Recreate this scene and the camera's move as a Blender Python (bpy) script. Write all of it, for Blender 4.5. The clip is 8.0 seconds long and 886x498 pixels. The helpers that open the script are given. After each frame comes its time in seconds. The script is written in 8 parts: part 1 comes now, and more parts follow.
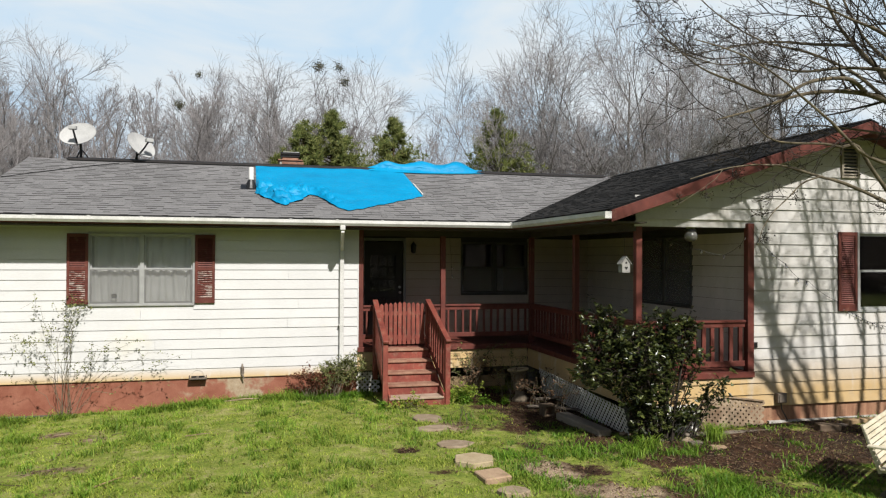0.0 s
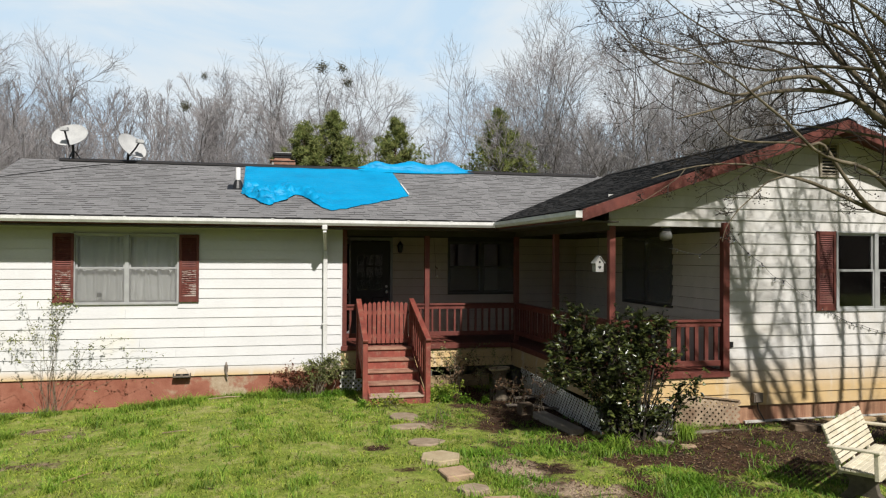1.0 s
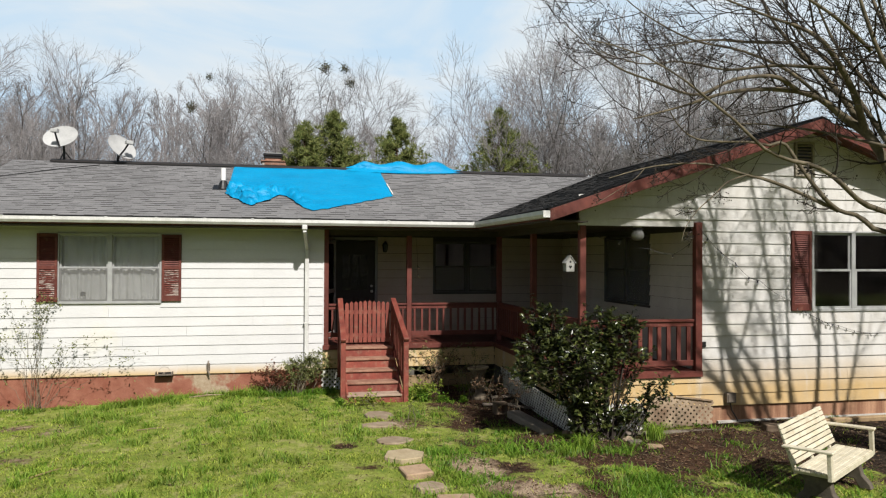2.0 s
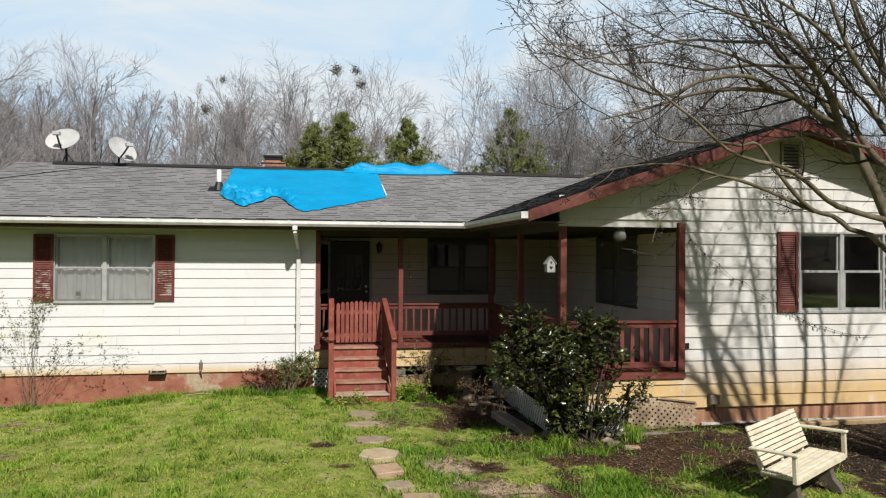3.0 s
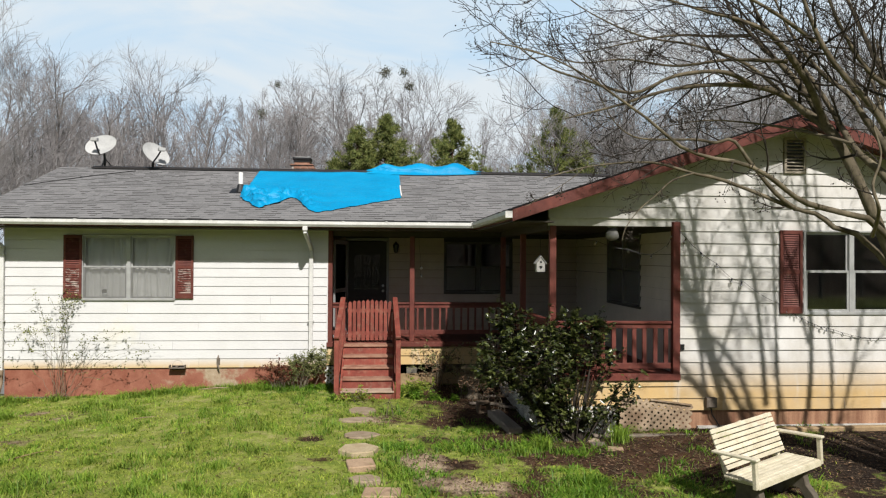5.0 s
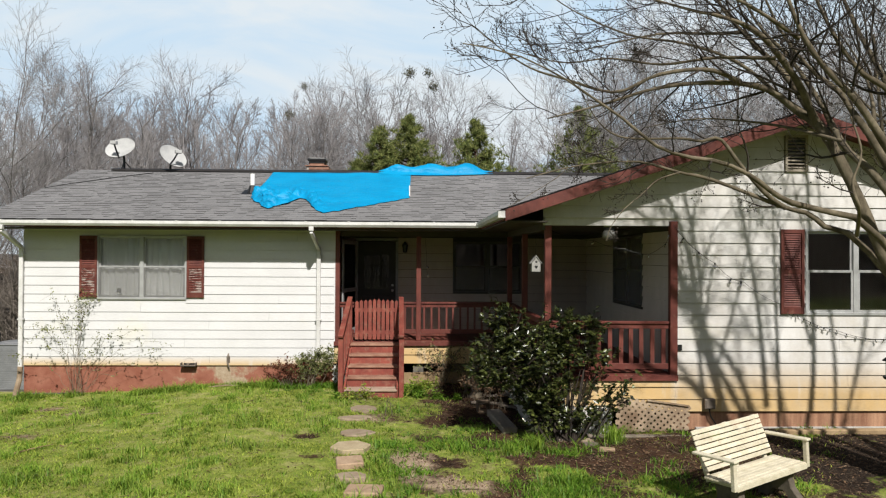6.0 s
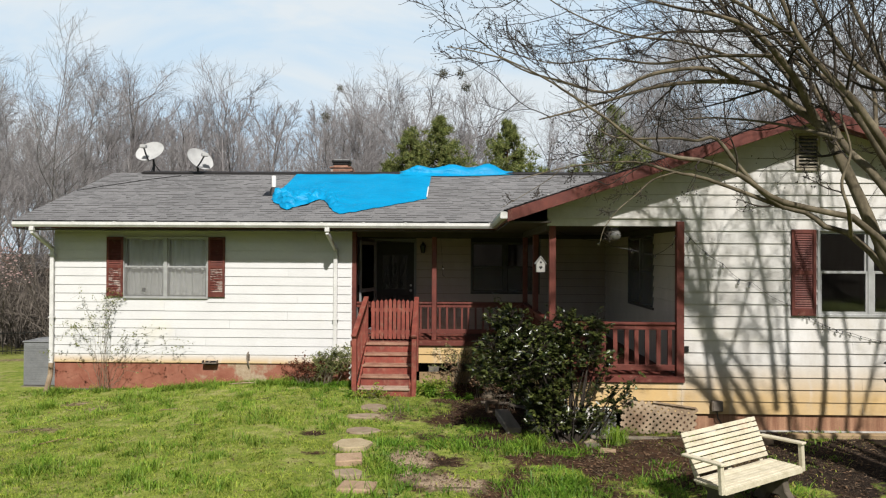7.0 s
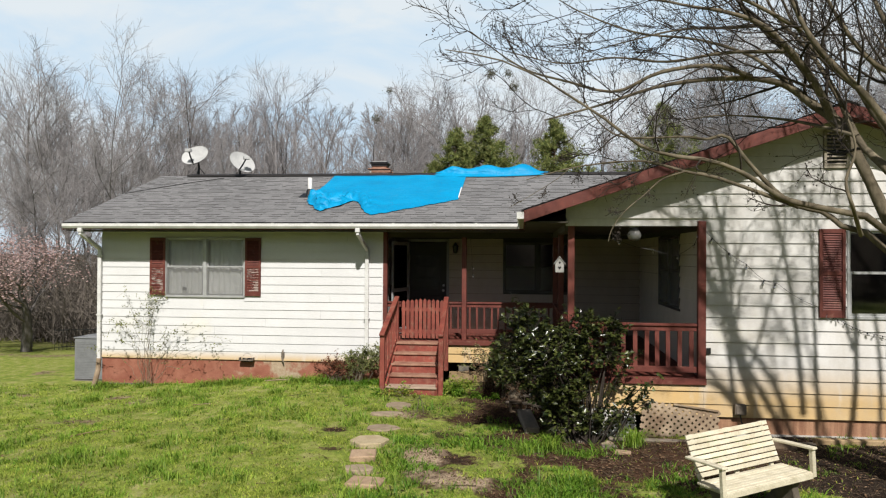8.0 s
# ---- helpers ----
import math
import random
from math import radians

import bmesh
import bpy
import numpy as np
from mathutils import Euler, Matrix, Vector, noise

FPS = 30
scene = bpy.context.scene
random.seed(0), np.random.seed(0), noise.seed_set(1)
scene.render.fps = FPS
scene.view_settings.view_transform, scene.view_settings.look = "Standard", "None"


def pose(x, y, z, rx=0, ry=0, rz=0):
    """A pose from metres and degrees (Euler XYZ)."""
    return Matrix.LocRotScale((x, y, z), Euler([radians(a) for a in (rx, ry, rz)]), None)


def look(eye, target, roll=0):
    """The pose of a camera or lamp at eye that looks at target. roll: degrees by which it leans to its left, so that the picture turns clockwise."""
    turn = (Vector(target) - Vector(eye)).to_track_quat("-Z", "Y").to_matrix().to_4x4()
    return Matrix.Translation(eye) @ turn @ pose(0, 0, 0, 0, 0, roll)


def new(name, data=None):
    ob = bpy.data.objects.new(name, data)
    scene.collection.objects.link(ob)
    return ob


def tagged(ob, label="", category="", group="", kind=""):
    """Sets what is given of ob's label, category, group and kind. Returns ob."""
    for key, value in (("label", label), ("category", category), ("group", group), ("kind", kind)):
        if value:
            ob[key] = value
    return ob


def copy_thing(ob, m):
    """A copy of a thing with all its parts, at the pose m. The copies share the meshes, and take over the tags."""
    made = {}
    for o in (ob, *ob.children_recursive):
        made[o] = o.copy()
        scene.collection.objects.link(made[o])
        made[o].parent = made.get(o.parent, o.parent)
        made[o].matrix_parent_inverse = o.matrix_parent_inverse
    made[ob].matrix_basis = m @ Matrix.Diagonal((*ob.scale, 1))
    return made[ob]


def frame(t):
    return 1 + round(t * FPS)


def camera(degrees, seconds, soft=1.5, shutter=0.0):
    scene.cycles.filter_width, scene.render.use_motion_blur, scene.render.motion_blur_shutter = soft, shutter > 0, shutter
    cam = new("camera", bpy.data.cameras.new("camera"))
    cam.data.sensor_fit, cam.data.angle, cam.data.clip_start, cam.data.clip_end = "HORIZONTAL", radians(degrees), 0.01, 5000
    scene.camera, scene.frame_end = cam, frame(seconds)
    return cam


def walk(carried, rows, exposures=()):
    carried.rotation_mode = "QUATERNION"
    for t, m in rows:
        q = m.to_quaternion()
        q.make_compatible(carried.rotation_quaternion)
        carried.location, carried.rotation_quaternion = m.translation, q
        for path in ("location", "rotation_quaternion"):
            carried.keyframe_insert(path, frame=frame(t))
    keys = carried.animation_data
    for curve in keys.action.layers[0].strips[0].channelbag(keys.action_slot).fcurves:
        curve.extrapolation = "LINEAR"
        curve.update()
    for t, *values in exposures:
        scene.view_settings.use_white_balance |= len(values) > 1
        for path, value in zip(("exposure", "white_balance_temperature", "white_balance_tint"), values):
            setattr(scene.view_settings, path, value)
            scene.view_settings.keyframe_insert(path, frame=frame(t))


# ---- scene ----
cam = camera(61.7, 8.0, 1.2)
PATH = [
    (0, (-0.113, -0.65, 2.485), (0.379, 1.288, 2.504), 0.3),
    (0.5, (0.172, -0.756, 2.488), (0.644, 1.188, 2.506), 0.3),
    (1, (0.451, -0.854, 2.477), (0.904, 1.094, 2.496), 0.3),
    (1.5, (0.76, -0.958, 2.48), (1.193, 0.994, 2.497), 0.3),
    (2, (1.065, -1.052, 2.48), (1.478, 0.905, 2.498), 0.3),
    (3.5, (1.939, -1.297, 2.486), (2.251, 0.679, 2.504), 0.3),
    (4, (2.237, -1.364, 2.488), (2.5, 0.619, 2.504), 0.2),
    (4.5, (2.522, -1.435, 2.48), (2.735, 0.554, 2.498), 0.3),
    (6, (3.386, -1.606, 2.489), (3.453, 0.393, 2.506), 0.3),
    (6.5, (3.69, -1.648, 2.494), (3.705, 0.352, 2.511), 0.3),
    (7, (3.959, -1.7, 2.496), (3.907, 0.3, 2.513), 0.3),
    (7.5, (4.252, -1.731, 2.499), (4.121, 0.265, 2.516), 0.3),
    (8, (4.552, -1.765, 2.498), (4.341, 0.223, 2.515), 0.3),
]
walk(cam, [(t, look(eye, target, roll)) for t, eye, target, roll in PATH])

# ---- light ----
SUN = Vector((0.21, -1.0, 1.0)).normalized()
world = bpy.data.worlds.new("sky")
scene.world = world
world.use_nodes = True
wn, wl = world.node_tree.nodes, world.node_tree.links
wn.clear()
sky = wn.new("ShaderNodeTexSky")
sky.sky_type = "NISHITA"
sky.sun_disc = False
sky.sun_elevation = math.asin(SUN.z)
sky.sun_rotation = math.atan2(SUN.x, SUN.y)
sky.air_density, sky.dust_density, sky.ozone_density = 1.0, 2.2, 0.7
cloud = wn.new("ShaderNodeTexNoise")
cloud.inputs["Scale"].default_value = 3.2
cloud.inputs["Detail"].default_value = 7
cloud.inputs["Roughness"].default_value = 0.55
cloud.inputs["Distortion"].default_value = 0.6
cramp = wn.new("ShaderNodeValToRGB")
cramp.color_ramp.elements[0].position, cramp.color_ramp.elements[0].color = 0.40, (0.0, 0.0, 0.0, 1)
cramp.color_ramp.elements[1].position, cramp.color_ramp.elements[1].color = 0.60, (1.0, 1.0, 1.0, 1)
coord = wn.new("ShaderNodeTexCoord")
parts = wn.new("ShaderNodeSeparateXYZ")
haze = wn.new("ShaderNodeMapRange")
for i, v in zip((1, 2, 3, 4), (0.33, 0.46, 1.0, 0.03)):
    haze.inputs[i].default_value = v
wmix = wn.new("ShaderNodeMix")
wmix.data_type = "RGBA"
veil = wn.new("ShaderNodeMix")
veil.data_type = "RGBA"
veil.inputs["A"].default_value = (11.6, 15.2, 18.6, 1)
veil.inputs["B"].default_value = (15.6, 17.0, 18.0, 1)
drift = wn.new("ShaderNodeMapping")
drift.inputs["Scale"].default_value = (1.0, 1.0, 2.6)
wbg, wout = wn.new("ShaderNodeBackground"), wn.new("ShaderNodeOutputWorld")
wbg.inputs["Strength"].default_value = 0.0325
wl.new(cloud.outputs["Fac"], cramp.inputs["Fac"])
wl.new(coord.outputs["Generated"], parts.inputs["Vector"])
wl.new(parts.outputs["Z"], haze.inputs["Value"])
wl.new(coord.outputs["Generated"], drift.inputs["Vector"])
wl.new(drift.outputs["Vector"], cloud.inputs["Vector"])
wl.new(cramp.outputs["Color"], veil.inputs["Factor"])
wl.new(veil.outputs["Result"], wmix.inputs["B"])
wl.new(haze.outputs["Result"], wmix.inputs["Factor"])
wl.new(sky.outputs["Color"], wmix.inputs["A"])
wl.new(wmix.outputs["Result"], wbg.inputs["Color"])
wl.new(wbg.outputs["Background"], wout.inputs["Surface"])

lamp = bpy.data.lights.new("sun", "SUN")
lamp.energy, lamp.angle, lamp.color = 4.9, radians(1.2), (1.0, 0.965, 0.92)
sun = new("sun", lamp)
sun.matrix_world = look(SUN * 60, (0, 0, 0))
scene.view_settings.exposure = 0.6


# ---- materials ----
class Nodes:
    """A short way to wire a material."""

    def __init__(self, name):
        self.m = bpy.data.materials.new(name)
        self.m.use_nodes = True
        self.t = self.m.node_tree
        self.t.nodes.clear()
        self.out = self.t.nodes.new("ShaderNodeOutputMaterial")
        self.pos = self.t.nodes.new("ShaderNodeNewGeometry").outputs["Position"]

    def n(self, kind, **values):
        node = self.t.nodes.new("ShaderNode" + kind)
        for key, value in values.items():
            self.set(node.inputs[key.replace("_", " ")], value)
        return node

    def set(self, socket, value):
        if isinstance(value, bpy.types.NodeSocket):
            self.t.links.new(value, socket)
        else:
            socket.default_value = value

    def scaled(self, s):
        node = self.n("Mapping", Vector=self.pos)
        node.inputs["Scale"].default_value = s
        return node.outputs["Vector"]

    def noise(self, scale, detail=4.0, rough=0.55, vec=None):
        node = self.n("TexNoise", Vector=vec or self.pos)
        node.inputs["Scale"].default_value = scale
        node.inputs["Detail"].default_value = detail
        node.inputs["Roughness"].default_value = rough
        return node.outputs["Fac"]

    def ramp(self, fac, *stops):
        node = self.n("ValToRGB", Fac=fac)
        e = node.color_ramp.elements
        while len(e) < len(stops):
            e.new(0.5)
        for el, (p, c) in zip(e, stops):
            el.position = p
            el.color = (c, c, c, 1) if isinstance(c, (int, float)) else (*c, 1)
        return node.outputs["Color"]

    def mix(self, fac, a, b, mode="MIX"):
        node = self.t.nodes.new("ShaderNodeMix")
        node.data_type, node.blend_type = "RGBA", mode
        for key, value in (("Factor", fac), ("A", a), ("B", b)):
            if isinstance(value, tuple):
                value = (*value, 1)
            self.set(node.inputs[key], value)
        return node.outputs["Result"]

    def math(self, op, a, b=0.0):
        node = self.t.nodes.new("ShaderNodeMath")
        node.operation = op
        self.set(node.inputs[0], a)
        self.set(node.inputs[1], b)
        return node.outputs[0]

    def range(self, value, a, b, c=0.0, d=1.0):
        node = self.n("MapRange", Value=value)
        for i, v in zip((1, 2, 3, 4), (a, b, c, d)):
            node.inputs[i].default_value = v
        return node.outputs[0]

    def axis(self, k):
        return self.n("SeparateXYZ", Vector=self.pos).outputs[k]

    def done(self, color, rough=0.7, bump=None, strength=0.3, dist=0.01, metal=0.0, spec=0.4, **more):
        b = self.n("BsdfPrincipled", Roughness=rough, Metallic=metal)
        self.set(b.inputs["Base Color"], (*color, 1) if isinstance(color, tuple) else color)
        self.set(b.inputs["Specular IOR Level"], spec)
        for key, value in more.items():
            self.set(b.inputs[key.replace("_", " ")], value)
        if bump is not None:
            k = self.n("Bump", Height=bump, Strength=strength, Distance=dist)
            self.t.links.new(k.outputs["Normal"], b.inputs["Normal"])
        self.t.links.new(b.outputs["BSDF"], self.out.inputs["Surface"])
        return self.m

    def random(self, amount=0.12):
        return self.range(self.n("ObjectInfo").outputs["Random"], 0, 1, 1 - amount, 1 + amount)

    def island(self, amount=0.3):
        return self.range(self.t.nodes.new("ShaderNodeNewGeometry").outputs["Random Per Island"], 0, 1, 1 - amount, 1 + amount)

    def tint(self, color, factor):
        g = self.n("CombineColor", Red=factor, Green=factor, Blue=factor)
        return self.mix(1.0, color, g.outputs[0], "MULTIPLY")


def plain(name, c1, c2, scale=5.0, rough=0.7, bump=0.25, fine=70.0, metal=0.0, vary=0.1, spec=0.4, stretch=None, dist=0.006):
    """Two colours that drift into each other, with a finer grain and relief."""
    k = Nodes(name)
    vec = k.scaled(stretch) if stretch else None
    big = k.ramp(k.noise(scale, 5, 0.6, vec), (0.32, c1), (0.68, c2))
    f = k.noise(fine, 3, 0.6, vec)
    col = k.tint(big, k.range(f, 0.25, 0.75, 0.82, 1.16))
    col = k.tint(col, k.random(vary))
    return k.done(col, k.range(f, 0.2, 0.8, max(0.02, rough - 0.1), min(1, rough + 0.1)), f, bump, dist, metal, spec)


def siding_paint(name, dirt_from, dirt_to, grime=0.0, c1=(0.462, 0.457, 0.45), c2=(0.503, 0.499, 0.493)):
    """Old cream paint on lapped boards: ochre splash stains near the soil, faint mould and chalk."""
    k = Nodes(name)
    z = k.axis("Z")
    base = k.ramp(k.noise(1.7, 5, 0.6), (0.3, c1), (0.7, c2))
    streak = k.noise(2.2, 5, 0.65, k.scaled((2.2, 2.2, 0.5)))
    low = k.math("MULTIPLY", k.range(z, dirt_from, dirt_to), k.range(streak, 0.12, 0.46))
    col = k.mix(k.math("MULTIPLY", low, 0.92), base, (0.41, 0.265, 0.095))
    spots = k.math("MULTIPLY", k.range(k.noise(1.1, 4, 0.6), 0.60, 0.74), 0.3)
    col = k.mix(spots, col, (0.514, 0.47, 0.318))
    chips = k.range(k.noise(23, 5, 0.7), 0.70, 0.74)
    col = k.mix(k.math("MULTIPLY", chips, 0.6), col, (0.227, 0.205, 0.174))
    col = k.mix(k.math("MULTIPLY", k.range(k.noise(2.4, 6, 0.7, k.scaled((1.6, 1.6, 0.7))), 0.35, 0.7), grime), col, (0.273, 0.238, 0.186))
    f = k.noise(90, 3, 0.6, k.scaled((0.25, 0.25, 1.0)))
    col = k.tint(col, k.range(f, 0.2, 0.8, 0.93, 1.05))
    col = k.tint(col, k.random(0.012))
    return k.done(col, 0.62, f, 0.18, 0.004, spec=0.3)


def red_paint(name, worn, dark=1.0):
    k = Nodes(name)
    g = k.noise(45, 4, 0.65, k.scaled((1, 1, 0.35)))
    base = k.ramp(k.noise(3.5, 5, 0.6), (0.3, (0.08 * dark, 0.017 * dark, 0.012 * dark)), (0.7, (0.141 * dark, 0.0345 * dark, 0.0225 * dark)))
    bare = k.range(k.noise(9, 6, 0.7), 0.62 - worn * 0.22, 0.74 - worn * 0.12)
    col = k.mix(k.math("MULTIPLY", bare, 0.35 + 0.5 * worn), base, (0.207, 0.121, 0.081))
    col = k.tint(col, k.range(g, 0.25, 0.75, 0.8, 1.18))
    col = k.tint(col, k.random(0.12))
    return k.done(col, k.range(g, 0.2, 0.8, 0.5, 0.75), g, 0.3, 0.005, spec=0.35)


def sunlit_flaked_paint():
    """Old red shutter paint with chalky flakes; the pale patches put the sunlit lower half into the colour."""
    k = Nodes("sunlit_flaked_red")
    base = k.ramp(k.noise(5, 5, 0.6), (0.3, (0.063, 0.014, 0.01)), (0.7, (0.115, 0.029, 0.019)))
    fl = k.range(k.math("ADD", k.noise(22, 5, 0.7, k.scaled((0.35, 1, 2.4))), k.range(k.noise(4.5, 3, 0.6), 0.3, 0.7, -0.13, 0.13)), 0.50, 0.57)
    g = k.noise(90, 3, 0.6)
    return k.done(k.tint(k.mix(fl, base, (0.259, 0.207, 0.178)), k.range(g, 0.25, 0.75, 0.85, 1.12)), 0.75, fl, 0.3, 0.003, spec=0.25)


def shingles(name, c1, c2, spec=0.2):
    """Asphalt shingles: every tab its own grey, with coarse granules and broad weathering."""
    k = Nodes(name)
    tab = k.math("FRACT", k.math("ADD", k.n("ObjectInfo").outputs["Random"], k.t.nodes.new("ShaderNodeNewGeometry").outputs["Random Per Island"]))
    col = k.mix(tab, c1, c2)
    gran = k.noise(150, 3, 0.7)
    col = k.tint(col, k.range(gran, 0.25, 0.75, 0.78, 1.22))
    col = k.tint(col, k.range(k.noise(0.9, 5, 0.6), 0.3, 0.7, 0.88, 1.12))
    return k.done(col, 0.92, gran, 0.6, 0.006, spec=spec)


def glass_mat(name, ior, clear):
    k = Nodes(name)
    tr, gl = k.n("BsdfTransparent"), k.n("BsdfGlossy", Roughness=0.03)
    tr.inputs["Color"].default_value = clear
    fr = k.n("Fresnel", IOR=ior)
    mx = k.n("MixShader", Fac=fr.outputs[0])
    k.t.links.new(tr.outputs[0], mx.inputs[1])
    k.t.links.new(gl.outputs[0], mx.inputs[2])
    k.t.links.new(mx.outputs[0], k.out.inputs["Surface"])
    return k.m


def screen_mat():
    """Fine grey insect mesh: mostly wire, the rest open."""
    k = Nodes("insect_screen")
    tr, wire = k.n("BsdfTransparent"), k.n("BsdfDiffuse")
    wire.inputs["Color"].default_value = (0.165, 0.162, 0.155, 1)
    mx = k.n("MixShader", Fac=0.36)
    k.t.links.new(tr.outputs[0], mx.inputs[1])
    k.t.links.new(wire.outputs[0], mx.inputs[2])
    k.t.links.new(mx.outputs[0], k.out.inputs["Surface"])
    return k.m


def leafy(name, c1, c2, rough=0.5, trans=0.25, vary=0.35, spec=0.4):
    """Leaves and blades: each island its own shade, and some light comes through."""
    k = Nodes(name)
    col = k.mix(k.range(k.t.nodes.new("ShaderNodeNewGeometry").outputs["Random Per Island"], 0, 1), c1, c2)
    col = k.tint(col, k.range(k.noise(1.3, 4, 0.6), 0.3, 0.7, 1 - vary, 1 + vary))
    col = k.tint(col, k.range(k.noise(7.0, 3, 0.6), 0.3, 0.7, 1 - vary * 0.7, 1 + vary * 0.7))
    b = k.n("BsdfPrincipled", Roughness=rough)
    k.set(b.inputs["Base Color"], col)
    k.set(b.inputs["Specular IOR Level"], spec)
    tl = k.n("BsdfTranslucent", Color=col)
    mx = k.n("MixShader", Fac=trans)
    k.t.links.new(b.outputs[0], mx.inputs[1])
    k.t.links.new(tl.outputs[0], mx.inputs[2])
    k.t.links.new(mx.outputs[0], k.out.inputs["Surface"])
    return k.m


def tarp_mat():
    k = Nodes("blue_tarp")
    big = k.ramp(k.noise(1.4, 5, 0.6), (0.3, (0.0, 0.175, 0.35)), (0.7, (0.0, 0.232, 0.44)))
    wv = k.noise(7, 6, 0.7)
    crease = k.math("ABSOLUTE", k.math("SUBTRACT", k.noise(3.2, 4, 0.6), 0.5))
    h = k.math("ADD", k.math("MULTIPLY", wv, 0.5), k.range(crease, 0.0, 0.09, 0.0, 0.5))
    col = k.tint(big, k.range(wv, 0.3, 0.7, 0.95, 1.04))
    return k.done(col, 0.5, h, 0.5, 0.04, spec=0.22)


def foundation_mat():
    k = Nodes("painted_foundation")
    n1 = k.noise(0.95, 6, 0.62)
    base = k.ramp(k.noise(5, 5, 0.6), (0.3, (0.178, 0.061, 0.038)), (0.7, (0.248, 0.104, 0.068)))
    off = k.math("ABSOLUTE", k.math("ADD", k.axis("X"), 0.4))
    peel = k.range(k.math("ADD", n1, k.range(off, 0.3, 1.1, 0.05, -0.08)), 0.575, 0.63)
    col = k.mix(peel, base, k.ramp(k.noise(14, 4, 0.6), (0.3, (0.242, 0.173, 0.11)), (0.7, (0.334, 0.27, 0.19))))
    g = k.noise(60, 4, 0.7)
    col = k.tint(col, k.range(g, 0.25, 0.75, 0.82, 1.15))
    return k.done(col, 0.85, k.math("ADD", g, k.math("MULTIPLY", peel, -0.6)), 0.4, 0.006, spec=0.2)


def streaked_boards(name, pale, dark):
    """Faded paint on upright boards, with rust-brown runs down them."""
    k = Nodes(name)
    runs = k.noise(3.0, 5, 0.65, k.scaled((2.0, 2.0, 0.12)))
    col = k.mix(k.range(runs, 0.38, 0.66), pale, dark)
    fine = k.noise(50, 4, 0.6)
    col = k.tint(col, k.range(fine, 0.25, 0.75, 0.84, 1.12))
    return k.done(col, 0.85, fine, 0.35, 0.005, spec=0.2)


def ground_mat():
    """Turf, bare red-brown soil and leaf litter, laid out by the sheet's own worn layer."""
    k = Nodes("turf_and_soil")
    at = k.t.nodes.new("ShaderNodeAttribute")
    at.attribute_name = "worn"
    worn = at.outputs["Fac"]
    fine, mid = k.noise(38, 5, 0.7), k.noise(4.5, 5, 0.6)
    turf = k.ramp(mid, (0.28, (0.098, 0.148, 0.021)), (0.50, (0.185, 0.22, 0.04)), (0.70, (0.285, 0.262, 0.11)))
    soil = k.ramp(k.noise(7, 6, 0.7), (0.28, (0.01, 0.006, 0.004)), (0.5, (0.036, 0.02, 0.011)), (0.72, (0.12, 0.072, 0.041)))
    red = k.ramp(k.noise(2.2, 6, 0.75), (0.38, (0.013, 0.007, 0.005)), (0.66, (0.092, 0.043, 0.023)))
    soil = k.mix(0.45, soil, red)
    sand = k.t.nodes.new("ShaderNodeAttribute")
    sand.attribute_name = "sand"
    pale = k.ramp(k.noise(11, 5, 0.7), (0.3, (0.23, 0.16, 0.105)), (0.7, (0.38, 0.295, 0.205)))
    soil = k.mix(k.range(k.math("ADD", sand.outputs["Fac"], k.range(k.noise(8, 4, 0.6), 0.2, 0.8, -0.25, 0.25)), 0.3, 0.65), soil, pale)
    # Towards +x: dark mulch, darker still for tree shade put into its colour.
    shady_mulch = k.math("MULTIPLY", k.range(k.math("ADD", k.axis("X"), k.range(k.noise(1.5, 4, 0.6), 0.2, 0.8, -0.8, 0.8)), 6.9, 8.3), 0.95)
    soil = k.mix(shady_mulch, soil, k.ramp(k.noise(12, 5, 0.7), (0.3, (0.007, 0.005, 0.004)), (0.7, (0.028, 0.018, 0.012))))
    turf = k.tint(turf, k.range(k.noise(13, 5, 0.7), 0.3, 0.7, 0.72, 1.2))
    edge = k.math("ADD", worn, k.range(k.noise(9, 5, 0.65), 0.2, 0.8, -0.28, 0.28))
    col = k.mix(k.range(edge, 0.4, 0.6), turf, soil)
    wood = k.t.nodes.new("ShaderNodeAttribute")
    wood.attribute_name = "wood"
    litter = k.ramp(k.noise(1.6, 8, 0.75), (0.3, (0.029, 0.021, 0.014)), (0.7, (0.092, 0.066, 0.046)))
    col = k.mix(wood.outputs["Fac"], col, litter)
    col = k.tint(col, k.range(fine, 0.25, 0.75, 0.7, 1.25))
    return k.done(col, 0.95, fine, 0.8, 0.03, spec=0.12)


def bark(name, c1, c2, scale=9.0):
    k = Nodes(name)
    g = k.noise(scale * 5, 5, 0.7, k.scaled((1, 1, 0.3)))
    col = k.ramp(k.noise(scale, 5, 0.65), (0.3, c1), (0.7, c2))
    col = k.tint(col, k.range(g, 0.25, 0.75, 0.7, 1.25))
    col = k.tint(col, k.island(0.2))
    return k.done(col, 0.9, g, 0.5, 0.01, spec=0.15)


SIDING_L = siding_paint("cream_siding", 0.5, 0.3)
SIDING_R = siding_paint("stained_cream_siding", 1.0, 0.5, 0.45, (0.447, 0.434, 0.413), (0.494, 0.482, 0.46))
# Porch back wall: the cream siding with the porch's shade in its colour.
SIDING_P_SHADE = siding_paint("shaded_porch_siding", 0.3, 0.2, 0.35, (0.35, 0.283, 0.237), (0.4, 0.332, 0.282))
# Wing side wall: a lighter shaded copy, where more light comes in.
SIDING_I_SHADE = siding_paint("half_shaded_porch_siding", 0.3, 0.2, 0.3, (0.43, 0.375, 0.33), (0.48, 0.425, 0.375))
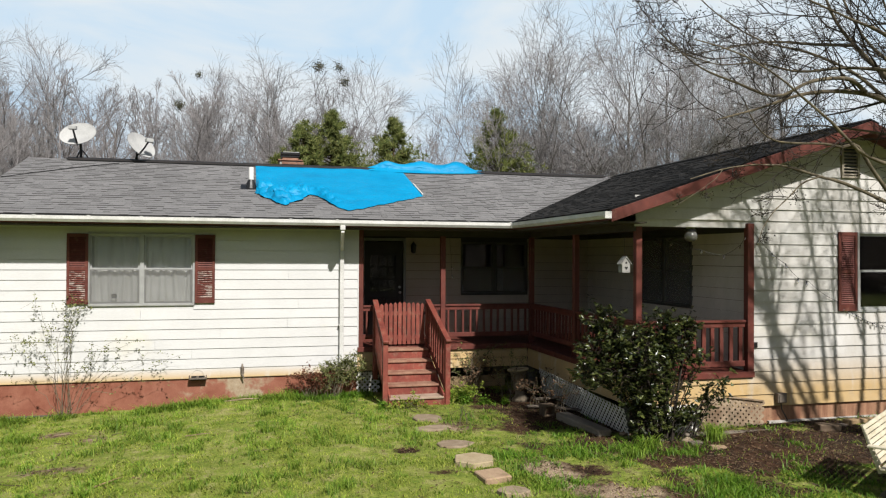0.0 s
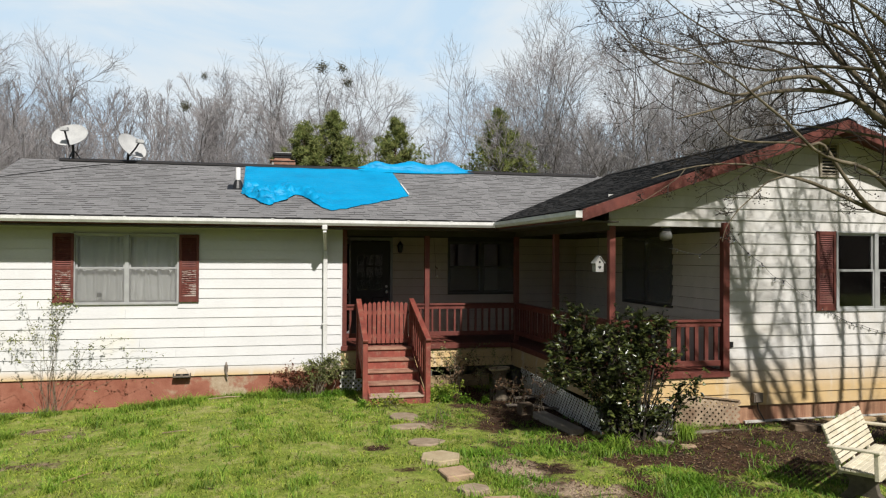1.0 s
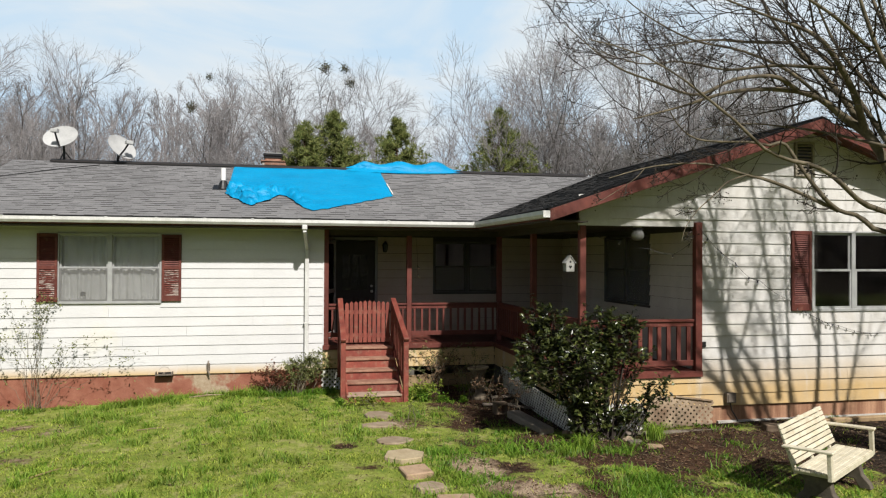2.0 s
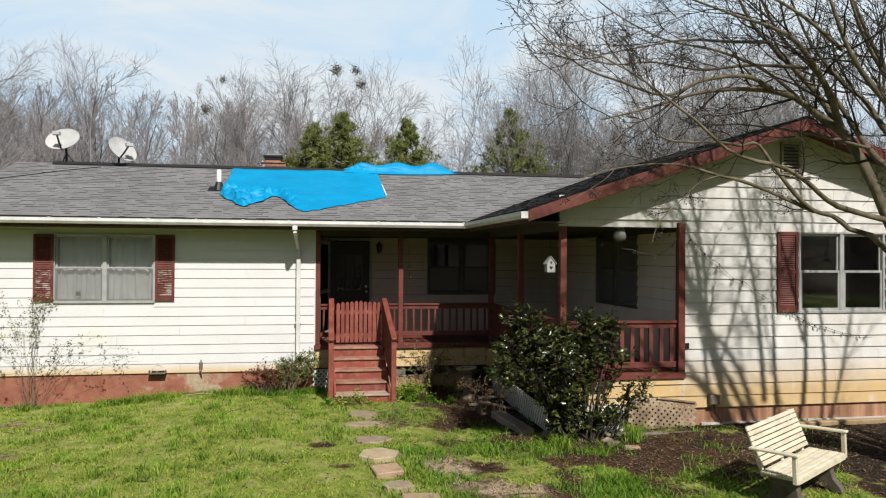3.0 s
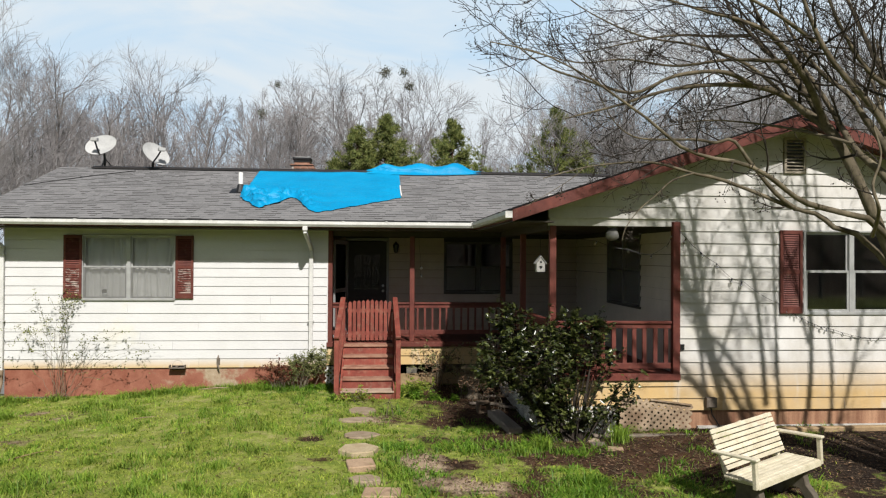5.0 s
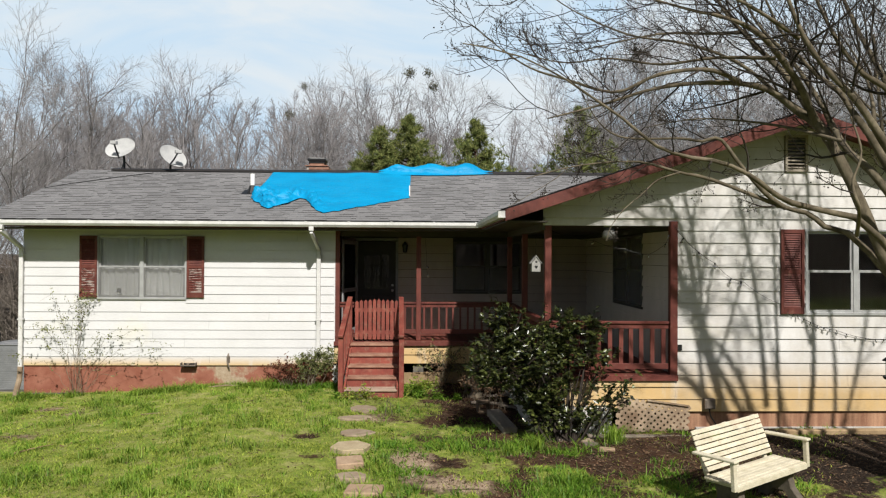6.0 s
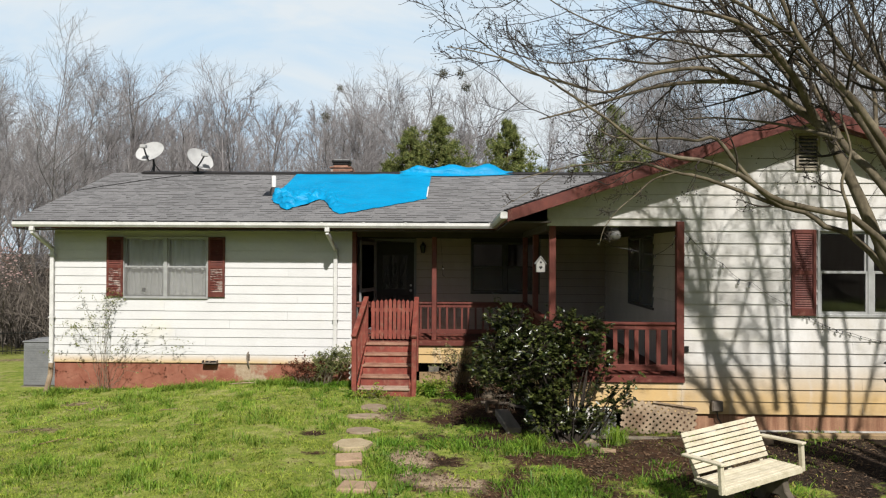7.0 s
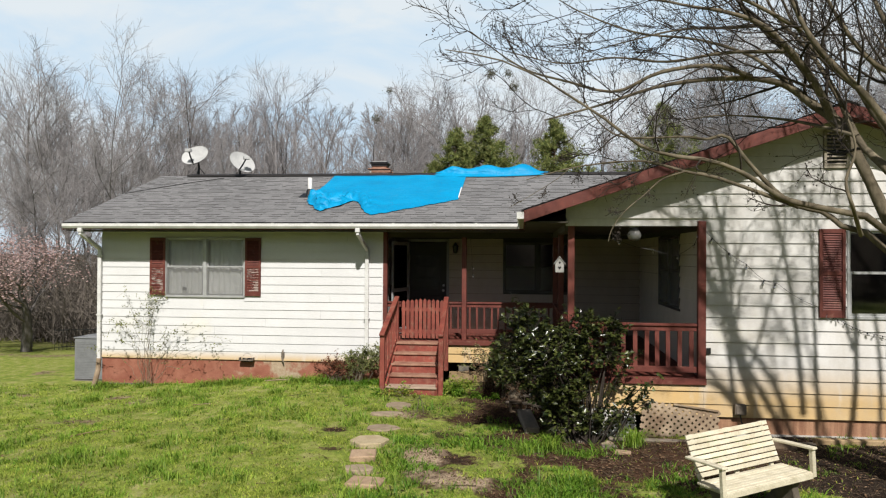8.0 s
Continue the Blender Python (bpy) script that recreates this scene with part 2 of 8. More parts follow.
SIDING_S = siding_paint("ochre_skirt_boards", 1.25, 0.6, 0.3, (0.447, 0.42, 0.36), (0.494, 0.47, 0.41))
RED = red_paint("red_trim_paint", 0.15, 0.85)
RED_WORN = red_paint("worn_red_stain", 0.5, 1.5)
TREAD = plain("bare_red_tread", (0.165, 0.066, 0.042), (0.28, 0.165, 0.11), 5, 0.8, 0.3, 60, vary=0.08)
PALETREAD = plain("bare_bottom_tread", (0.242, 0.155, 0.11), (0.357, 0.277, 0.207), 5, 0.8, 0.3, 60, vary=0.08)
SHUTTER = red_paint("shutter_red", 0.25, 0.8)
SUNLIT_FLAKED = sunlit_flaked_paint()
ROOF_X = shingles("shingles_main", (0.132, 0.13, 0.13), (0.156, 0.153, 0.153))
CUT = plain("asphalt_cut_edge", (0.013, 0.012, 0.012), (0.029, 0.028, 0.027), 9, 0.95, 0.3)
# Wing: the same shingles, tree shade and moss put into a darker colour.
ROOF_SHADED = shingles("shaded_wing_shingles", (0.011, 0.011, 0.011), (0.03, 0.029, 0.028), 0.06)
WHITE = plain("white_metal", (0.42, 0.413, 0.39), (0.54, 0.533, 0.515), 4, 0.5, 0.1, 60, vary=0.03)
SASH = plain("grey_aluminium", (0.288, 0.288, 0.282), (0.369, 0.369, 0.363), 6, 0.45, 0.1, 80, metal=0.35, vary=0.05)
GLASS = glass_mat("window_glass", 1.6, (0.95, 0.96, 0.95, 1))
CURTAIN = plain("curtain_cloth", (0.6, 0.6, 0.585), (0.76, 0.76, 0.745), 3, 0.9, 0.2, 160, vary=0.04, spec=0.1)
TARP = tarp_mat()
FOUND = foundation_mat()
GROUND = ground_mat()
DARK = plain("dark_wood", (0.01, 0.008, 0.007), (0.018, 0.015, 0.014), 6, 0.6, 0.2)
BLACK = plain("black_metal", (0.009, 0.009, 0.01), (0.018, 0.018, 0.018), 8, 0.4, 0.1, metal=0.3)
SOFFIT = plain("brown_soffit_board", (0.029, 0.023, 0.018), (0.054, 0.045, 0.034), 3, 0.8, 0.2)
DECK = red_paint("porch_floor_paint", 0.4, 0.85)
BRONZE = plain("bronze_sash", (0.029, 0.027, 0.025), (0.049, 0.046, 0.042), 6, 0.5, 0.1, 80, vary=0.05)
FOUND_R = streaked_boards("brown_foundation", (0.33, 0.19, 0.115), (0.13, 0.055, 0.032))
PALE = plain("pale_footing", (0.302, 0.282, 0.25), (0.433, 0.414, 0.374), 5, 0.9, 0.3, 50)
URN = plain("mossy_urn_stone", (0.085, 0.066, 0.045), (0.19, 0.153, 0.107), 9, 0.92, 0.5, 45, vary=0.15)
# Birdhouse: white wood greyed to carry the porch's shade in its colour.
HUTCH = plain("shaded_white_wood", (0.2, 0.195, 0.18), (0.3, 0.29, 0.27), 8, 0.85, 0.3, 60, vary=0.08)
BROWN_BLOCK = plain("brown_block", (0.075, 0.05, 0.031), (0.15, 0.108, 0.07), 9, 0.92, 0.5, 45)
PALE_TIMBER = plain("pale_grey_timber", (0.17, 0.142, 0.107), (0.28, 0.24, 0.187), 5, 0.9, 0.4, 50, stretch=(1, 0.25, 1))
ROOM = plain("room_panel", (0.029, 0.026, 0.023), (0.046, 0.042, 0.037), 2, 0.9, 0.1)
DISH = plain("dish_grey", (0.3, 0.3, 0.295), (0.375, 0.375, 0.365), 4, 0.85, 0.05, vary=0.03, spec=0.15)
BRICK = plain("chimney_brick", (0.162, 0.075, 0.049), (0.254, 0.144, 0.098), 9, 0.9, 0.4, vary=0.2)
MORTAR = plain("mortar", (0.207, 0.19, 0.167), (0.277, 0.259, 0.23), 9, 0.95, 0.4)
STONE = plain("concrete_stone", (0.178, 0.13, 0.083), (0.265, 0.207, 0.144), 7, 0.92, 0.5, 55, vary=0.1)
SANDST = plain("pale_sand_stone", (0.27, 0.21, 0.124), (0.334, 0.274, 0.173), 7, 0.92, 0.45, 55, vary=0.05)
TERRA = plain("terracotta_stone", (0.225, 0.15, 0.092), (0.31, 0.22, 0.142), 8, 0.9, 0.4, 55, vary=0.1)
BENCH = plain("weathered_cream_paint", (0.365, 0.322, 0.227), (0.512, 0.468, 0.358), 7, 0.75, 0.35, 65, vary=0.12, stretch=(1.0, 1.0, 1.0))
CONCRETE = plain("grey_concrete", (0.063, 0.057, 0.046), (0.124, 0.11, 0.092), 6, 0.92, 0.5, 50)
# Bench ends: shade under the seat put into a darker, browner concrete.
BENCH_END = plain("shaded_concrete", (0.045, 0.036, 0.026), (0.1, 0.082, 0.06), 6, 0.92, 0.5, 50)
LATTICE = plain("white_lattice", (0.482, 0.46, 0.416), (0.585, 0.57, 0.533), 6, 0.65, 0.2, vary=0.06)
OLDLAT = plain("dirty_lattice", (0.125, 0.08, 0.046), (0.36, 0.28, 0.19), 2.6, 0.8, 0.3, vary=0.08)
VENTWOOD = plain("vent_wood", (0.196, 0.167, 0.126), (0.288, 0.254, 0.202), 6, 0.8, 0.3, vary=0.08)
TIMBER = plain("grey_timber", (0.08, 0.064, 0.05), (0.168, 0.138, 0.108), 5, 0.9, 0.4, 50)
PLANKS = plain("raw_plank", (0.184, 0.121, 0.061), (0.265, 0.19, 0.104), 4, 0.8, 0.35, 60)
AC_GREY = plain("unit_grey", (0.144, 0.147, 0.15), (0.19, 0.193, 0.196), 5, 0.55, 0.1, metal=0.2)
BULB = glass_mat("bulb_glass", 1.9, (0.85, 0.85, 0.83, 1))
GLOBE = plain("milky_glass", (0.09, 0.087, 0.08), (0.16, 0.156, 0.145), 9, 0.12, 0.05, vary=0.05, spec=0.8)
SCREEN = screen_mat()
BARK_FAR = bark("grey_bark", (0.08, 0.072, 0.066), (0.165, 0.15, 0.142), 3)
TWIG_FAR = bark("grey_twigs", (0.17, 0.158, 0.155), (0.28, 0.265, 0.262), 2)
CLUMP = leafy("mistletoe_leaves", (0.06, 0.06, 0.036), (0.12, 0.116, 0.068), 0.6, 0.2, 0.2, 0.25)
UNDER = bark("brown_brush", (0.092, 0.078, 0.066), (0.176, 0.152, 0.13), 2)
BARK_NEAR = bark("smooth_tan_bark", (0.042, 0.033, 0.022), (0.15, 0.125, 0.085), 5)
TWIG_NEAR = bark("brown_twigs", (0.021, 0.017, 0.014), (0.047, 0.038, 0.03), 4)
BARK_PINE = bark("pine_bark", (0.058, 0.034, 0.023), (0.115, 0.075, 0.052), 6)
NEEDLE = leafy("pine_needles", (0.066, 0.1, 0.024), (0.25, 0.26, 0.085), 0.6, 0.35, 0.3, 0.25)
BLADE = leafy("grass_blades", (0.125, 0.212, 0.017), (0.375, 0.405, 0.073), 0.6, 0.45, 0.35, 0.25)
THATCH = leafy("dead_grass", (0.135, 0.122, 0.05), (0.245, 0.217, 0.11), 0.8, 0.3, 0.2, 0.15)
TUFT = leafy("tuft_blades", (0.08, 0.18, 0.012), (0.27, 0.36, 0.05), 0.55, 0.45, 0.25, 0.3)
LUSH = leafy("lush_blades", (0.05, 0.135, 0.008), (0.18, 0.29, 0.032), 0.5, 0.45, 0.25, 0.3)
CANE = bark("rose_canes", (0.08, 0.068, 0.046), (0.192, 0.16, 0.112), 5)
STRAW = bark("dull_straw", (0.052, 0.036, 0.022), (0.14, 0.106, 0.072), 5)
CAMELLIA = leafy("glossy_dark_leaves", (0.006, 0.013, 0.004), (0.078, 0.09, 0.022), 0.3, 0.1, 0.35, 0.5)
SPRIG = leafy("olive_leaves", (0.068, 0.084, 0.022), (0.2, 0.208, 0.072), 0.6, 0.25, 0.3, 0.3)
RUSSET = leafy("russet_leaves", (0.081, 0.02, 0.011), (0.126, 0.058, 0.029), 0.7, 0.2, 0.3, 0.2)
LITTER = leafy("fallen_leaves", (0.038, 0.02, 0.012), (0.15, 0.092, 0.053), 0.85, 0.1, 0.3, 0.15)
FLAKE = leafy("bark_flakes", (0.05, 0.029, 0.017), (0.2, 0.138, 0.088), 0.9, 0.05, 0.4, 0.15)
PINK = leafy("pink_blossom", (0.27, 0.17, 0.16), (0.43, 0.32, 0.3), 0.7, 0.3, 0.2, 0.2)


# ---- shaping tools ----
class Geo:
    """Gathers corners and faces of one mesh."""

    def __init__(self):
        self.v, self.f = [], []

    def add(self, verts, faces):
        o = len(self.v)
        self.v += [tuple(p) for p in verts]
        self.f += [tuple(i + o for i in f) for f in faces]
        return self

    def box(self, x0, x1, y0, y1, z0, z1, m=None):
        p = [Vector((x, y, z)) for z in (z0, z1) for y in (y0, y1) for x in (x0, x1)]
        if m is not None:
            p = [m @ q for q in p]
        return self.add(p, [(0, 2, 3, 1), (4, 5, 7, 6), (0, 1, 5, 4), (2, 6, 7, 3), (0, 4, 6, 2), (1, 3, 7, 5)])

    def bar(self, a, b, w, h, up=(0, 0, 1)):
        """A squared bar from a to b, w wide and h high."""
        a, b = Vector(a), Vector(b)
        d = (b - a).normalized()
        s = d.cross(Vector(up)).normalized() * w / 2
        u = s.cross(d).normalized() * h / 2
        p = [a - s - u, a + s - u, a + s + u, a - s + u, b - s - u, b + s - u, b + s + u, b - s + u]
        return self.add(p, [(0, 1, 2, 3), (5, 4, 7, 6), (0, 4, 5, 1), (1, 5, 6, 2), (2, 6, 7, 3), (3, 7, 4, 0)])

    def slab(self, poly, z0, z1):
        n = len(poly)
        return self.add([(x, y, z0) for x, y in poly] + [(x, y, z1) for x, y in poly],
                        [tuple(range(n - 1, -1, -1)), tuple(range(n, 2 * n))] + [(i, (i + 1) % n, n + (i + 1) % n, n + i) for i in range(n)])

    def prism(self, ring, off):
        """A flat ring of corners, given depth by the vector off."""
        n, off = len(ring), Vector(off)
        ring = [Vector(p) for p in ring]
        return self.add(ring + [p + off for p in ring],
                        [tuple(range(n)), tuple(range(2 * n - 1, n - 1, -1))] + [(i, n + i, n + (i + 1) % n, (i + 1) % n) for i in range(n)])

    def tube(self, pts, radii, sides=6, caps=True):
        pts = [Vector(p) for p in pts]
        ring, side = [], None
        for i, p in enumerate(pts):
            d = (pts[min(i + 1, len(pts) - 1)] - pts[max(i - 1, 0)]).normalized()
            if side is None:
                side = d.orthogonal().normalized()
            side = (side - d * side.dot(d)).normalized()
            up = d.cross(side)
            for j in range(sides):
                a = math.tau * j / sides
                ring.append(p + (side * math.cos(a) + up * math.sin(a)) * radii[i])
        faces = [(i * sides + j, i * sides + (j + 1) % sides, (i + 1) * sides + (j + 1) % sides, (i + 1) * sides + j)
                 for i in range(len(pts) - 1) for j in range(sides)]
        if caps:
            faces += [tuple(range(sides - 1, -1, -1)), tuple(range(len(ring) - sides, len(ring)))]
        return self.add(ring, faces)

    def lathe(self, profile, sides=20, m=None):
        """profile: (radius, height) pairs turned about z."""
        p = [Vector((r * math.cos(math.tau * j / sides), r * math.sin(math.tau * j / sides), z)) for r, z in profile for j in range(sides)]
        if m is not None:
            p = [m @ q for q in p]
        return self.add(p, [(i * sides + j, i * sides + (j + 1) % sides, (i + 1) * sides + (j + 1) % sides, (i + 1) * sides + j)
                            for i in range(len(profile) - 1) for j in range(sides)])

    def mesh(self, name, material, bevel=0.0, smooth=False):
        me = bpy.data.meshes.new(name)
        me.from_pydata(self.v, [], self.f)
        if bevel:
            bm = bmesh.new()
            bm.from_mesh(me)
            bmesh.ops.recalc_face_normals(bm, faces=bm.faces)
            sharp = [e for e in bm.edges if len(e.link_faces) == 2 and e.calc_face_angle(0) > 0.6]
            bmesh.ops.bevel(bm, geom=sharp, offset=bevel, segments=1, affect="EDGES")
            bm.to_mesh(me)
            bm.free()
        me.materials.append(material)
        if smooth:
            me.polygons.foreach_set("use_smooth", [True] * len(me.polygons))
        return me


def raw_mesh(name, verts, faces, material, smooth=False):
    """A mesh from arrays whose faces all have the same number of corners."""
    me = bpy.data.meshes.new(name)
    n, k = len(faces), faces.shape[1]
    me.vertices.add(len(verts))
    me.vertices.foreach_set("co", np.ascontiguousarray(verts, np.float32).ravel())
    me.loops.add(n * k)
    me.loops.foreach_set("vertex_index", np.ascontiguousarray(faces, np.int32).ravel())
    me.polygons.add(n)
    me.polygons.foreach_set("loop_start", np.arange(0, n * k, k, dtype=np.int32))
    me.polygons.foreach_set("loop_total", np.full(n, k, np.int32))
    me.update(calc_edges=True)
    me.materials.append(material)
    if smooth:
        me.polygons.foreach_set("use_smooth", np.ones(n, bool))
    return me


def thing(name, label, category, at=(0, 0, 0), rz=0.0, group="", kind=""):
    ob = new(name)
    ob.empty_display_size = 0.1
    ob.matrix_world = pose(*at, 0, 0, rz)
    return tagged(ob, label, category, group, kind)


def part(name, geo, material, parent, label="", bevel=0.0, smooth=False, m=None):
    """One mesh under a thing or a part. geo: a Geo or a finished mesh."""
    me = geo if isinstance(geo, bpy.types.Mesh) else geo.mesh(name, material, bevel, smooth)
    ob = new(name, me)
    ob.parent = parent
    if m is not None:
        ob.matrix_basis = m
    return tagged(ob, label)


def solo(name, geo, material, label, category, bevel=0.0, smooth=False, at=None, group="", kind=""):
    me = geo if isinstance(geo, bpy.types.Mesh) else geo.mesh(name, material, bevel, smooth)
    ob = new(name, me)
    if at is not None:
        ob.matrix_world = at
    return tagged(ob, label, category, group, kind)


# ---- ground ----
def smooth01(a):
    a = np.clip(a, 0, 1)
    return a * a * (3 - 2 * a)


def land(x, y):
    """Height of the soil."""
    x, y = np.asarray(x, float), np.asarray(y, float)
    z = -0.05 - 0.21 * smooth01((-x + 0.5) / 4.5) + 0.05 * smooth01((x - 5.5) / 2) * smooth01((y - 6.5) / 2)
    z = z - 0.045 * smooth01((9 - y) / 4)
    z = z - 0.35 * smooth01((y - 14) / 12) + 1.6 * smooth01((y - 42) / 60)
    # The 11 m rise behind the walk is unseen, added to block low sky light.
    z = z - 0.12 * smooth01((-x - 4.5) / 5) + 11.0 * smooth01((-y - 26) / 34)
    return z + 0.012 * np.sin(x * 2.3 + 0.7 * y) + 0.01 * np.sin(y * 3.1 - x * 1.7) + 0.006 * np.sin(x * 7.1) * np.sin(y * 6.3)


def blob(x, y, cx, cy, rx, ry):
    return np.exp(-(((x - cx) / rx) ** 2 + ((y - cy) / ry) ** 2))


def worn_at(x, y):
    """How bare the soil is: 0 turf, 1 earth."""
    w = 0.8 * blob(x, y, 7.2, 8.0, 2.2, 0.95) + 0.7 * blob(x, y, 9.6, 7.4, 2.6, 1.9) + 0.5 * blob(x, y, 5.9, 7.4, 0.7, 0.8)
    w = w + 1.0 * blob(x, y, 5.0, 10.6, 0.75, 1.7) + 0.75 * blob(x, y, 3.35, 7.5, 0.42, 0.8) + 0.7 * blob(x, y, 3.95, 6.6, 0.45, 0.5)
    w = w + 0.6 * blob(x, y, 4.15, 8.6, 0.4, 0.28) + 0.62 * blob(x, y, 3.9, 9.9, 0.9, 0.4) + 0.6 * blob(x, y, 1.75, 7.35, 0.3, 0.12)
    w = w + 0.55 * blob(x, y, 2.7, 10.3, 0.4, 0.8) + 0.6 * blob(x, y, -2.5, 10.9, 0.5, 0.3) + 0.5 * blob(x, y, -1.1, 7.3, 0.5, 0.14)
    w = w + 0.6 * blob(x, y, 4.9, 7.8, 0.35, 0.2) + 0.45 * blob(x, y, 1.9, 9.0, 0.2, 0.3) + 0.8 * blob(x, y, -8.6, 18.5, 2.6, 0.9)
    w = w + 0.35 * blob(x, y, -1.5, 12.95, 3.5, 0.1) + 0.55 * blob(x, y, -2.8, 11.5, 0.5, 0.25) + 0.6 * blob(x, y, -2.5, 9.4, 0.55, 0.3) + 0.5 * blob(x, y, -1.9, 8.5, 0.5, 0.15) + 0.6 * blob(x, y, 1.83, 8.9, 0.22, 0.14) + 0.6 * blob(x, y, 2.05, 7.85, 0.25, 0.14)
    w = w + 0.5 * blob(x, y, -6.2, 14.5, 1.5, 0.6) + 0.4 * blob(x, y, -5.2, 11.6, 0.9, 0.5) + 0.4 * blob(x, y, -4.6, 9.4, 0.8, 0.35) + 0.85 * blob(x, y, 4.35, 11.2, 0.75, 1.0) + 0.6 * blob(x, y, 3.95, 12.4, 0.55, 0.5)
    rough = np.sin(x * 5.3 + y * 2.1) * np.sin(y * 4.7 - x * 1.3) + 0.7 * np.sin(x * 2.3 - y * 3.4 + 1.0) * np.sin(y * 2.9 + x * 3.1)
    fine = np.sin(x * 9.7 - y * 6.1 + 2 * np.sin(y * 2.2)) * np.sin(y * 8.3 + x * 7.7 + 2 * np.sin(x * 1.9))
    w = w + 0.13 * rough + (0.18 + 0.24 * rough + 0.17 * fine) * smooth01((x - 2.4) / 2.0) + 0.10 * rough * smooth01((-1.5 - x) / 2)
    return np.clip(w, 0, 1)


def build_ground():
    xs = np.concatenate([-np.geomspace(7, 900, 34)[::-1], np.linspace(-6.9, 12, 190), np.geomspace(12.2, 900, 34)])
    ys = np.concatenate([-np.geomspace(8, 900, 20)[::-1], np.linspace(-7, 2.8, 20), np.linspace(3, 15, 121), np.geomspace(15.3, 1200, 46)])
    gx, gy = np.meshgrid(xs, ys)
    x, y = gx.ravel(), gy.ravel()
    v = np.stack([x, y, land(x, y)], 1)
    nx, ny = len(xs), len(ys)
    i = (np.arange(ny - 1)[:, None] * nx + np.arange(nx - 1)[None]).ravel()
    me = raw_mesh("ground", v, np.stack([i, i + 1, i + nx + 1, i + nx], 1), GROUND, True)
    a = me.attributes.new("worn", "FLOAT", "POINT")
    a.data.foreach_set("value", worn_at(x, y).astype(np.float32))
    c = me.attributes.new("sand", "FLOAT", "POINT")
    c.data.foreach_set("value", np.clip(blob(x, y, 3.3, 7.5, 0.32, 0.75) + blob(x, y, 3.9, 6.65, 0.38, 0.35) + 0.6 * blob(x, y, 2.65, 9.6, 0.4, 1.4) + 0.45 * smooth01((1.8 - x) / 0.6), 0, 1).astype(np.float32))
    b = me.attributes.new("wood", "FLOAT", "POINT")
    # The second band is litter under the unseen trees added behind the walk.
    b.data.foreach_set("value", np.maximum(smooth01((y - 22 - 0.15 * x + 1.5 * np.sin(x * 0.5)) / 5), smooth01((-24 - y) / 4)).astype(np.float32))
    return solo("ground", me, GROUND, "uneven spring lawn with bare red-brown soil patches", "ground", kind="structure")


build_ground()


# ---- the house ----
YL, YR, YB, XI = 13.07, 9.0, 14.6, 7.1      # left front wall, gable wall, porch back wall, wing's side wall
XW0, XW1 = -4.27, 1.74                      # left front wall from end to end
FLOOR, CEIL = 0.79, 2.96
LAP = 0.1735
FACE = LAP - 0.006                          # a board stops short of the one above: a dark groove
EAVE_Y, EAVE_Z, RIDGE_Y, SLOPE = 12.42, 3.135, 16.5, 0.332
RIDGE_Z = EAVE_Z + SLOPE * (RIDGE_Y - EAVE_Y)
WEAVE, PEAK_X, RAKE_Y = 4.56, 8.84, 8.56    # wing: its west eave, ridge and front rake
XE = 2 * PEAK_X - WEAVE                     # wing's east eave

house = thing("house", "ranch house with cream lap siding, red trim and grey shingles", "house")


def board_mesh(length, low, high, cut=None, lip=0.031):
    """A lapped board, thick at its lower edge; runs along x from 0, outside towards -y."""
    g = Geo()
    a, b = (0, 0) if cut is None else cut
    g.add([(0, -lip, low), (length, -lip, low), (length, 0.002, low), (0, 0.002, low),
           (a, -0.009, high), (length - b, -0.009, high), (length - b, 0.002, high), (a, 0.002, high)],
          [(3, 2, 1, 0), (4, 5, 6, 7), (0, 1, 5, 4), (1, 2, 6, 5), (2, 3, 7, 6), (3, 0, 4, 7)])
    return g


def lap_wall(wall, m, spans, z0, rows, material, rng, shape=None, lip=0.031):
    """Boards over a wall. spans(row, z): the free stretches of that course; m turns x-along, y-in into the wall's place."""
    for r in range(rows):
        z = z0 + r * LAP
        for a, b in spans(r, z + LAP / 2):
            cuts = [a]
            at = a + rng.uniform(1.6, 4.8)
            while b - at > 0.6:
                cuts.append(at)
                at += rng.uniform(4.0, 4.88)
            cuts.append(b)
            for c, d in zip(cuts, cuts[1:]):
                g = board_mesh(d - c - 0.003, 0, FACE, shape(r, z, c, d) if shape else None, lip)
                part("siding_board", g, material, wall, m=m @ pose(c, -0.001 * rng.random(), z + rng.uniform(-0.002, 0.002)))


def open_wall(x0, x1, z0, z1, holes, y0, y1):
    """A wall along x with through openings (x0, x1, z0, z1)."""
    g = Geo()
    xs = sorted({x0, x1, *[h[0] for h in holes], *[h[1] for h in holes]})
    for a, b in zip(xs, xs[1:]):
        z = z0
        for h in sorted((h for h in holes if h[0] <= a and h[1] >= b), key=lambda h: h[2]):
            if h[2] > z:
                g.box(a, b, y0, y1, z, h[2])
            z = h[3]
        if z1 > z:
            g.box(a, b, y0, y1, z, z1)
    return g


WIN_L = (-2.83, -1.165, 1.64, 2.82)
WIN_R = (9.04, 10.46, 1.69, 2.865)
WIN_B = (4.18, 5.62, 1.71, 2.77)
WIN_I = (10.53, 12.28, 1.66, 2.82)          # along y, in the wing's side wall
DOOR = (2.08, 2.90, FLOOR, 2.80)
rng = random.Random(5)

# walls: a core with openings, then the boards
front = part("front_wall", open_wall(XW0, XW1, 0.31, 3.02, [WIN_L], YL, YL + 0.14), SIDING_L, house, "cream lap-sided front wall")
def left_spans(r, z):
    return [(XW0, WIN_L[0] - 0.02), (WIN_L[1] + 0.02, XW1)] if WIN_L[2] - 0.05 < z < WIN_L[3] + 0.03 else [(XW0, XW1)]
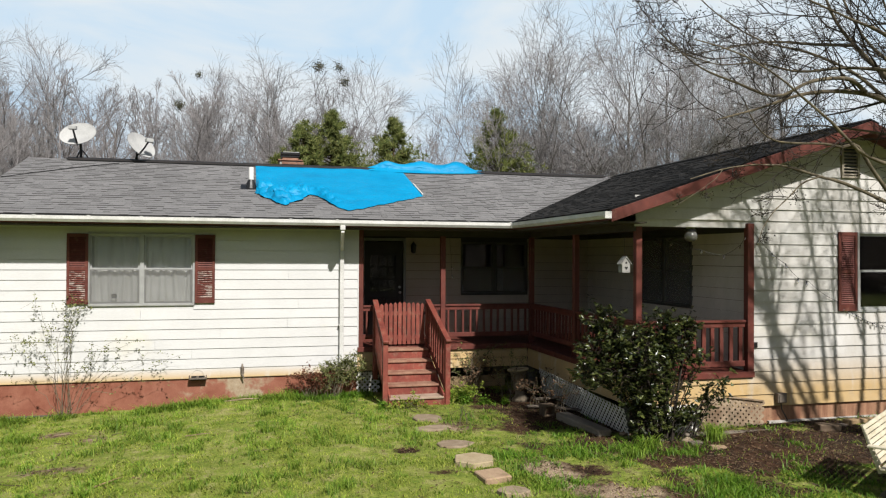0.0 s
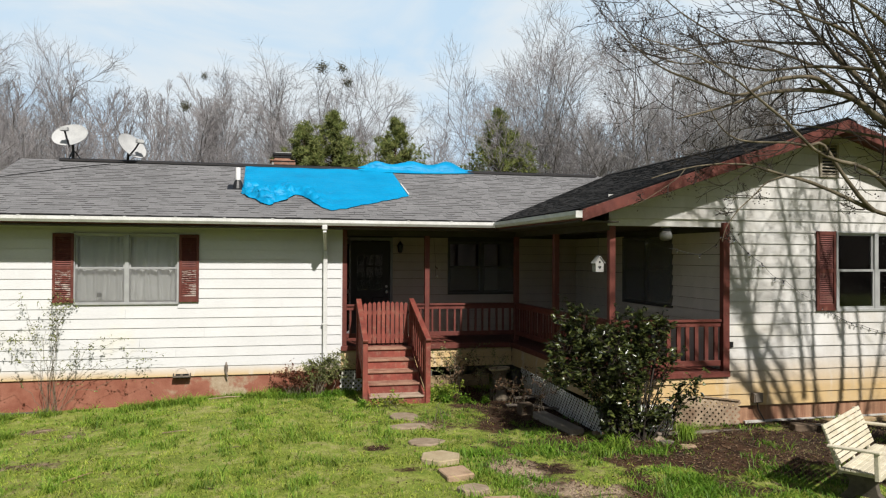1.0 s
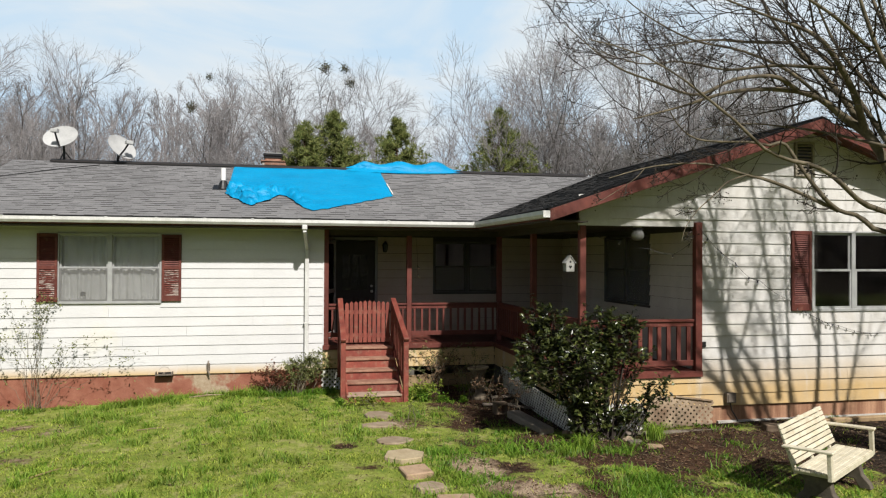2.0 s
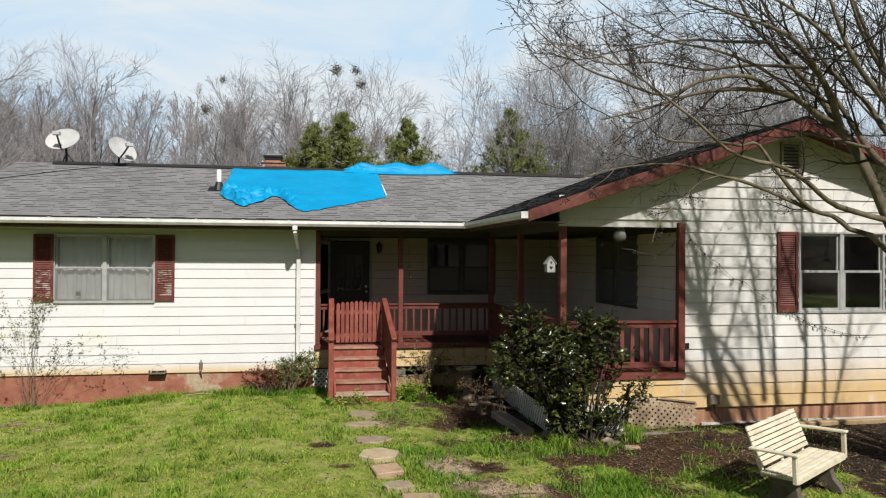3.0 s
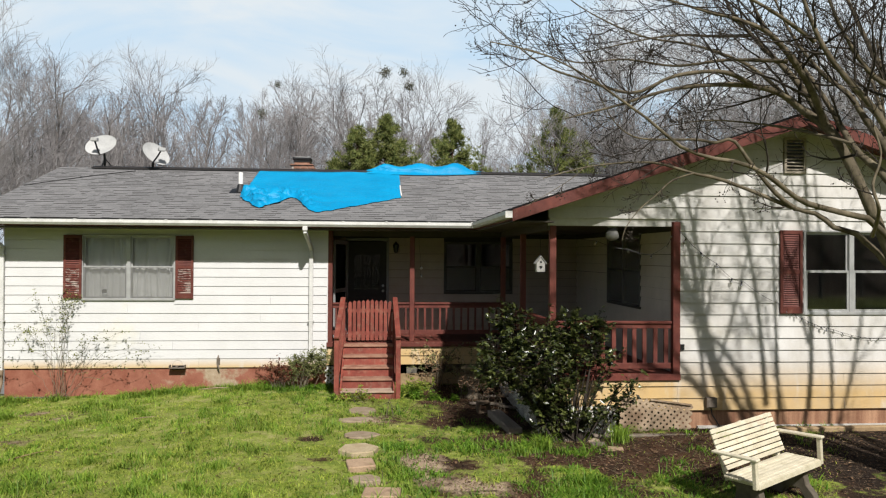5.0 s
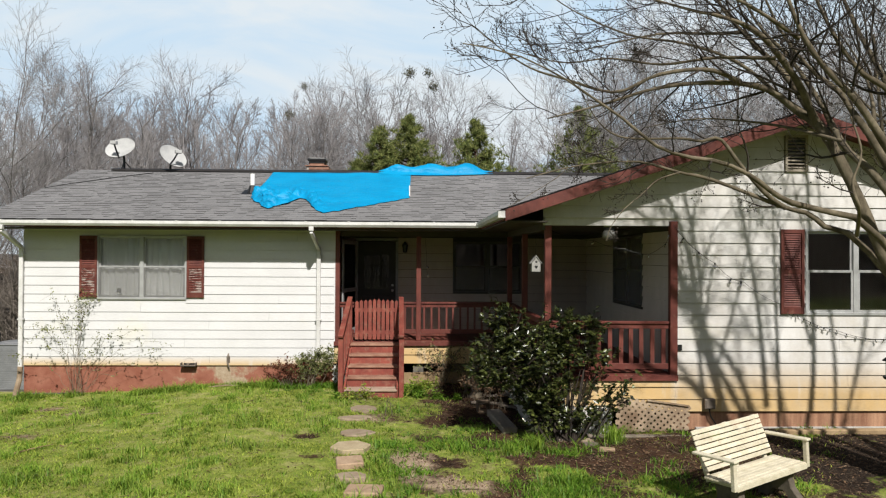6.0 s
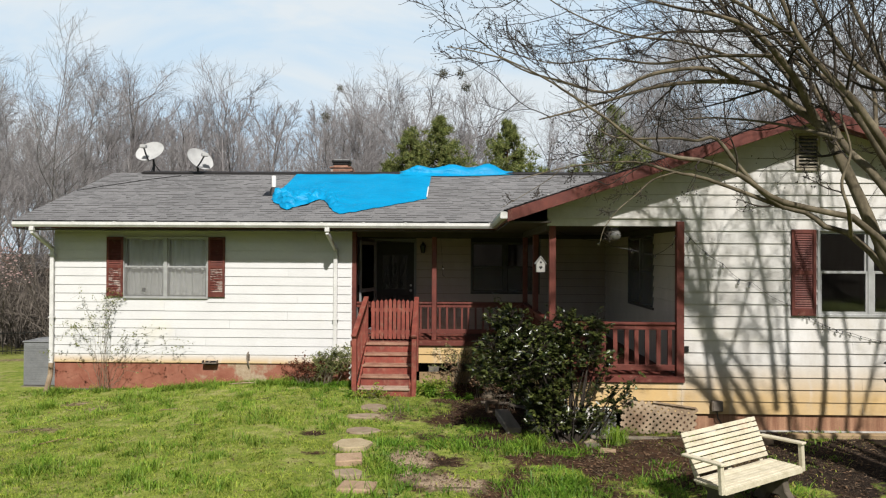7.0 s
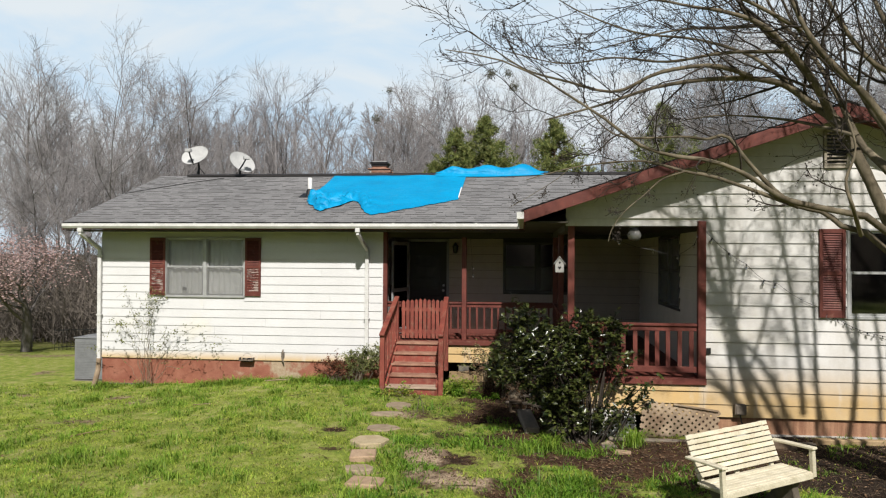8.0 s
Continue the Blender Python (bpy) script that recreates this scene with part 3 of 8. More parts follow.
lap_wall(front, pose(0, YL, 0), left_spans, 0.315, 15, SIDING_L, rng, None, 0.022)
part("corner_board", Geo().box(XW1 - 0.002, XW1 + 0.02, YL - 0.02, YL + 0.07, 0.75, 2.98), SIDING_L, house)
side = part("side_wall", Geo().box(XW0, XW0 + 0.14, YL + 0.14, 19.9, 0.31, 3.02), SIDING_L, house)
part("side_wall", Geo().box(XW1 - 0.14, XW1, YL + 0.14, YB, 0.31, 3.02), SIDING_L, house)
part("back_wall", Geo().box(XW0 + 0.14, 12.4, 19.9, 20.04, 0.31, 3.02), SIDING_L, house)
gw = Geo().prism([(XW0, YL, 3.02), (XW0, 19.94, 3.02), (XW0, RIDGE_Y, RIDGE_Z - 0.12)], (0.1, 0, 0))
part("gable_wall", gw, SIDING_L, house)

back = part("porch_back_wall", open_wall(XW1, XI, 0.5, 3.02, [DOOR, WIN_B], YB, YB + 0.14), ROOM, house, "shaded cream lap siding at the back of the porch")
def back_spans(r, z):
    if z < DOOR[3] + 0.05:
        out = [(XW1, DOOR[0] - 0.05)]
        if WIN_B[2] - 0.05 < z < WIN_B[3] + 0.04:
            return out + [(DOOR[1] + 0.05, WIN_B[0] - 0.03), (WIN_B[1] + 0.03, XI)]
        return out + [(DOOR[1] + 0.05, XI)]
    return [(XW1, XI)]
lap_wall(back, pose(0, YB, 0), back_spans, FLOOR, 12, SIDING_P_SHADE, rng)

# the wing's side wall faces the porch; x along the wall runs towards -y
inner_m = pose(XI, 0, 0, 0, 0, -90)
ih = (-WIN_I[1], -WIN_I[0], WIN_I[2], WIN_I[3])
ig = open_wall(-YB, -YR - 0.14, 0.5, 3.02, [ih], 0, 0.14)
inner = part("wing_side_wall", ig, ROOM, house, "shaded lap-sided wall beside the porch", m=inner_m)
def inner_spans(r, z):
    a, b = -YB + 0.03, -YR
    return [(a, ih[0] - 0.02), (ih[1] + 0.02, b)] if ih[2] - 0.05 < z < ih[3] + 0.03 else [(a, b)]
lap_wall(inner, Matrix.Identity(4), inner_spans, FLOOR, 12, SIDING_I_SHADE, rng)

gable = part("gable_wall", open_wall(XI, 12.42, 0.25, 3.02, [WIN_R], YR, YR + 0.14), SIDING_R, house, "cream lap-sided gable wall with ochre stains at its foot")
WZ = EAVE_Z + SLOPE * (PEAK_X - WEAVE) - 0.1      # underside of the rake at the wing's peak
tri = [(5.2, YR, 3.0), (12.48, YR, 3.0), (12.48, YR, WZ - SLOPE * 3.64), (PEAK_X, YR, WZ), (5.2, YR, WZ - SLOPE * 3.64)]
part("gable_wall", Geo().prism(tri, (0, 0.14, 0)), SIDING_R, house)
RZ0 = 0.262
def rake_half(z):
    """Half the gable's width at height z."""
    return (WZ + 0.004 - z) / SLOPE
def right_spans(r, z):
    if z < 2.99:
        a = XI + 0.0
        return [(a, WIN_R[0] - 0.02), (WIN_R[1] + 0.02, 12.45)] if WIN_R[2] - 0.05 < z < WIN_R[3] + 0.04 else [(a, 12.45)]
    h = min(3.66, rake_half(z - LAP / 2))
    vent = 3.72 < z < 4.25
    return [(PEAK_X - h, 8.69), (9.04, PEAK_X + h)] if vent and h > 0.25 else ([(PEAK_X - h, PEAK_X + h)] if h > 0.12 else [])
def rake_cut(r, z, c, d):
    if z + LAP < 2.99:
        return None
    h = min(3.66, rake_half(z))
    lean = FACE / SLOPE if h < 3.66 else 0
    return (min(lean, (d - c) * 0.9) if abs(c - (PEAK_X - h)) < 0.02 else 0, min(lean, (d - c) * 0.9) if abs(d - (PEAK_X + h)) < 0.02 else 0)
lap_wall(gable, pose(0, YR, 0), right_spans, RZ0, 25, SIDING_R, rng, rake_cut, 0.027)
part("side_wall", Geo().box(12.28, 12.42, YR + 0.14, 19.9, 0.25, 3.02), SIDING_R, house)

# foundation
fg = Geo().box(XW0 + 0.02, XW1, YL + 0.01, YL + 0.2, -0.6, 0.312)
fg.box(XW0 + 0.02, XW0 + 0.2, YL + 0.2, 19.9, -0.8, 0.312)
part("foundation", fg, FOUND, house, "red-painted block foundation, peeling to bare render")
part("foundation", Geo().box(XI + 0.0, 12.4, YR + 0.015, YR + 0.2, -0.4, 0.262), FOUND_R, house, "red-painted foundation boards")
part("footing", Geo().box(XI + 0.3, 12.5, YR - 0.035, YR + 0.05, -0.1, 0.028), PALE, house, "pale ledge of the footing")
part("footing", Geo().box(XW0 + 0.1, -1.9, YL - 0.06, YL + 0.05, -0.5, -0.22), CONCRETE, house)

# roof: slabs with thickness, two slopes of the main range and two of the wing
def slope_slab(ring, thick=0.07):
    return Geo().prism([(x, y, z) for x, y, z in ring], (0, 0, -thick))
XG0 = -4.72
mz = lambda y: EAVE_Z + SLOPE * (y - EAVE_Y)
wz = lambda x: EAVE_Z + SLOPE * (x - WEAVE)
ROOF_MAIN = part("roof", slope_slab([(XG0, EAVE_Y, EAVE_Z), (WEAVE, EAVE_Y, EAVE_Z), (WEAVE + RIDGE_Y - EAVE_Y, RIDGE_Y, RIDGE_Z), (XG0, RIDGE_Y, RIDGE_Z)]), ROOF_X, house, "grey-brown asphalt shingle roof")
part("roof", slope_slab([(XG0, RIDGE_Y, RIDGE_Z), (PEAK_X, RIDGE_Y, RIDGE_Z), (XE, 2 * RIDGE_Y - EAVE_Y, EAVE_Z), (XG0, 2 * RIDGE_Y - EAVE_Y, EAVE_Z)]), ROOF_X, house)
pz = wz(PEAK_X)
ROOF_WING = part("roof", slope_slab([(WEAVE, RAKE_Y, EAVE_Z), (PEAK_X, RAKE_Y, pz), (PEAK_X, RIDGE_Y + 0.2, pz), (WEAVE, EAVE_Y, EAVE_Z)]), ROOF_SHADED, house, "dark weathered shingles on the wing")
part("roof", slope_slab([(PEAK_X, RAKE_Y, pz), (XE, RAKE_Y, EAVE_Z), (XE, 20.6, EAVE_Z), (PEAK_X, 20.6, pz)]), ROOF_SHADED, house)
rv = Geo()
for s in (-1, 1):
    rv.prism([(-3.95, RIDGE_Y, RIDGE_Z + 0.055), (8.4, RIDGE_Y, RIDGE_Z + 0.055), (8.4, RIDGE_Y + s * 0.15, RIDGE_Z + 0.012), (-3.95, RIDGE_Y + s * 0.15, RIDGE_Z + 0.012)], (0, 0, -0.03))
part("ridge_vent", rv, DARK, house, "dark ridge vent cap")
cap = Geo()
for s in (-1, 1):
    cap.prism([(PEAK_X, RAKE_Y - 0.01, pz + 0.03), (PEAK_X, RIDGE_Y, pz + 0.03), (PEAK_X + s * 0.16, RIDGE_Y, pz - 0.03), (PEAK_X + s * 0.16, RAKE_Y - 0.01, pz - 0.03)], (0, 0, -0.02))
part("ridge_cap", cap, ROOF_SHADED, house)

# fascia, rake boards, soffits
part("fascia", Geo().box(XG0 + 0.02, WEAVE + 0.02, EAVE_Y + 0.02, EAVE_Y + 0.045, EAVE_Z - 0.15, EAVE_Z - 0.072), RED, house)
part("fascia", Geo().box(WEAVE + 0.02, WEAVE + 0.045, RAKE_Y + 0.02, EAVE_Y + 0.02, EAVE_Z - 0.15, EAVE_Z - 0.072), RED, house)
for s in (-1, 1):
    x0 = PEAK_X + s * (PEAK_X - WEAVE)
    rk = Geo().prism([(PEAK_X, RAKE_Y - 0.03, pz - 0.012), (x0 - s * 0.02, RAKE_Y - 0.03, EAVE_Z - 0.012), (x0 - s * 0.02, RAKE_Y - 0.03, EAVE_Z - 0.175), (PEAK_X, RAKE_Y - 0.03, pz - 0.185)], (0, 0.028, 0))
    part("rake_board", rk, RED, house, "faded red rake board", bevel=0.004)
    sf = Geo().prism([(PEAK_X, RAKE_Y, pz - 0.1), (x0, RAKE_Y, EAVE_Z - 0.1), (x0, YR + 0.02, EAVE_Z - 0.1), (PEAK_X, YR + 0.02, pz - 0.1)], (0, 0, 0.02))
    part("rake_soffit", sf, RED, house)
    g = Geo().prism([(XG0 - 0.02, RIDGE_Y, RIDGE_Z - 0.01), (XG0 - 0.02, RIDGE_Y + s * (RIDGE_Y - EAVE_Y), EAVE_Z - 0.01), (XG0 - 0.02, RIDGE_Y + s * (RIDGE_Y - EAVE_Y), EAVE_Z - 0.16), (XG0 - 0.02, RIDGE_Y, RIDGE_Z - 0.17)], (0.02, 0, 0))
    part("rake_board", g, RED, house)
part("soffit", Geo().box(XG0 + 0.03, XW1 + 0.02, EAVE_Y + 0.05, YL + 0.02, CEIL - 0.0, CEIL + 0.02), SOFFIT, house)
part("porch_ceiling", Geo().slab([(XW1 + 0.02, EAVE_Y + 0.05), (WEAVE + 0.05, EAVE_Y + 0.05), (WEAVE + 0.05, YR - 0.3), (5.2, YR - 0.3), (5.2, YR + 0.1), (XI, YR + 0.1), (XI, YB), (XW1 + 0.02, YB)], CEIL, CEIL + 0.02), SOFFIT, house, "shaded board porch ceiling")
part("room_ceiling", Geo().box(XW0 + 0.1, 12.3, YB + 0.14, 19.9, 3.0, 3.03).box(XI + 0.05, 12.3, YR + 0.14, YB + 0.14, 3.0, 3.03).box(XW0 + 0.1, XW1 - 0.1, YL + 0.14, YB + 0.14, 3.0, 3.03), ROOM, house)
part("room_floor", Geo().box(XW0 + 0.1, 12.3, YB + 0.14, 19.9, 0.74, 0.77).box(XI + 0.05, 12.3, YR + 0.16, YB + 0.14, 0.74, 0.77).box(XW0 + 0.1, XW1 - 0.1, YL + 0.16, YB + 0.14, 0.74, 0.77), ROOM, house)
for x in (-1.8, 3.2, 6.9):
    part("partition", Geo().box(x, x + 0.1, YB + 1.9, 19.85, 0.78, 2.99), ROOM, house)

# gutters
def gutter(a, b, out, k=1.0):
    a, b, out = Vector(a), Vector(b), Vector(out)
    d = b - a
    prof = [(0.0, 0.0), (0.085, -0.0), (0.125, 0.055), (0.125, 0.125), (0.113, 0.125), (0.113, 0.06), (0.08, 0.012), (0.01, 0.012), (0.01, 0.125), (0.0, 0.125)]
    g = Geo()
    g.prism([a + out * u * k + Vector((0, 0, 0.125 - (0.125 - w) * k)) for u, w in prof], d)
    return g
gz = EAVE_Z - 0.155
gt = part("gutter", gutter((XG0 + 0.01, EAVE_Y + 0.02, gz), (WEAVE + 0.0, EAVE_Y + 0.02, gz), (0, -1, 0), 0.78), WHITE, house, "white metal eaves gutter with drip stains")
gt2 = part("gutter", gutter((WEAVE + 0.02, EAVE_Y - 0.1, gz), (WEAVE + 0.02, RAKE_Y - 0.02, gz), (-1, 0, 0), 0.78).box(WEAVE - 0.078, WEAVE + 0.02, RAKE_Y - 0.024, RAKE_Y - 0.02, gz + 0.03, gz + 0.125), WHITE, house, "white metal eaves gutter")
for i in range(12):
    x = XG0 + 0.4 + i * 0.8
    part("gutter_clip", Geo().box(x - 0.02, x + 0.02, EAVE_Y - 0.082, EAVE_Y + 0.02, gz + 0.121, gz + 0.136), WHITE, gt)
for i in range(5):
    y = RAKE_Y + 0.3 + i * 0.8
    part("gutter_clip", Geo().box(WEAVE - 0.08, WEAVE + 0.0, y - 0.012, y + 0.012, gz + 0.116, gz + 0.127), WHITE, gt2)
def downspout(x, foot):
    g = Geo().box(x - 0.045, x + 0.045, EAVE_Y - 0.072, EAVE_Y + 0.008, gz - 0.05, gz + 0.032)
    g.bar((x, EAVE_Y - 0.045, gz - 0.06), (x + 0.06, YL - 0.07, 2.6), 0.078, 0.062, (1, 0, 0))
    g.bar((x + 0.06, YL - 0.068, 2.62), (x + 0.06, YL - 0.068, foot), 0.078, 0.06, (0, 1, 0))
    o = part("downspout", g, WHITE, house, "white square downspout", bevel=0.008)
    for z in (2.45, 1.2):
        part("strap", Geo().box(x + 0.005, x + 0.115, YL - 0.103, YL - 0.03, z, z + 0.025), WHITE, o)
    return o
downspout(1.38, 0.52)
lo = downspout(-4.34, 0.25)
part("pipe_elbow", Geo().tube([(-4.28, YL - 0.07, 0.3), (-4.29, YL - 0.08, 0.05), (-4.33, YL - 0.16, -0.27)], [0.05, 0.052, 0.055], 10), OLDLAT, lo, "stained plastic drain elbow")


# windows, shutters, vent, door
def window(w, h, name, m, label, SASH=SASH):
    """A double sash window from 0 to w and 0 to h; outside is -y."""
    ob = part(name, Geo().box(-0.035, w + 0.035, -0.03, 0.02, -0.045, 0.0).box(-0.035, w + 0.035, -0.03, 0.02, h, h + 0.03).box(-0.035, 0, -0.03, 0.02, 0, h).box(w, w + 0.035, -0.03, 0.02, 0, h), SASH, house, label, bevel=0.004, m=m)
    half, mid = w / 2, h * 0.505
    part("mullion", Geo().box(half - 0.035, half + 0.035, -0.024, 0.03, 0, h), SASH, ob, bevel=0.004)
    for x0, x1 in ((0.0, half - 0.035), (half + 0.035, w)):
        for z0, z1, y in ((0.0, mid + 0.02, 0.0), (mid - 0.02, h, 0.03)):
            s = Geo().box(x0, x1, y - 0.014, y + 0.012, z0, z0 + 0.035).box(x0, x1, y - 0.014, y + 0.012, z1 - 0.035, z1)
            s.box(x0, x0 + 0.03, y - 0.014, y + 0.012, z0 + 0.035, z1 - 0.035).box(x1 - 0.03, x1, y - 0.014, y + 0.012, z0 + 0.035, z1 - 0.035)
            sash = part("sash", s, SASH, ob)
            p = part("pane", Geo().box(x0 + 0.03, x1 - 0.03, y - 0.002, y + 0.002, z0 + 0.035, z1 - 0.035), GLASS, ob)
            p.visible_shadow = False
    return ob


def drape(x0, x1, z0, z1, y, seed):
    r = random.Random(seed)
    n, rows = 70, 14
    ph = [r.uniform(0, 6) for _ in range(5)]
    g = Geo()
    vs = []
    for j in range(rows + 1):
        v = j / rows
        for i in range(n + 1):
            u = i / n
            gather = 0.35 + 0.65 * v
            s = math.sin(u * 44 + ph[0] + 0.8 * math.sin(v * 3 + ph[1])) * 0.6 + math.sin(u * 23 + ph[2] + v * 1.5) * 0.5 + math.sin(u * 71 + ph[3]) * 0.2
            vs.append((x0 + (x1 - x0) * u + 0.02 * math.sin(v * 4 + ph[4]) * math.sin(u * 9), y + 0.035 * s * gather, z0 + (z1 - z0) * (1 - v)))
    k = n + 1
    return g.add(vs, [(j * k + i, j * k + i + 1, (j + 1) * k + i + 1, (j + 1) * k + i) for j in range(rows) for i in range(n)])


def shutter(m, h=1.2, w=0.335, low=False):
    ob = part("shutter", Geo().box(0, 0.045, -0.032, 0, 0, h).box(w - 0.045, w, -0.032, 0, 0, h).box(0.045, w - 0.045, -0.03, 0, 0, 0.1).box(0.045, w - 0.045, -0.03, 0, h - 0.06, h).box(0.045, w - 0.045, -0.03, 0, h * 0.5 - 0.03, h * 0.5 + 0.03), SHUTTER, house, "dark red louvred shutter with flaking paint", bevel=0.003, m=m)
    part("backing", Geo().box(0.04, w - 0.04, -0.006, -0.001, 0.05, h - 0.03), SHUTTER, ob)
    for z0, z1 in ((0.1, h * 0.5 - 0.03), (h * 0.5 + 0.03, h - 0.06)):
        n = int((z1 - z0) / 0.032)
        for i in range(n):
            z = z0 + (i + 0.5) * (z1 - z0) / n
            part("louver", SLAT_LOW if z0 < 0.2 and low else SLAT_MESH, SHUTTER, ob, m=pose(0.045, -0.018, z, 56))
    return ob


SLAT_MESH = Geo().box(0, 0.245, -0.016, 0.016, -0.0035, 0.0035).mesh("louver", SHUTTER)
# Lower louvres: flaked paint, lightened in colour as the half in the sun.
SLAT_LOW = Geo().box(0, 0.245, -0.016, 0.016, -0.0035, 0.0035).mesh("louver", SUNLIT_FLAKED)

w1 = window(WIN_L[1] - WIN_L[0], WIN_L[3] - WIN_L[2], "window", pose(WIN_L[0], YL - 0.004, WIN_L[2]), "grey aluminium twin sash window with drawn pale curtains")
for a, b, s in ((0.0, 0.83, 3), (0.84, 1.665, 8)):
    part("curtain", drape(a, b, -0.04, 1.2, 0.09, s), CURTAIN, w1, "limp pale grey curtain", smooth=True)
part("sticker", Geo().box(0.345, 0.43, -0.004, -0.002, 0.09, 0.17), BLACK, w1, "small dark sticker")
window(WIN_R[1] - WIN_R[0], WIN_R[3] - WIN_R[2], "window", pose(WIN_R[0], YR - 0.004, WIN_R[2]), "white-framed twin sash window, dark inside")
wb = window(WIN_B[1] - WIN_B[0], WIN_B[3] - WIN_B[2], "window", pose(WIN_B[0], YB - 0.004, WIN_B[2]), "shaded dark-framed twin sash window on the porch", BRONZE)
wi = window(WIN_I[1] - WIN_I[0], WIN_I[3] - WIN_I[2], "window", pose(XI - 0.004, WIN_I[1], WIN_I[2], 0, 0, -90), "shaded dark-framed twin sash window on the wing", BRONZE)
for ob, w, h in ((w1, WIN_L[1] - WIN_L[0], WIN_L[3] - WIN_L[2]), (wb, WIN_B[1] - WIN_B[0], WIN_B[3] - WIN_B[2]), (wi, WIN_I[1] - WIN_I[0], WIN_I[3] - WIN_I[2])):
    for x0, x1 in ((0.0, w / 2 - 0.037), (w / 2 + 0.037, w)):
        part("insect_screen", Geo().box(x0 + 0.004, x1 - 0.004, -0.0225, -0.0215, 0.004, h - 0.004 if ob is wi else h * 0.5), SCREEN, ob, "dusty grey insect screen")
for x in (-3.185, -1.125):
    shutter(pose(x, YL - 0.024, 1.635), low=True)
shutter(pose(8.635, YR - 0.024, 1.665), 1.225, 0.345)
shutter(pose(10.52, YR - 0.024, 1.665), 1.225, 0.345)

gv = part("gable_vent", Geo().box(8.70, 8.735, YR - 0.045, YR + 0.0, 3.73, 4.26).box(9.0, 9.035, YR - 0.045, YR, 3.73, 4.26).box(8.735, 9.0, YR - 0.045, YR, 3.73, 3.765).box(8.735, 9.0, YR - 0.045, YR, 4.225, 4.26).box(8.735, 9.0, YR - 0.004, YR - 0.002, 3.765, 4.225), VENTWOOD, house, "weathered louvred gable vent")
slat = Geo().box(8.735, 9.0, -0.022, 0.022, -0.004, 0.004).mesh("slat", VENTWOOD)
for i in range(9):
    part("slat", slat, VENTWOOD, gv, m=pose(0, YR - 0.029, 3.79 + i * 0.0515, 35))
part("vent_core", Geo().box(8.736, 8.999, YR - 0.011, YR - 0.005, 3.766, 4.224), BLACK, gv)

dr = part("door", Geo().box(DOOR[0], DOOR[1], YB + 0.03, YB + 0.075, FLOOR + 0.02, 2.78), DARK, house, "dark front door with small upper panes", bevel=0.004)
part("door_frame", Geo().box(DOOR[0] - 0.055, DOOR[0], YB - 0.035, YB + 0.05, FLOOR, 2.855).box(DOOR[1], DOOR[1] + 0.055, YB - 0.035, YB + 0.05, FLOOR, 2.855).box(DOOR[0], DOOR[1], YB - 0.035, YB + 0.05, 2.795, 2.855), AC_GREY, house)
for i in range(3):
    for j in range(3):
        x, z = DOOR[0] + 0.13 + i * 0.19, 1.75 + j * 0.26
        part("door_pane", Geo().box(x, x + 0.16, YB + 0.022, YB + 0.03, z, z + 0.23), GLASS, dr)
for i in range(2):
    x = DOOR[0] + 0.10 + i * 0.34
    part("door_panel", Geo().box(x, x + 0.27, YB + 0.02, YB + 0.03, 0.98, 1.6), DARK, dr, bevel=0.006)
part("door_knob", Geo().lathe([(0, 0.0), (0.012, 0.002), (0.012, 0.035), (0.028, 0.045), (0.03, 0.062), (0.018, 0.075), (0, 0.078)], 12, pose(DOOR[1] - 0.07, YB + 0.03, 1.72, 90)), DISH, dr, "bright door knob", smooth=True)
part("deadbolt", Geo().lathe([(0, 0.0), (0.026, 0.002), (0.026, 0.018), (0, 0.02)], 12, pose(DOOR[1] - 0.07, YB + 0.03, 1.83, 90)), DISH, dr)
# storm door, swung open against the side wall
sd = thing("storm_door", "open storm door with glass, swung against the wall", "door", (DOOR[0] - 0.03, YB - 0.06, FLOOR + 0.02), -104)
g = Geo().box(0, 0.07, -0.015, 0.015, 0, 1.98).box(0.81, 0.88, -0.015, 0.015, 0, 1.98).box(0.07, 0.81, -0.015, 0.015, 0, 0.12).box(0.07, 0.81, -0.015, 0.015, 1.9, 1.98).box(0.07, 0.81, -0.015, 0.015, 0.9, 0.98)
part("door_frame", g, SASH, sd, bevel=0.003)
for z0, z1 in ((0.12, 0.9), (0.98, 1.9)):
    q = part("pane", Geo().box(0.07, 0.81, -0.002, 0.002, z0, z1), GLASS, sd)
part("handle", Geo().box(0.83, 0.86, -0.05, -0.015, 0.92, 1.06), BLACK, sd)

# ---- the porch ----
YP, XP = 13.2, 5.22                         # post lines of the porch: along the front and along the wing
POSTS = [(1.80, 13.1), (3.4, YP), (XP, YP), (XP, 11.1), (XP + 0.04, 9.06)]
fl = Geo().slab([(XW1 + 0.01, YP - 0.13), (XP - 0.13, YP - 0.13), (XP - 0.13, YR - 0.03), (XI - 0.03, YR - 0.03), (XI - 0.03, YB - 0.03), (XW1 + 0.01, YB - 0.03)], FLOOR - 0.04, FLOOR - 0.012)
deck = part("porch_floor", fl, DECK, house, "worn red board porch floor")
bm_ = Geo().box(0, 0.135, 0, 1.0, -0.012, 0.0).mesh("deck_board", DECK)
x = XW1 + 0.02
while x < XP - 0.2:
    part("deck_board", bm_, DECK, deck, m=pose(x, YP - 0.14, FLOOR) @ Matrix.Diagonal((1, YB - 0.04 - YP + 0.14, 1, 1)))
    x += 0.14
y = YR - 0.02
while y < YB - 0.2:
    part("deck_board", bm_, DECK, deck, m=pose(XI - 0.04, y, FLOOR, 0, 0, 90) @ Matrix.Diagonal((1, XI - 0.04 - XP + 0.14, 1, 1)))
    y += 0.14
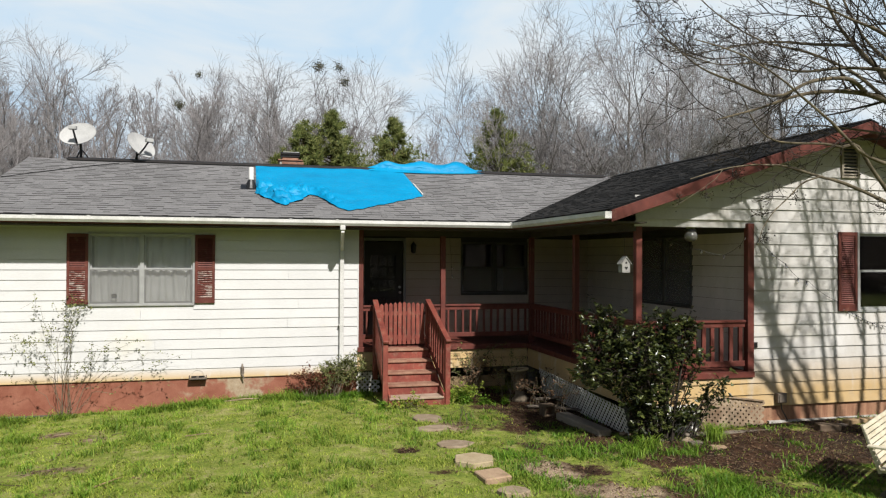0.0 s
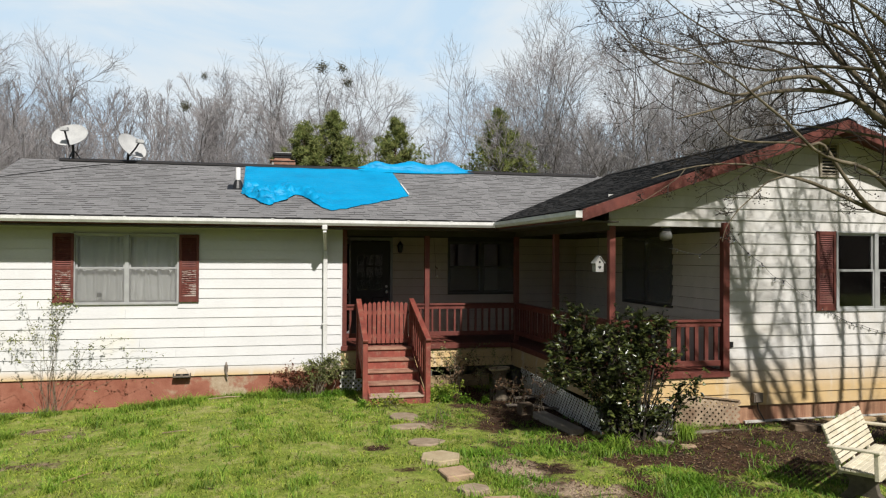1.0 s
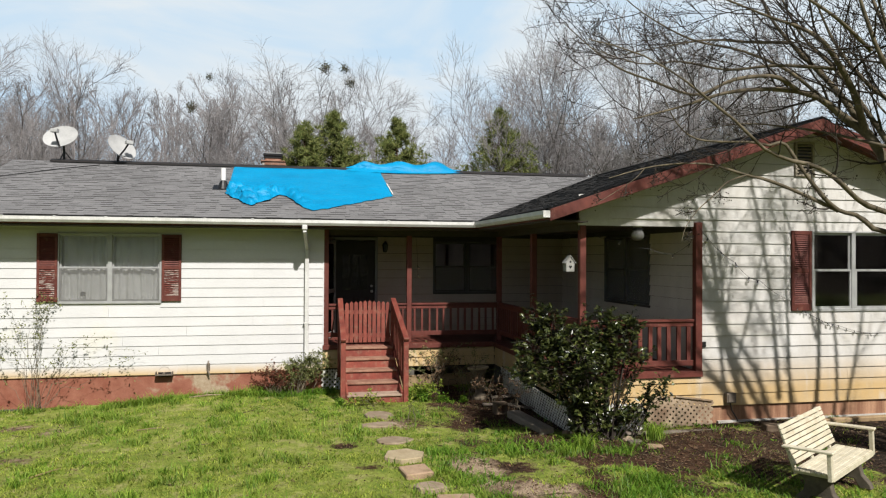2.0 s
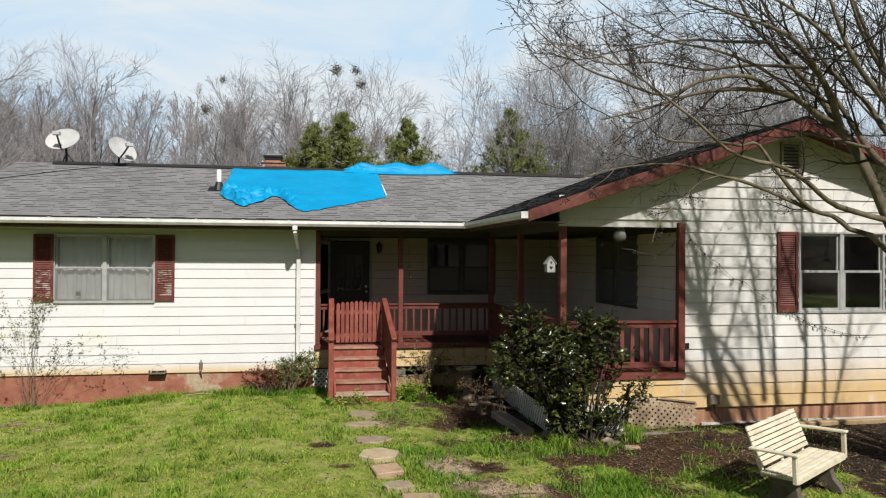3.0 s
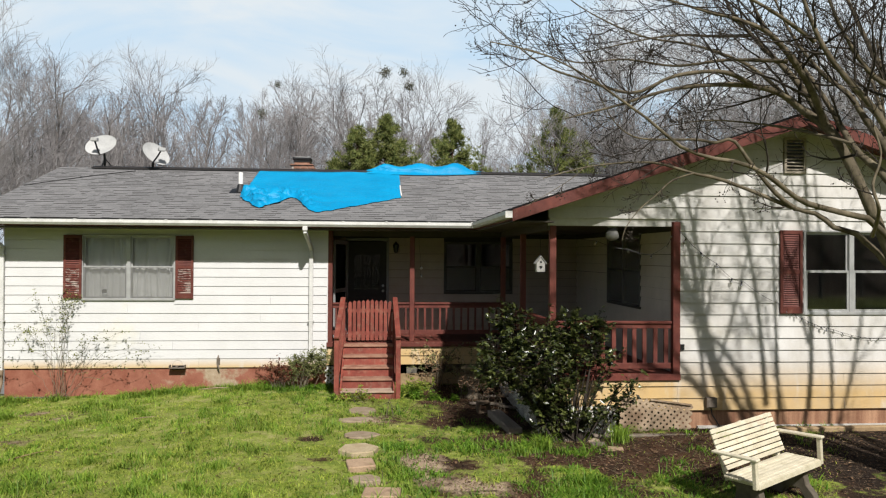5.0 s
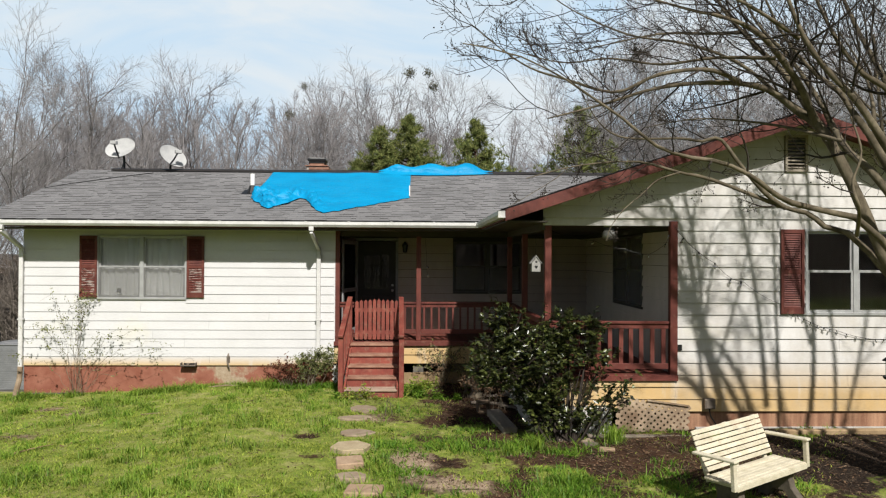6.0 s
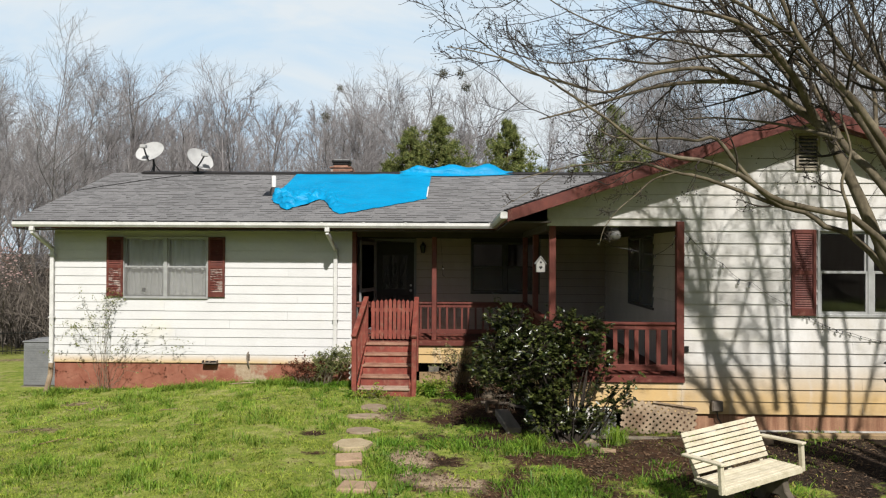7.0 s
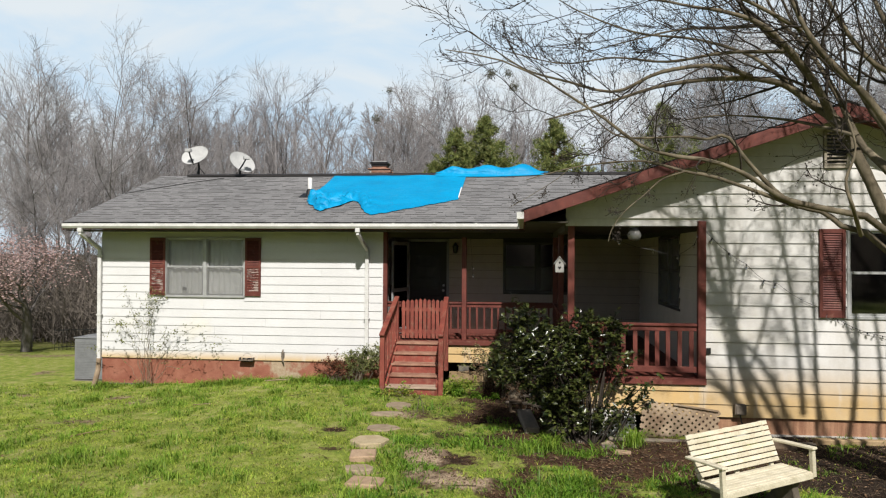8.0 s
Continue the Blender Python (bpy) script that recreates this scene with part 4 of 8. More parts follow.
for a in ((XW1 + 0.0, XP - 0.1, YP - 0.165, YP - 0.13, 0.70, FLOOR - 0.002), (XP - 0.165, XP - 0.13, YR - 0.06, YP - 0.165, 0.70, FLOOR - 0.002), (XP - 0.13, XI + 0.03, YR - 0.06, YR - 0.03, 0.70, FLOOR - 0.002)):
    part("porch_rim", Geo().box(*a), DECK, house, "red-painted rim board", bevel=0.003)
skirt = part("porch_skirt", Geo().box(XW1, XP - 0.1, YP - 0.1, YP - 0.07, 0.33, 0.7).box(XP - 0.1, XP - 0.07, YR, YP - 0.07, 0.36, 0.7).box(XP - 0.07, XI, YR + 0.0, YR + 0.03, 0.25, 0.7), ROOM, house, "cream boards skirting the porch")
rg = random.Random(9)
lap_wall(skirt, pose(0, YP - 0.1, 0), lambda r, z: [(XW1 + 0.0, XP - 0.13)], 0.352, 2, SIDING_S, rg)
lap_wall(skirt, pose(XP - 0.1, 0, 0, 0, 0, -90), lambda r, z: [(-YP + 0.1, -YR + 0.02)], 0.352, 2, SIDING_S, rg)
lap_wall(skirt, pose(0, YR, 0), lambda r, z: [(XP - 0.13, XI)], 0.352 - LAP / 2, 3, SIDING_S, rg)
for a in ((3.3, 3.5, YP - 0.06, YP + 0.1), (5.15, 5.3, YP - 0.06, YP + 0.1), (5.16, 5.3, 11.0, 11.2), (5.16, 5.3, 9.1, 9.3)):
    part("pier", Geo().box(*a, -0.2, 0.34), CONCRETE, house)
part("crawl_wall", Geo().box(XW1, XI, YB - 0.1, YB, -0.4, 0.76), CONCRETE, house)

for i, (x, y) in enumerate(POSTS):
    part("porch_post", Geo().box(x - 0.047, x + 0.047, y - 0.047, y + 0.047, FLOOR, CEIL), RED, house, "red-painted square porch post", bevel=0.006)
part("porch_post", Geo().box(XI - 0.085, XI + 0.022, YR - 0.055, YR + 0.05, 0.70, CEIL + 0.035), RED, house, "red-painted square porch post", bevel=0.005)
part("porch_beam", Geo().box(XW1, XP + 0.05, YP - 0.06, YP + 0.06, 2.86, CEIL), SOFFIT, house)
part("porch_beam", Geo().box(XP - 0.05, XP + 0.07, YR + 0.02, YP - 0.06, 2.86, CEIL), SOFFIT, house)
part("porch_beam", Geo().box(XP - 0.04, XI - 0.09, YR + 0.005, YR + 0.12, CEIL - 0.03, CEIL + 0.05), SIDING_R, house)


def railing(a, b, top=1.52, low=0.93, step=0.135, half=0.018):
    """Balusters between two rails from a to b on the porch floor."""
    a, b = Vector((*a, 0)), Vector((*b, 0))
    d = b - a
    L = d.length
    ob = thing("porch_railing", "red-painted porch railing with square balusters", "railing", (a.x, a.y, FLOOR), math.degrees(math.atan2(d.y, d.x)), "porch railings")
    part("top_rail", Geo().box(0, L, -0.045, 0.045, top - FLOOR, top - FLOOR + 0.038), RED, ob, bevel=0.005)
    part("top_rail", Geo().box(0, L, -0.019, 0.019, top - FLOOR - 0.07, top - FLOOR), RED, ob, bevel=0.003)
    part("bottom_rail", Geo().box(0, L, -0.019, 0.019, low - FLOOR, low - FLOOR + 0.085), RED, ob, bevel=0.004)
    n = max(1, int(L / step))
    me = Geo().box(-half, half, -0.018, 0.018, low - FLOOR + 0.083, top - FLOOR - 0.06).mesh("baluster", RED)
    for i in range(n):
        part("baluster", me, RED, ob, m=pose((i + 0.5) * L / n + rg.uniform(-0.006, 0.006), 0.004, 0, 0, rg.uniform(-0.6, 0.6)))
    return ob


railing((1.85, 13.12), (2.13, 13.12))
railing((3.06, YP - 0.02), (3.35, YP))
railing((3.45, YP), (XP - 0.05, YP))
railing((XP, YP - 0.05), (XP, 11.15))
railing((XP, 11.05), (XP + 0.03, 9.11))
railing((XP + 0.09, 9.05), (XI - 0.09, 9.02), 1.515, 0.86, 0.15, 0.03)
# ---- steps and gate ----
st = thing("porch_steps", "worn red wooden porch steps with sloping side rails", "steps", (2.56, 11.62, 0))
NT, RISE, RUN = 4, 0.165, 0.285
for i in range(NT + 1):
    z = 0.10 + i * 0.168
    y = i * RUN - 0.03
    if i <= NT:
        t = Geo().box(-0.47, 0.47, y, y + RUN + 0.035, z - 0.036, z)
        part("tread", t, PALETREAD if i == 0 else TREAD, st, "tread worn to bare wood", bevel=0.006)
    part("riser", Geo().box(-0.465, 0.465, y + 0.03, y + 0.05, z - 0.17 if i else -0.08, z - 0.037), RED_WORN, st)
for s in (-1, 1):
    g = Geo().prism([(s * 0.485, 0.0, -0.12), (s * 0.485, 1.5, 0.62), (s * 0.485, 1.5, 0.86), (s * 0.485, -0.02, 0.14)], (-s * 0.036, 0, 0))
    part("stringer", g, RED_WORN, st, bevel=0.004)
    part("lower_post", Geo().box(s * 0.54 - 0.044, s * 0.54 + 0.044, -0.01, 0.078, -0.12, 1.03), RED_WORN, st, bevel=0.006)
    part("upper_post", Geo().box(s * 0.5 - 0.044, s * 0.5 + 0.044, 1.3, 1.388, 0.2, 1.60), RED_WORN, st, bevel=0.006)
    part("handrail", Geo().bar((s * 0.54, -0.05, 1.035), (s * 0.5, 1.38, 1.655), 0.095, 0.04), RED_WORN, st, "sun-faded sloping handrail", bevel=0.005)
    part("lower_rail", Geo().bar((s * 0.53, 0.06, 0.19), (s * 0.5, 1.32, 0.82), 0.036, 0.085), RED_WORN, st, bevel=0.004)
    for i in range(8):
        u = (i + 0.7) / 8.4
        y = 0.06 + 1.26 * u
        part("baluster", Geo().box(s * 0.535 - 0.018 - s * 0.035 * u, s * 0.535 + 0.018 - s * 0.035 * u, y - 0.018, y + 0.018, 0.24 + 0.6 * u, 1.03 + 0.565 * u), RED_WORN, st)

gate = thing("picket_gate", "closed red picket gate with pointed slats at the top step", "gate", (2.145, 13.03, FLOOR))
GW = 0.87
part("gate_rail", Geo().box(0.0, GW, 0.014, 0.05, 0.14, 0.21).box(0.0, GW, 0.014, 0.05, 0.58, 0.65), RED_WORN, gate)
for i in range(10):
    x0 = 0.012 + i * 0.086
    h = 0.80 + 0.035 * math.sin(math.pi * (i + 0.5) / 10) + rg.uniform(-0.008, 0.008)
    w = 0.066
    g = Geo().prism([(x0, 0, 0.04), (x0 + w, 0, 0.04), (x0 + w, 0, h - 0.035), (x0 + w / 2, 0, h), (x0, 0, h - 0.035)], (0, 0.016, 0))
    part("picket", g, RED_WORN, gate)
part("latch", Geo().box(GW - 0.03, GW + 0.03, -0.012, 0.0, 0.6, 0.63), BLACK, gate)


# ---- things on the roof ----
def dish(at, rz, tilt, w, h, roll, name_label):
    ob = thing("satellite_dish", name_label, "satellite dish", at, rz, "roof dishes")
    m = pose(0, -0.05, 0.56, 0, roll) @ pose(0, 0, 0, 90 + tilt)
    n = 28
    prof = [(0.0, 0.0)] + [(r, 0.30 * r * r) for r in (0.12, 0.22, 0.32, 0.40, 0.43)] + [(0.44, 0.062), (0.435, 0.045)] + [(r, 0.30 * r * r - 0.014) for r in (0.4, 0.3, 0.15)] + [(0.0, -0.014)]
    part("reflector", Geo().lathe(prof, n, m @ Matrix.Diagonal((w / 0.88, h / 0.88, 1, 1))), DISH, ob, "pale grey oval reflector", smooth=True)
    part("mast", Geo().tube([(0.0, 0.1, -0.15), (0, 0.1, 0.3), (0, 0.06, 0.46), (0, -0.01, 0.54)], [0.027] * 4, 10), BLACK, ob)
    part("foot", Geo().box(-0.09, 0.09, 0.0, 0.2, -0.06, -0.04).bar((-0.25, 0.3, -0.09), (0, 0.1, 0.3), 0.02, 0.02).bar((0.25, 0.3, -0.09), (0, 0.1, 0.3), 0.02, 0.02), BLACK, ob)
    tip = m @ Vector((0, -0.07, 0.34))
    base = m @ Vector((0, -0.43 * h / 0.88, 0.03))
    part("feed_arm", Geo().tube([(0, 0.02, 0.42), base, base.lerp(tip, 0.5) + Vector((0, 0, -0.02)), tip], [0.022, 0.02, 0.02, 0.018], 8), BLACK, ob, "black feed arm")
    part("receiver", Geo().box(-0.075, 0.075, -0.05, 0.06, -0.04, 0.04, Matrix.Translation(tip)).lathe([(0, 0), (0.035, 0), (0.035, 0.05), (0, 0.055)], 10, Matrix.Translation(tip) @ pose(0, 0.05, 0, -100)), DISH, ob, bevel=0.008)
    return ob


dish((-3.72, 16.42, RIDGE_Z - 0.06), -6, -30, 0.74, 0.56, -8, "pale grey oval satellite dish on a dark mast at the ridge")
dish((-2.55, 16.42, RIDGE_Z - 0.24), 34, -30, 0.68, 0.56, 26, "pale grey satellite dish tipped sideways near the ridge")

vp = thing("vent_pipe", "white plastic vent pipe in a dark rubber boot on the roof", "vent pipe", (-0.19, 14.5, mz(14.5)))
part("pipe", Geo().lathe([(0, 0.40), (0.035, 0.40), (0.047, 0.395), (0.047, -0.02)], 14), WHITE, vp, smooth=True)
bt = Geo().lathe([(0.05, 0.15), (0.065, 0.14), (0.10, 0.04), (0.12, -0.03)], 14)
bt.prism([(-0.2, -0.2, -0.06), (0.16, -0.2, -0.06), (0.16, 0.18, 0.066), (-0.2, 0.18, 0.066)], (0, 0, 0.008))
part("boot", bt, BLACK, vp, "black rubber flashing")

ch = thing("chimney", "short brick chimney with a dark metal cap behind the ridge", "chimney", (0.72, 18.1, 3.68))
ch.scale = (0.88, 0.9, 1.0)
core = part("stack", Geo().box(-0.29, 0.29, -0.24, 0.24, 0, 1.13), MORTAR, ch)
bk = Geo().box(-0.096, 0.096, -0.03, 0.03, -0.031, 0.031).mesh("brick", BRICK, 0.004)
for r in range(8):
    z = 0.55 + r * 0.074
    for side_, L in ((0, 0.58), (1, 0.48), (2, 0.58), (3, 0.48)):
        for i in range(3 if L > 0.5 else 2):
            u = -L / 2 + 0.105 + i * 0.2 + (0.05 if r % 2 else -0.02)
            a = (u, -0.225, z, 0, 0, 0) if side_ == 0 else (0.275, u, z, 0, 0, 90) if side_ == 1 else (u, 0.225, z, 0, 0, 0) if side_ == 2 else (-0.275, u, z, 0, 0, 90)
            part("brick", bk, BRICK, core, m=pose(*a))
part("crown", Geo().box(-0.34, 0.34, -0.29, 0.29, 1.12, 1.15).box(-0.22, 0.22, -0.2, 0.2, 1.15, 1.22), BRICK, ch, "sloped mortar crown", bevel=0.01)
part("cap", Geo().box(-0.27, 0.27, -0.25, 0.25, 1.26, 1.33).box(-0.24, 0.24, -0.22, 0.22, 1.2, 1.27), BLACK, ch, "dark metal chimney cap", bevel=0.015)
part("cap_lid", Geo().box(-0.2, 0.24, -0.22, 0.22, 1.33, 1.345), DISH, ch)


def tarp_main():
    """A sheet over the roof slope: the lower hem is bunched and torn, the rest flat with soft ripples."""
    r = random.Random(4)
    nu, nv = 130, 90
    vs = []
    for j in range(nv + 1):
        v = j / nv
        for i in range(nu + 1):
            u = i / nu
            xa, xb = -0.11 + 0.03 * v, float(np.interp(v, (0, 0.15, 1), (2.92, 3.2, 3.2)))
            x = xa + (xb - xa) * u
            low = float(np.interp(u, (0, 0.06, 0.15, 0.24, 0.31, 0.36, 0.42, 0.49, 0.62, 0.76, 1), (13.9, 13.55, 13.1, 13.5, 13.98, 13.72, 13.18, 12.84, 13.12, 13.46, 14.05)))
            edge = low + 0.018 * math.sin(u * 40) + 0.015 * math.sin(u * 93 + 1)
            y = 16.56 + (edge - 16.56) * v
            z = mz(min(y, RIDGE_Y)) + 0.022
            hem = min(1.0, 0.12 + (1 - v) / 0.12) * min(1.0, u / 0.012) * min(1.0, (1 - u) / 0.012)
            crumple = math.exp(-((1 - v) / 0.36) ** 2) * (1.0 if u < 0.33 else max(0.10, 1 - (u - 0.33) * 5)) * (1 - 0.65 * math.exp(-((u - 0.32) / 0.05) ** 2))
            fx = x * 3.2 + (y - 13.5) * 5.5 + 1.3 * noise.noise((x * 1.8, y * 2.2, 8.0))
            wr = (1 - abs(noise.noise((fx, y * 3.4, 1.0))) * 2.2) ** 2 * 0.55 + (1 - abs(noise.noise((fx * 2.3, y * 9 - x * 3, 3.0))) * 2.0) ** 2 * 0.28 + 0.3 * abs(noise.noise((x * 19, y * 27, 6.0)))
            z += hem * (crumple * 0.15 * wr + 0.02 * crumple + 0.05 * max(0.0, noise.noise((x * 1.3, y * 1.6, 7.0))) + 0.012 * wr * max(0.0, v - 0.35))
            ph = y * 27 + 6 * noise.noise((x * 1.5, y * 0.8, 11.0)) - 3.0 * x
            z += hem * crumple * 0.085 * (1 - abs(math.sin(ph / 2)))
            y += hem * crumple * (0.07 * math.sin(ph) - 0.03)
            ph = x * 21 + 5 * noise.noise((x * 1.2, y * 2.0, 21.0)) + y * 5
            z += hem * crumple * 0.06 * (1 - abs(math.sin(ph / 2)))
            x += hem * crumple * 0.05 * math.sin(ph)
            x += 0.07 * crumple * noise.noise((x * 5, y * 5, 5.0))
            vs.append((x, y, z))
    k = nu + 1
    ob = thing("blue_tarp", "bright blue plastic tarp, bunched along its lower hem, over the roof", "tarp", group="roof tarps")
    for name, rows in (("sheet", range(nv - 2)), ("hem", range(nv - 2, nv))):
        low = rows[0] * k
        face = [((j - rows[0]) * k + i, (j - rows[0] + 1) * k + i, (j - rows[0] + 1) * k + i + 1, (j - rows[0]) * k + i + 1) for j in rows for i in range(nu)]
        part(name, Geo().add(vs[low:(rows[-1] + 2) * k], face), TARP, ob, smooth=True)
    return ob


def tarp_ridge():
    nu, nv = 90, 30
    vs = []
    for j in range(nv + 1):
        v = j / nv - 0.35
        for i in range(nu + 1):
            u = i / nu
            x = 2.45 + 2.75 * u + 0.04 * math.sin(v * 9)
            y = RIDGE_Y + v * (1.0 if v < 0 else 2.6) * (0.45 + 0.55 * math.sin(math.pi * min(1, 0.12 + 0.9 * u)))
            hug = float(smooth01((v + 0.36) / 0.22)) * float(smooth01((u + 0.02) / 0.1))
            hump = 0.045 + 0.07 * math.exp(-((u - 0.16) / 0.08) ** 2) + 0.12 * math.exp(-((u - 0.47) / 0.1) ** 2) + 0.14 * math.exp(-((u - 0.76) / 0.09) ** 2)
            lift = hump * float(smooth01((1 - u) / 0.16)) * (0.85 + 0.3 * noise.noise((u * 4.0, v * 1.5, 2.0)))
            z = mz(RIDGE_Y - abs(y - RIDGE_Y)) + 0.03 + 0.035 * math.exp(-((y - RIDGE_Y) / 0.12) ** 2) + hug * (lift * math.exp(-(v / 0.35) ** 2) + 0.03 * (1 - 2 * abs(noise.noise((x * 1.6 + y * 3, y * 2.4 - x, 0)))) ** 2) + 0.004 * abs(noise.noise((x * 9, y * 7, 2.0)))
            ph = y * 17 + x * 2.4 + 3 * noise.noise((x * 0.9, y * 1.6, 31.0))
            z += hug * 0.02 * (1 + math.cos(ph))
            y += hug * 0.05 * math.sin(ph)
            vs.append((x, y, z))
    k = nu + 1
    ob = thing("blue_tarp", "crumpled blue tarp heaped along the roof ridge", "tarp", group="roof tarps")
    for name, rows in (("hem", range(0, 2)), ("sheet", range(2, nv))):
        low = rows[0] * k
        face = [((j - rows[0]) * k + i, (j - rows[0]) * k + i + 1, (j - rows[0] + 1) * k + i + 1, (j - rows[0] + 1) * k + i) for j in rows for i in range(nu)]
        part(name, Geo().add(vs[low:(rows[-1] + 2) * k], face), TARP, ob, smooth=True)
    return ob


tarp_main()
tarp_ridge()
solo("tarp_batten", Geo().bar((3.2, 14.1, mz(14.1) + 0.05), (3.19, 15.0, mz(15.0) + 0.05), 0.022, 0.014), LATTICE, "pale wooden batten holding down the tarp", "batten")
solo("loose_cable", Geo().tube([(-2.9, 16.2, mz(16.2) + 0.02), (-3.5, 15.8, mz(15.8) + 0.015), (-4.3, 15.1, mz(15.1) + 0.015), (-4.69, 14.7, mz(14.7) + 0.015)], [0.009] * 4, 6), BLACK, "thin dark cable lying on the shingles", "cable")

# ---- things on the walls and porch ----
def wall_lantern(at):
    ob = thing("wall_lantern", "dark metal wall lantern beside the front door", "lamp", at)
    part("backplate", Geo().box(-0.05, 0.05, -0.02, 0, -0.13, 0.1), BLACK, ob, bevel=0.006)
    part("cage", Geo().lathe([(0.0, -0.16), (0.045, -0.15), (0.06, -0.12), (0.085, 0.06), (0.05, 0.1), (0.015, 0.15), (0, 0.16)], 6, pose(0, -0.11, 0)), BLACK, ob)
    part("arm", Geo().tube([(0, -0.01, 0.04), (0, -0.05, 0.12), (0, -0.11, 0.16)], [0.009] * 3, 6), BLACK, ob)
    return ob
wall_lantern((3.1, YB - 0.02, 2.66)).scale = (0.75, 0.8, 0.78)

pl = thing("porch_light", "round glass globe lamp hung under the porch header", "lamp", (6.16, 9.12, CEIL))
part("canopy", Geo().lathe([(0, 0.0), (0.075, 0.0), (0.08, -0.02), (0.05, -0.05), (0, -0.05)], 18), WHITE, pl, smooth=True)
part("collar", Geo().lathe([(0.07, -0.05), (0.085, -0.06), (0.085, -0.085), (0.06, -0.09)], 18), BLACK, pl)
part("globe", Geo().lathe([(0.06, -0.085), (0.085, -0.11), (0.1, -0.16), (0.09, -0.205), (0.055, -0.235), (0, -0.245)], 20), GLOBE, pl, "milky glass globe", smooth=True)

bh = thing("birdhouse", "small white birdhouse hanging from a cord on the porch", "birdhouse", (5.10, 9.16, 2.26))
part("box", Geo().prism([(-0.085, -0.08, 0), (0.085, -0.08, 0), (0.085, -0.08, 0.16), (0, -0.08, 0.27), (-0.085, -0.08, 0.16)], (0, 0.16, 0)), HUTCH, bh)
for s in (-1, 1):
    part("roof", Geo().prism([(0, -0.1, 0.285), (s * 0.115, -0.1, 0.145), (s * 0.115, -0.1, 0.16), (0, -0.1, 0.3)], (0, 0.2, 0)), HUTCH, bh)
part("entrance", Geo().lathe([(0, 0), (0.022, 0), (0.022, 0.003), (0, 0.003)], 12, pose(0, -0.079, 0.18, 90)), BLACK, bh)
part("heart", Geo().prism([(0, -0.083, 0.05), (0.034, -0.083, 0.088), (0.03, -0.083, 0.108), (0.014, -0.083, 0.112), (0, -0.083, 0.1), (-0.014, -0.083, 0.112), (-0.03, -0.083, 0.108), (-0.034, -0.083, 0.088)], (0, 0.004, 0)), BLACK, bh, "dark heart cut-out")
part("cord", Geo().tube([(0, 0, 0.29), (0.004, 0, 0.5), (0, 0, 0.70)], [0.004] * 3, 5), BLACK, bh)
part("perch", Geo().tube([(0.06, -0.02, 0.16), (0.16, -0.02, 0.17), (0.21, -0.02, 0.24)], [0.006] * 3, 5), BLACK, bh)
bh.scale = (0.72, 0.72, 0.78)


def light_string(name_label, pts, hang, size=1.0):
    ob = thing("string_lights", name_label, "string lights", pts[0])
    o = Vector(pts[0])
    line = []
    for a, b in zip(pts, pts[1:]):
        a, b = Vector(a), Vector(b)
        for i in range(6):
            u = i / 6
            line.append(a.lerp(b, u) - o - Vector((0, 0, 0.22 * (b - a).length * u * (1 - u))))
    line.append(Vector(pts[-1]) - o)
    part("wire", Geo().tube(line, [0.003] * len(line), 5), BLACK, ob)
    r = random.Random(len(pts))
    for h in hang:
        p = line[min(len(line) - 1, int(h * (len(line) - 1)))]
        m = Matrix.Translation(p) @ pose(0, 0, 0, r.uniform(-25, 25), r.uniform(-35, 35)) @ Matrix.Diagonal((size, size, size, 1))
        s = part("socket", Geo().lathe([(0, 0), (0.013, -0.002), (0.014, -0.04), (0, -0.041)], 8, m), BLACK, ob)
        part("bulb", Geo().lathe([(0.012, -0.04), (0.024, -0.065), (0.027, -0.085), (0.018, -0.105), (0, -0.11)], 10, m), BULB, s, smooth=True)
    return ob
light_string("sagging string of clear bulbs across the gable wall", [(7.04, 8.92, 2.95), (7.2, 8.93, 2.76), (7.42, 8.94, 2.56), (7.66, 8.94, 2.40), (7.9, 8.95, 2.18), (8.08, 8.95, 2.13)], (0.2, 0.4, 0.6, 0.8, 0.97), 0.85)
light_string("string of small bulbs under the gable window", [(8.08, 8.95, 2.13), (8.6, 8.95, 1.82), (8.87, 8.95, 1.65), (9.45, 8.95, 1.43), (10.3, 8.95, 1.3)], [0.4 + i / 26 for i in range(16)], 0.5)
light_string("string of clear bulbs drooping inside the porch", [(5.25, 9.2, 2.9), (6.0, 9.35, 2.72), (6.45, 9.3, 2.6), (6.78, 9.2, 2.52), (7.0, 9.1, 2.68), (7.03, 8.95, 2.9)], (0.2, 0.42, 0.6, 0.8, 0.95), 0.6)
light_string("short string of bulbs hanging beside a porch post", [(3.52, 13.16, 2.9), (3.555, 13.16, 2.5), (3.56, 13.16, 2.25), (3.57, 13.16, 2.1)], (0.66, 0.999), 0.7)

fv = thing("foundation_vent", "broken foundation vent with its cover hanging open", "vent", (-1.06, YL - 0.03, 0.32))
part("frame", Geo().box(-0.16, 0.16, 0.0, 0.03, -0.05, 0.05), BLACK, fv)
part("cover", Geo().box(-0.21, 0.21, -0.012, 0.0, 0.0, 0.012, pose(0, 0, 0.0, 0)).box(-0.21, 0.21, -0.11, -0.0, -0.005, 0.008).box(-0.21, -0.19, -0.11, 0, 0.008, 0.07).box(0.19, 0.21, -0.11, 0, 0.008, 0.07).box(-0.03, 0.03, -0.11, -0.05, 0.008, 0.06), TIMBER, fv, "rusty folded cover")
fv.scale = (0.7, 1, 0.8)
part("hoop", Geo().tube([(-0.15 * math.cos(a), -0.03, 0.06 + 0.17 * math.sin(a)) for a in np.linspace(0, math.pi, 12)], [0.003] * 12, 5), LATTICE, fv)
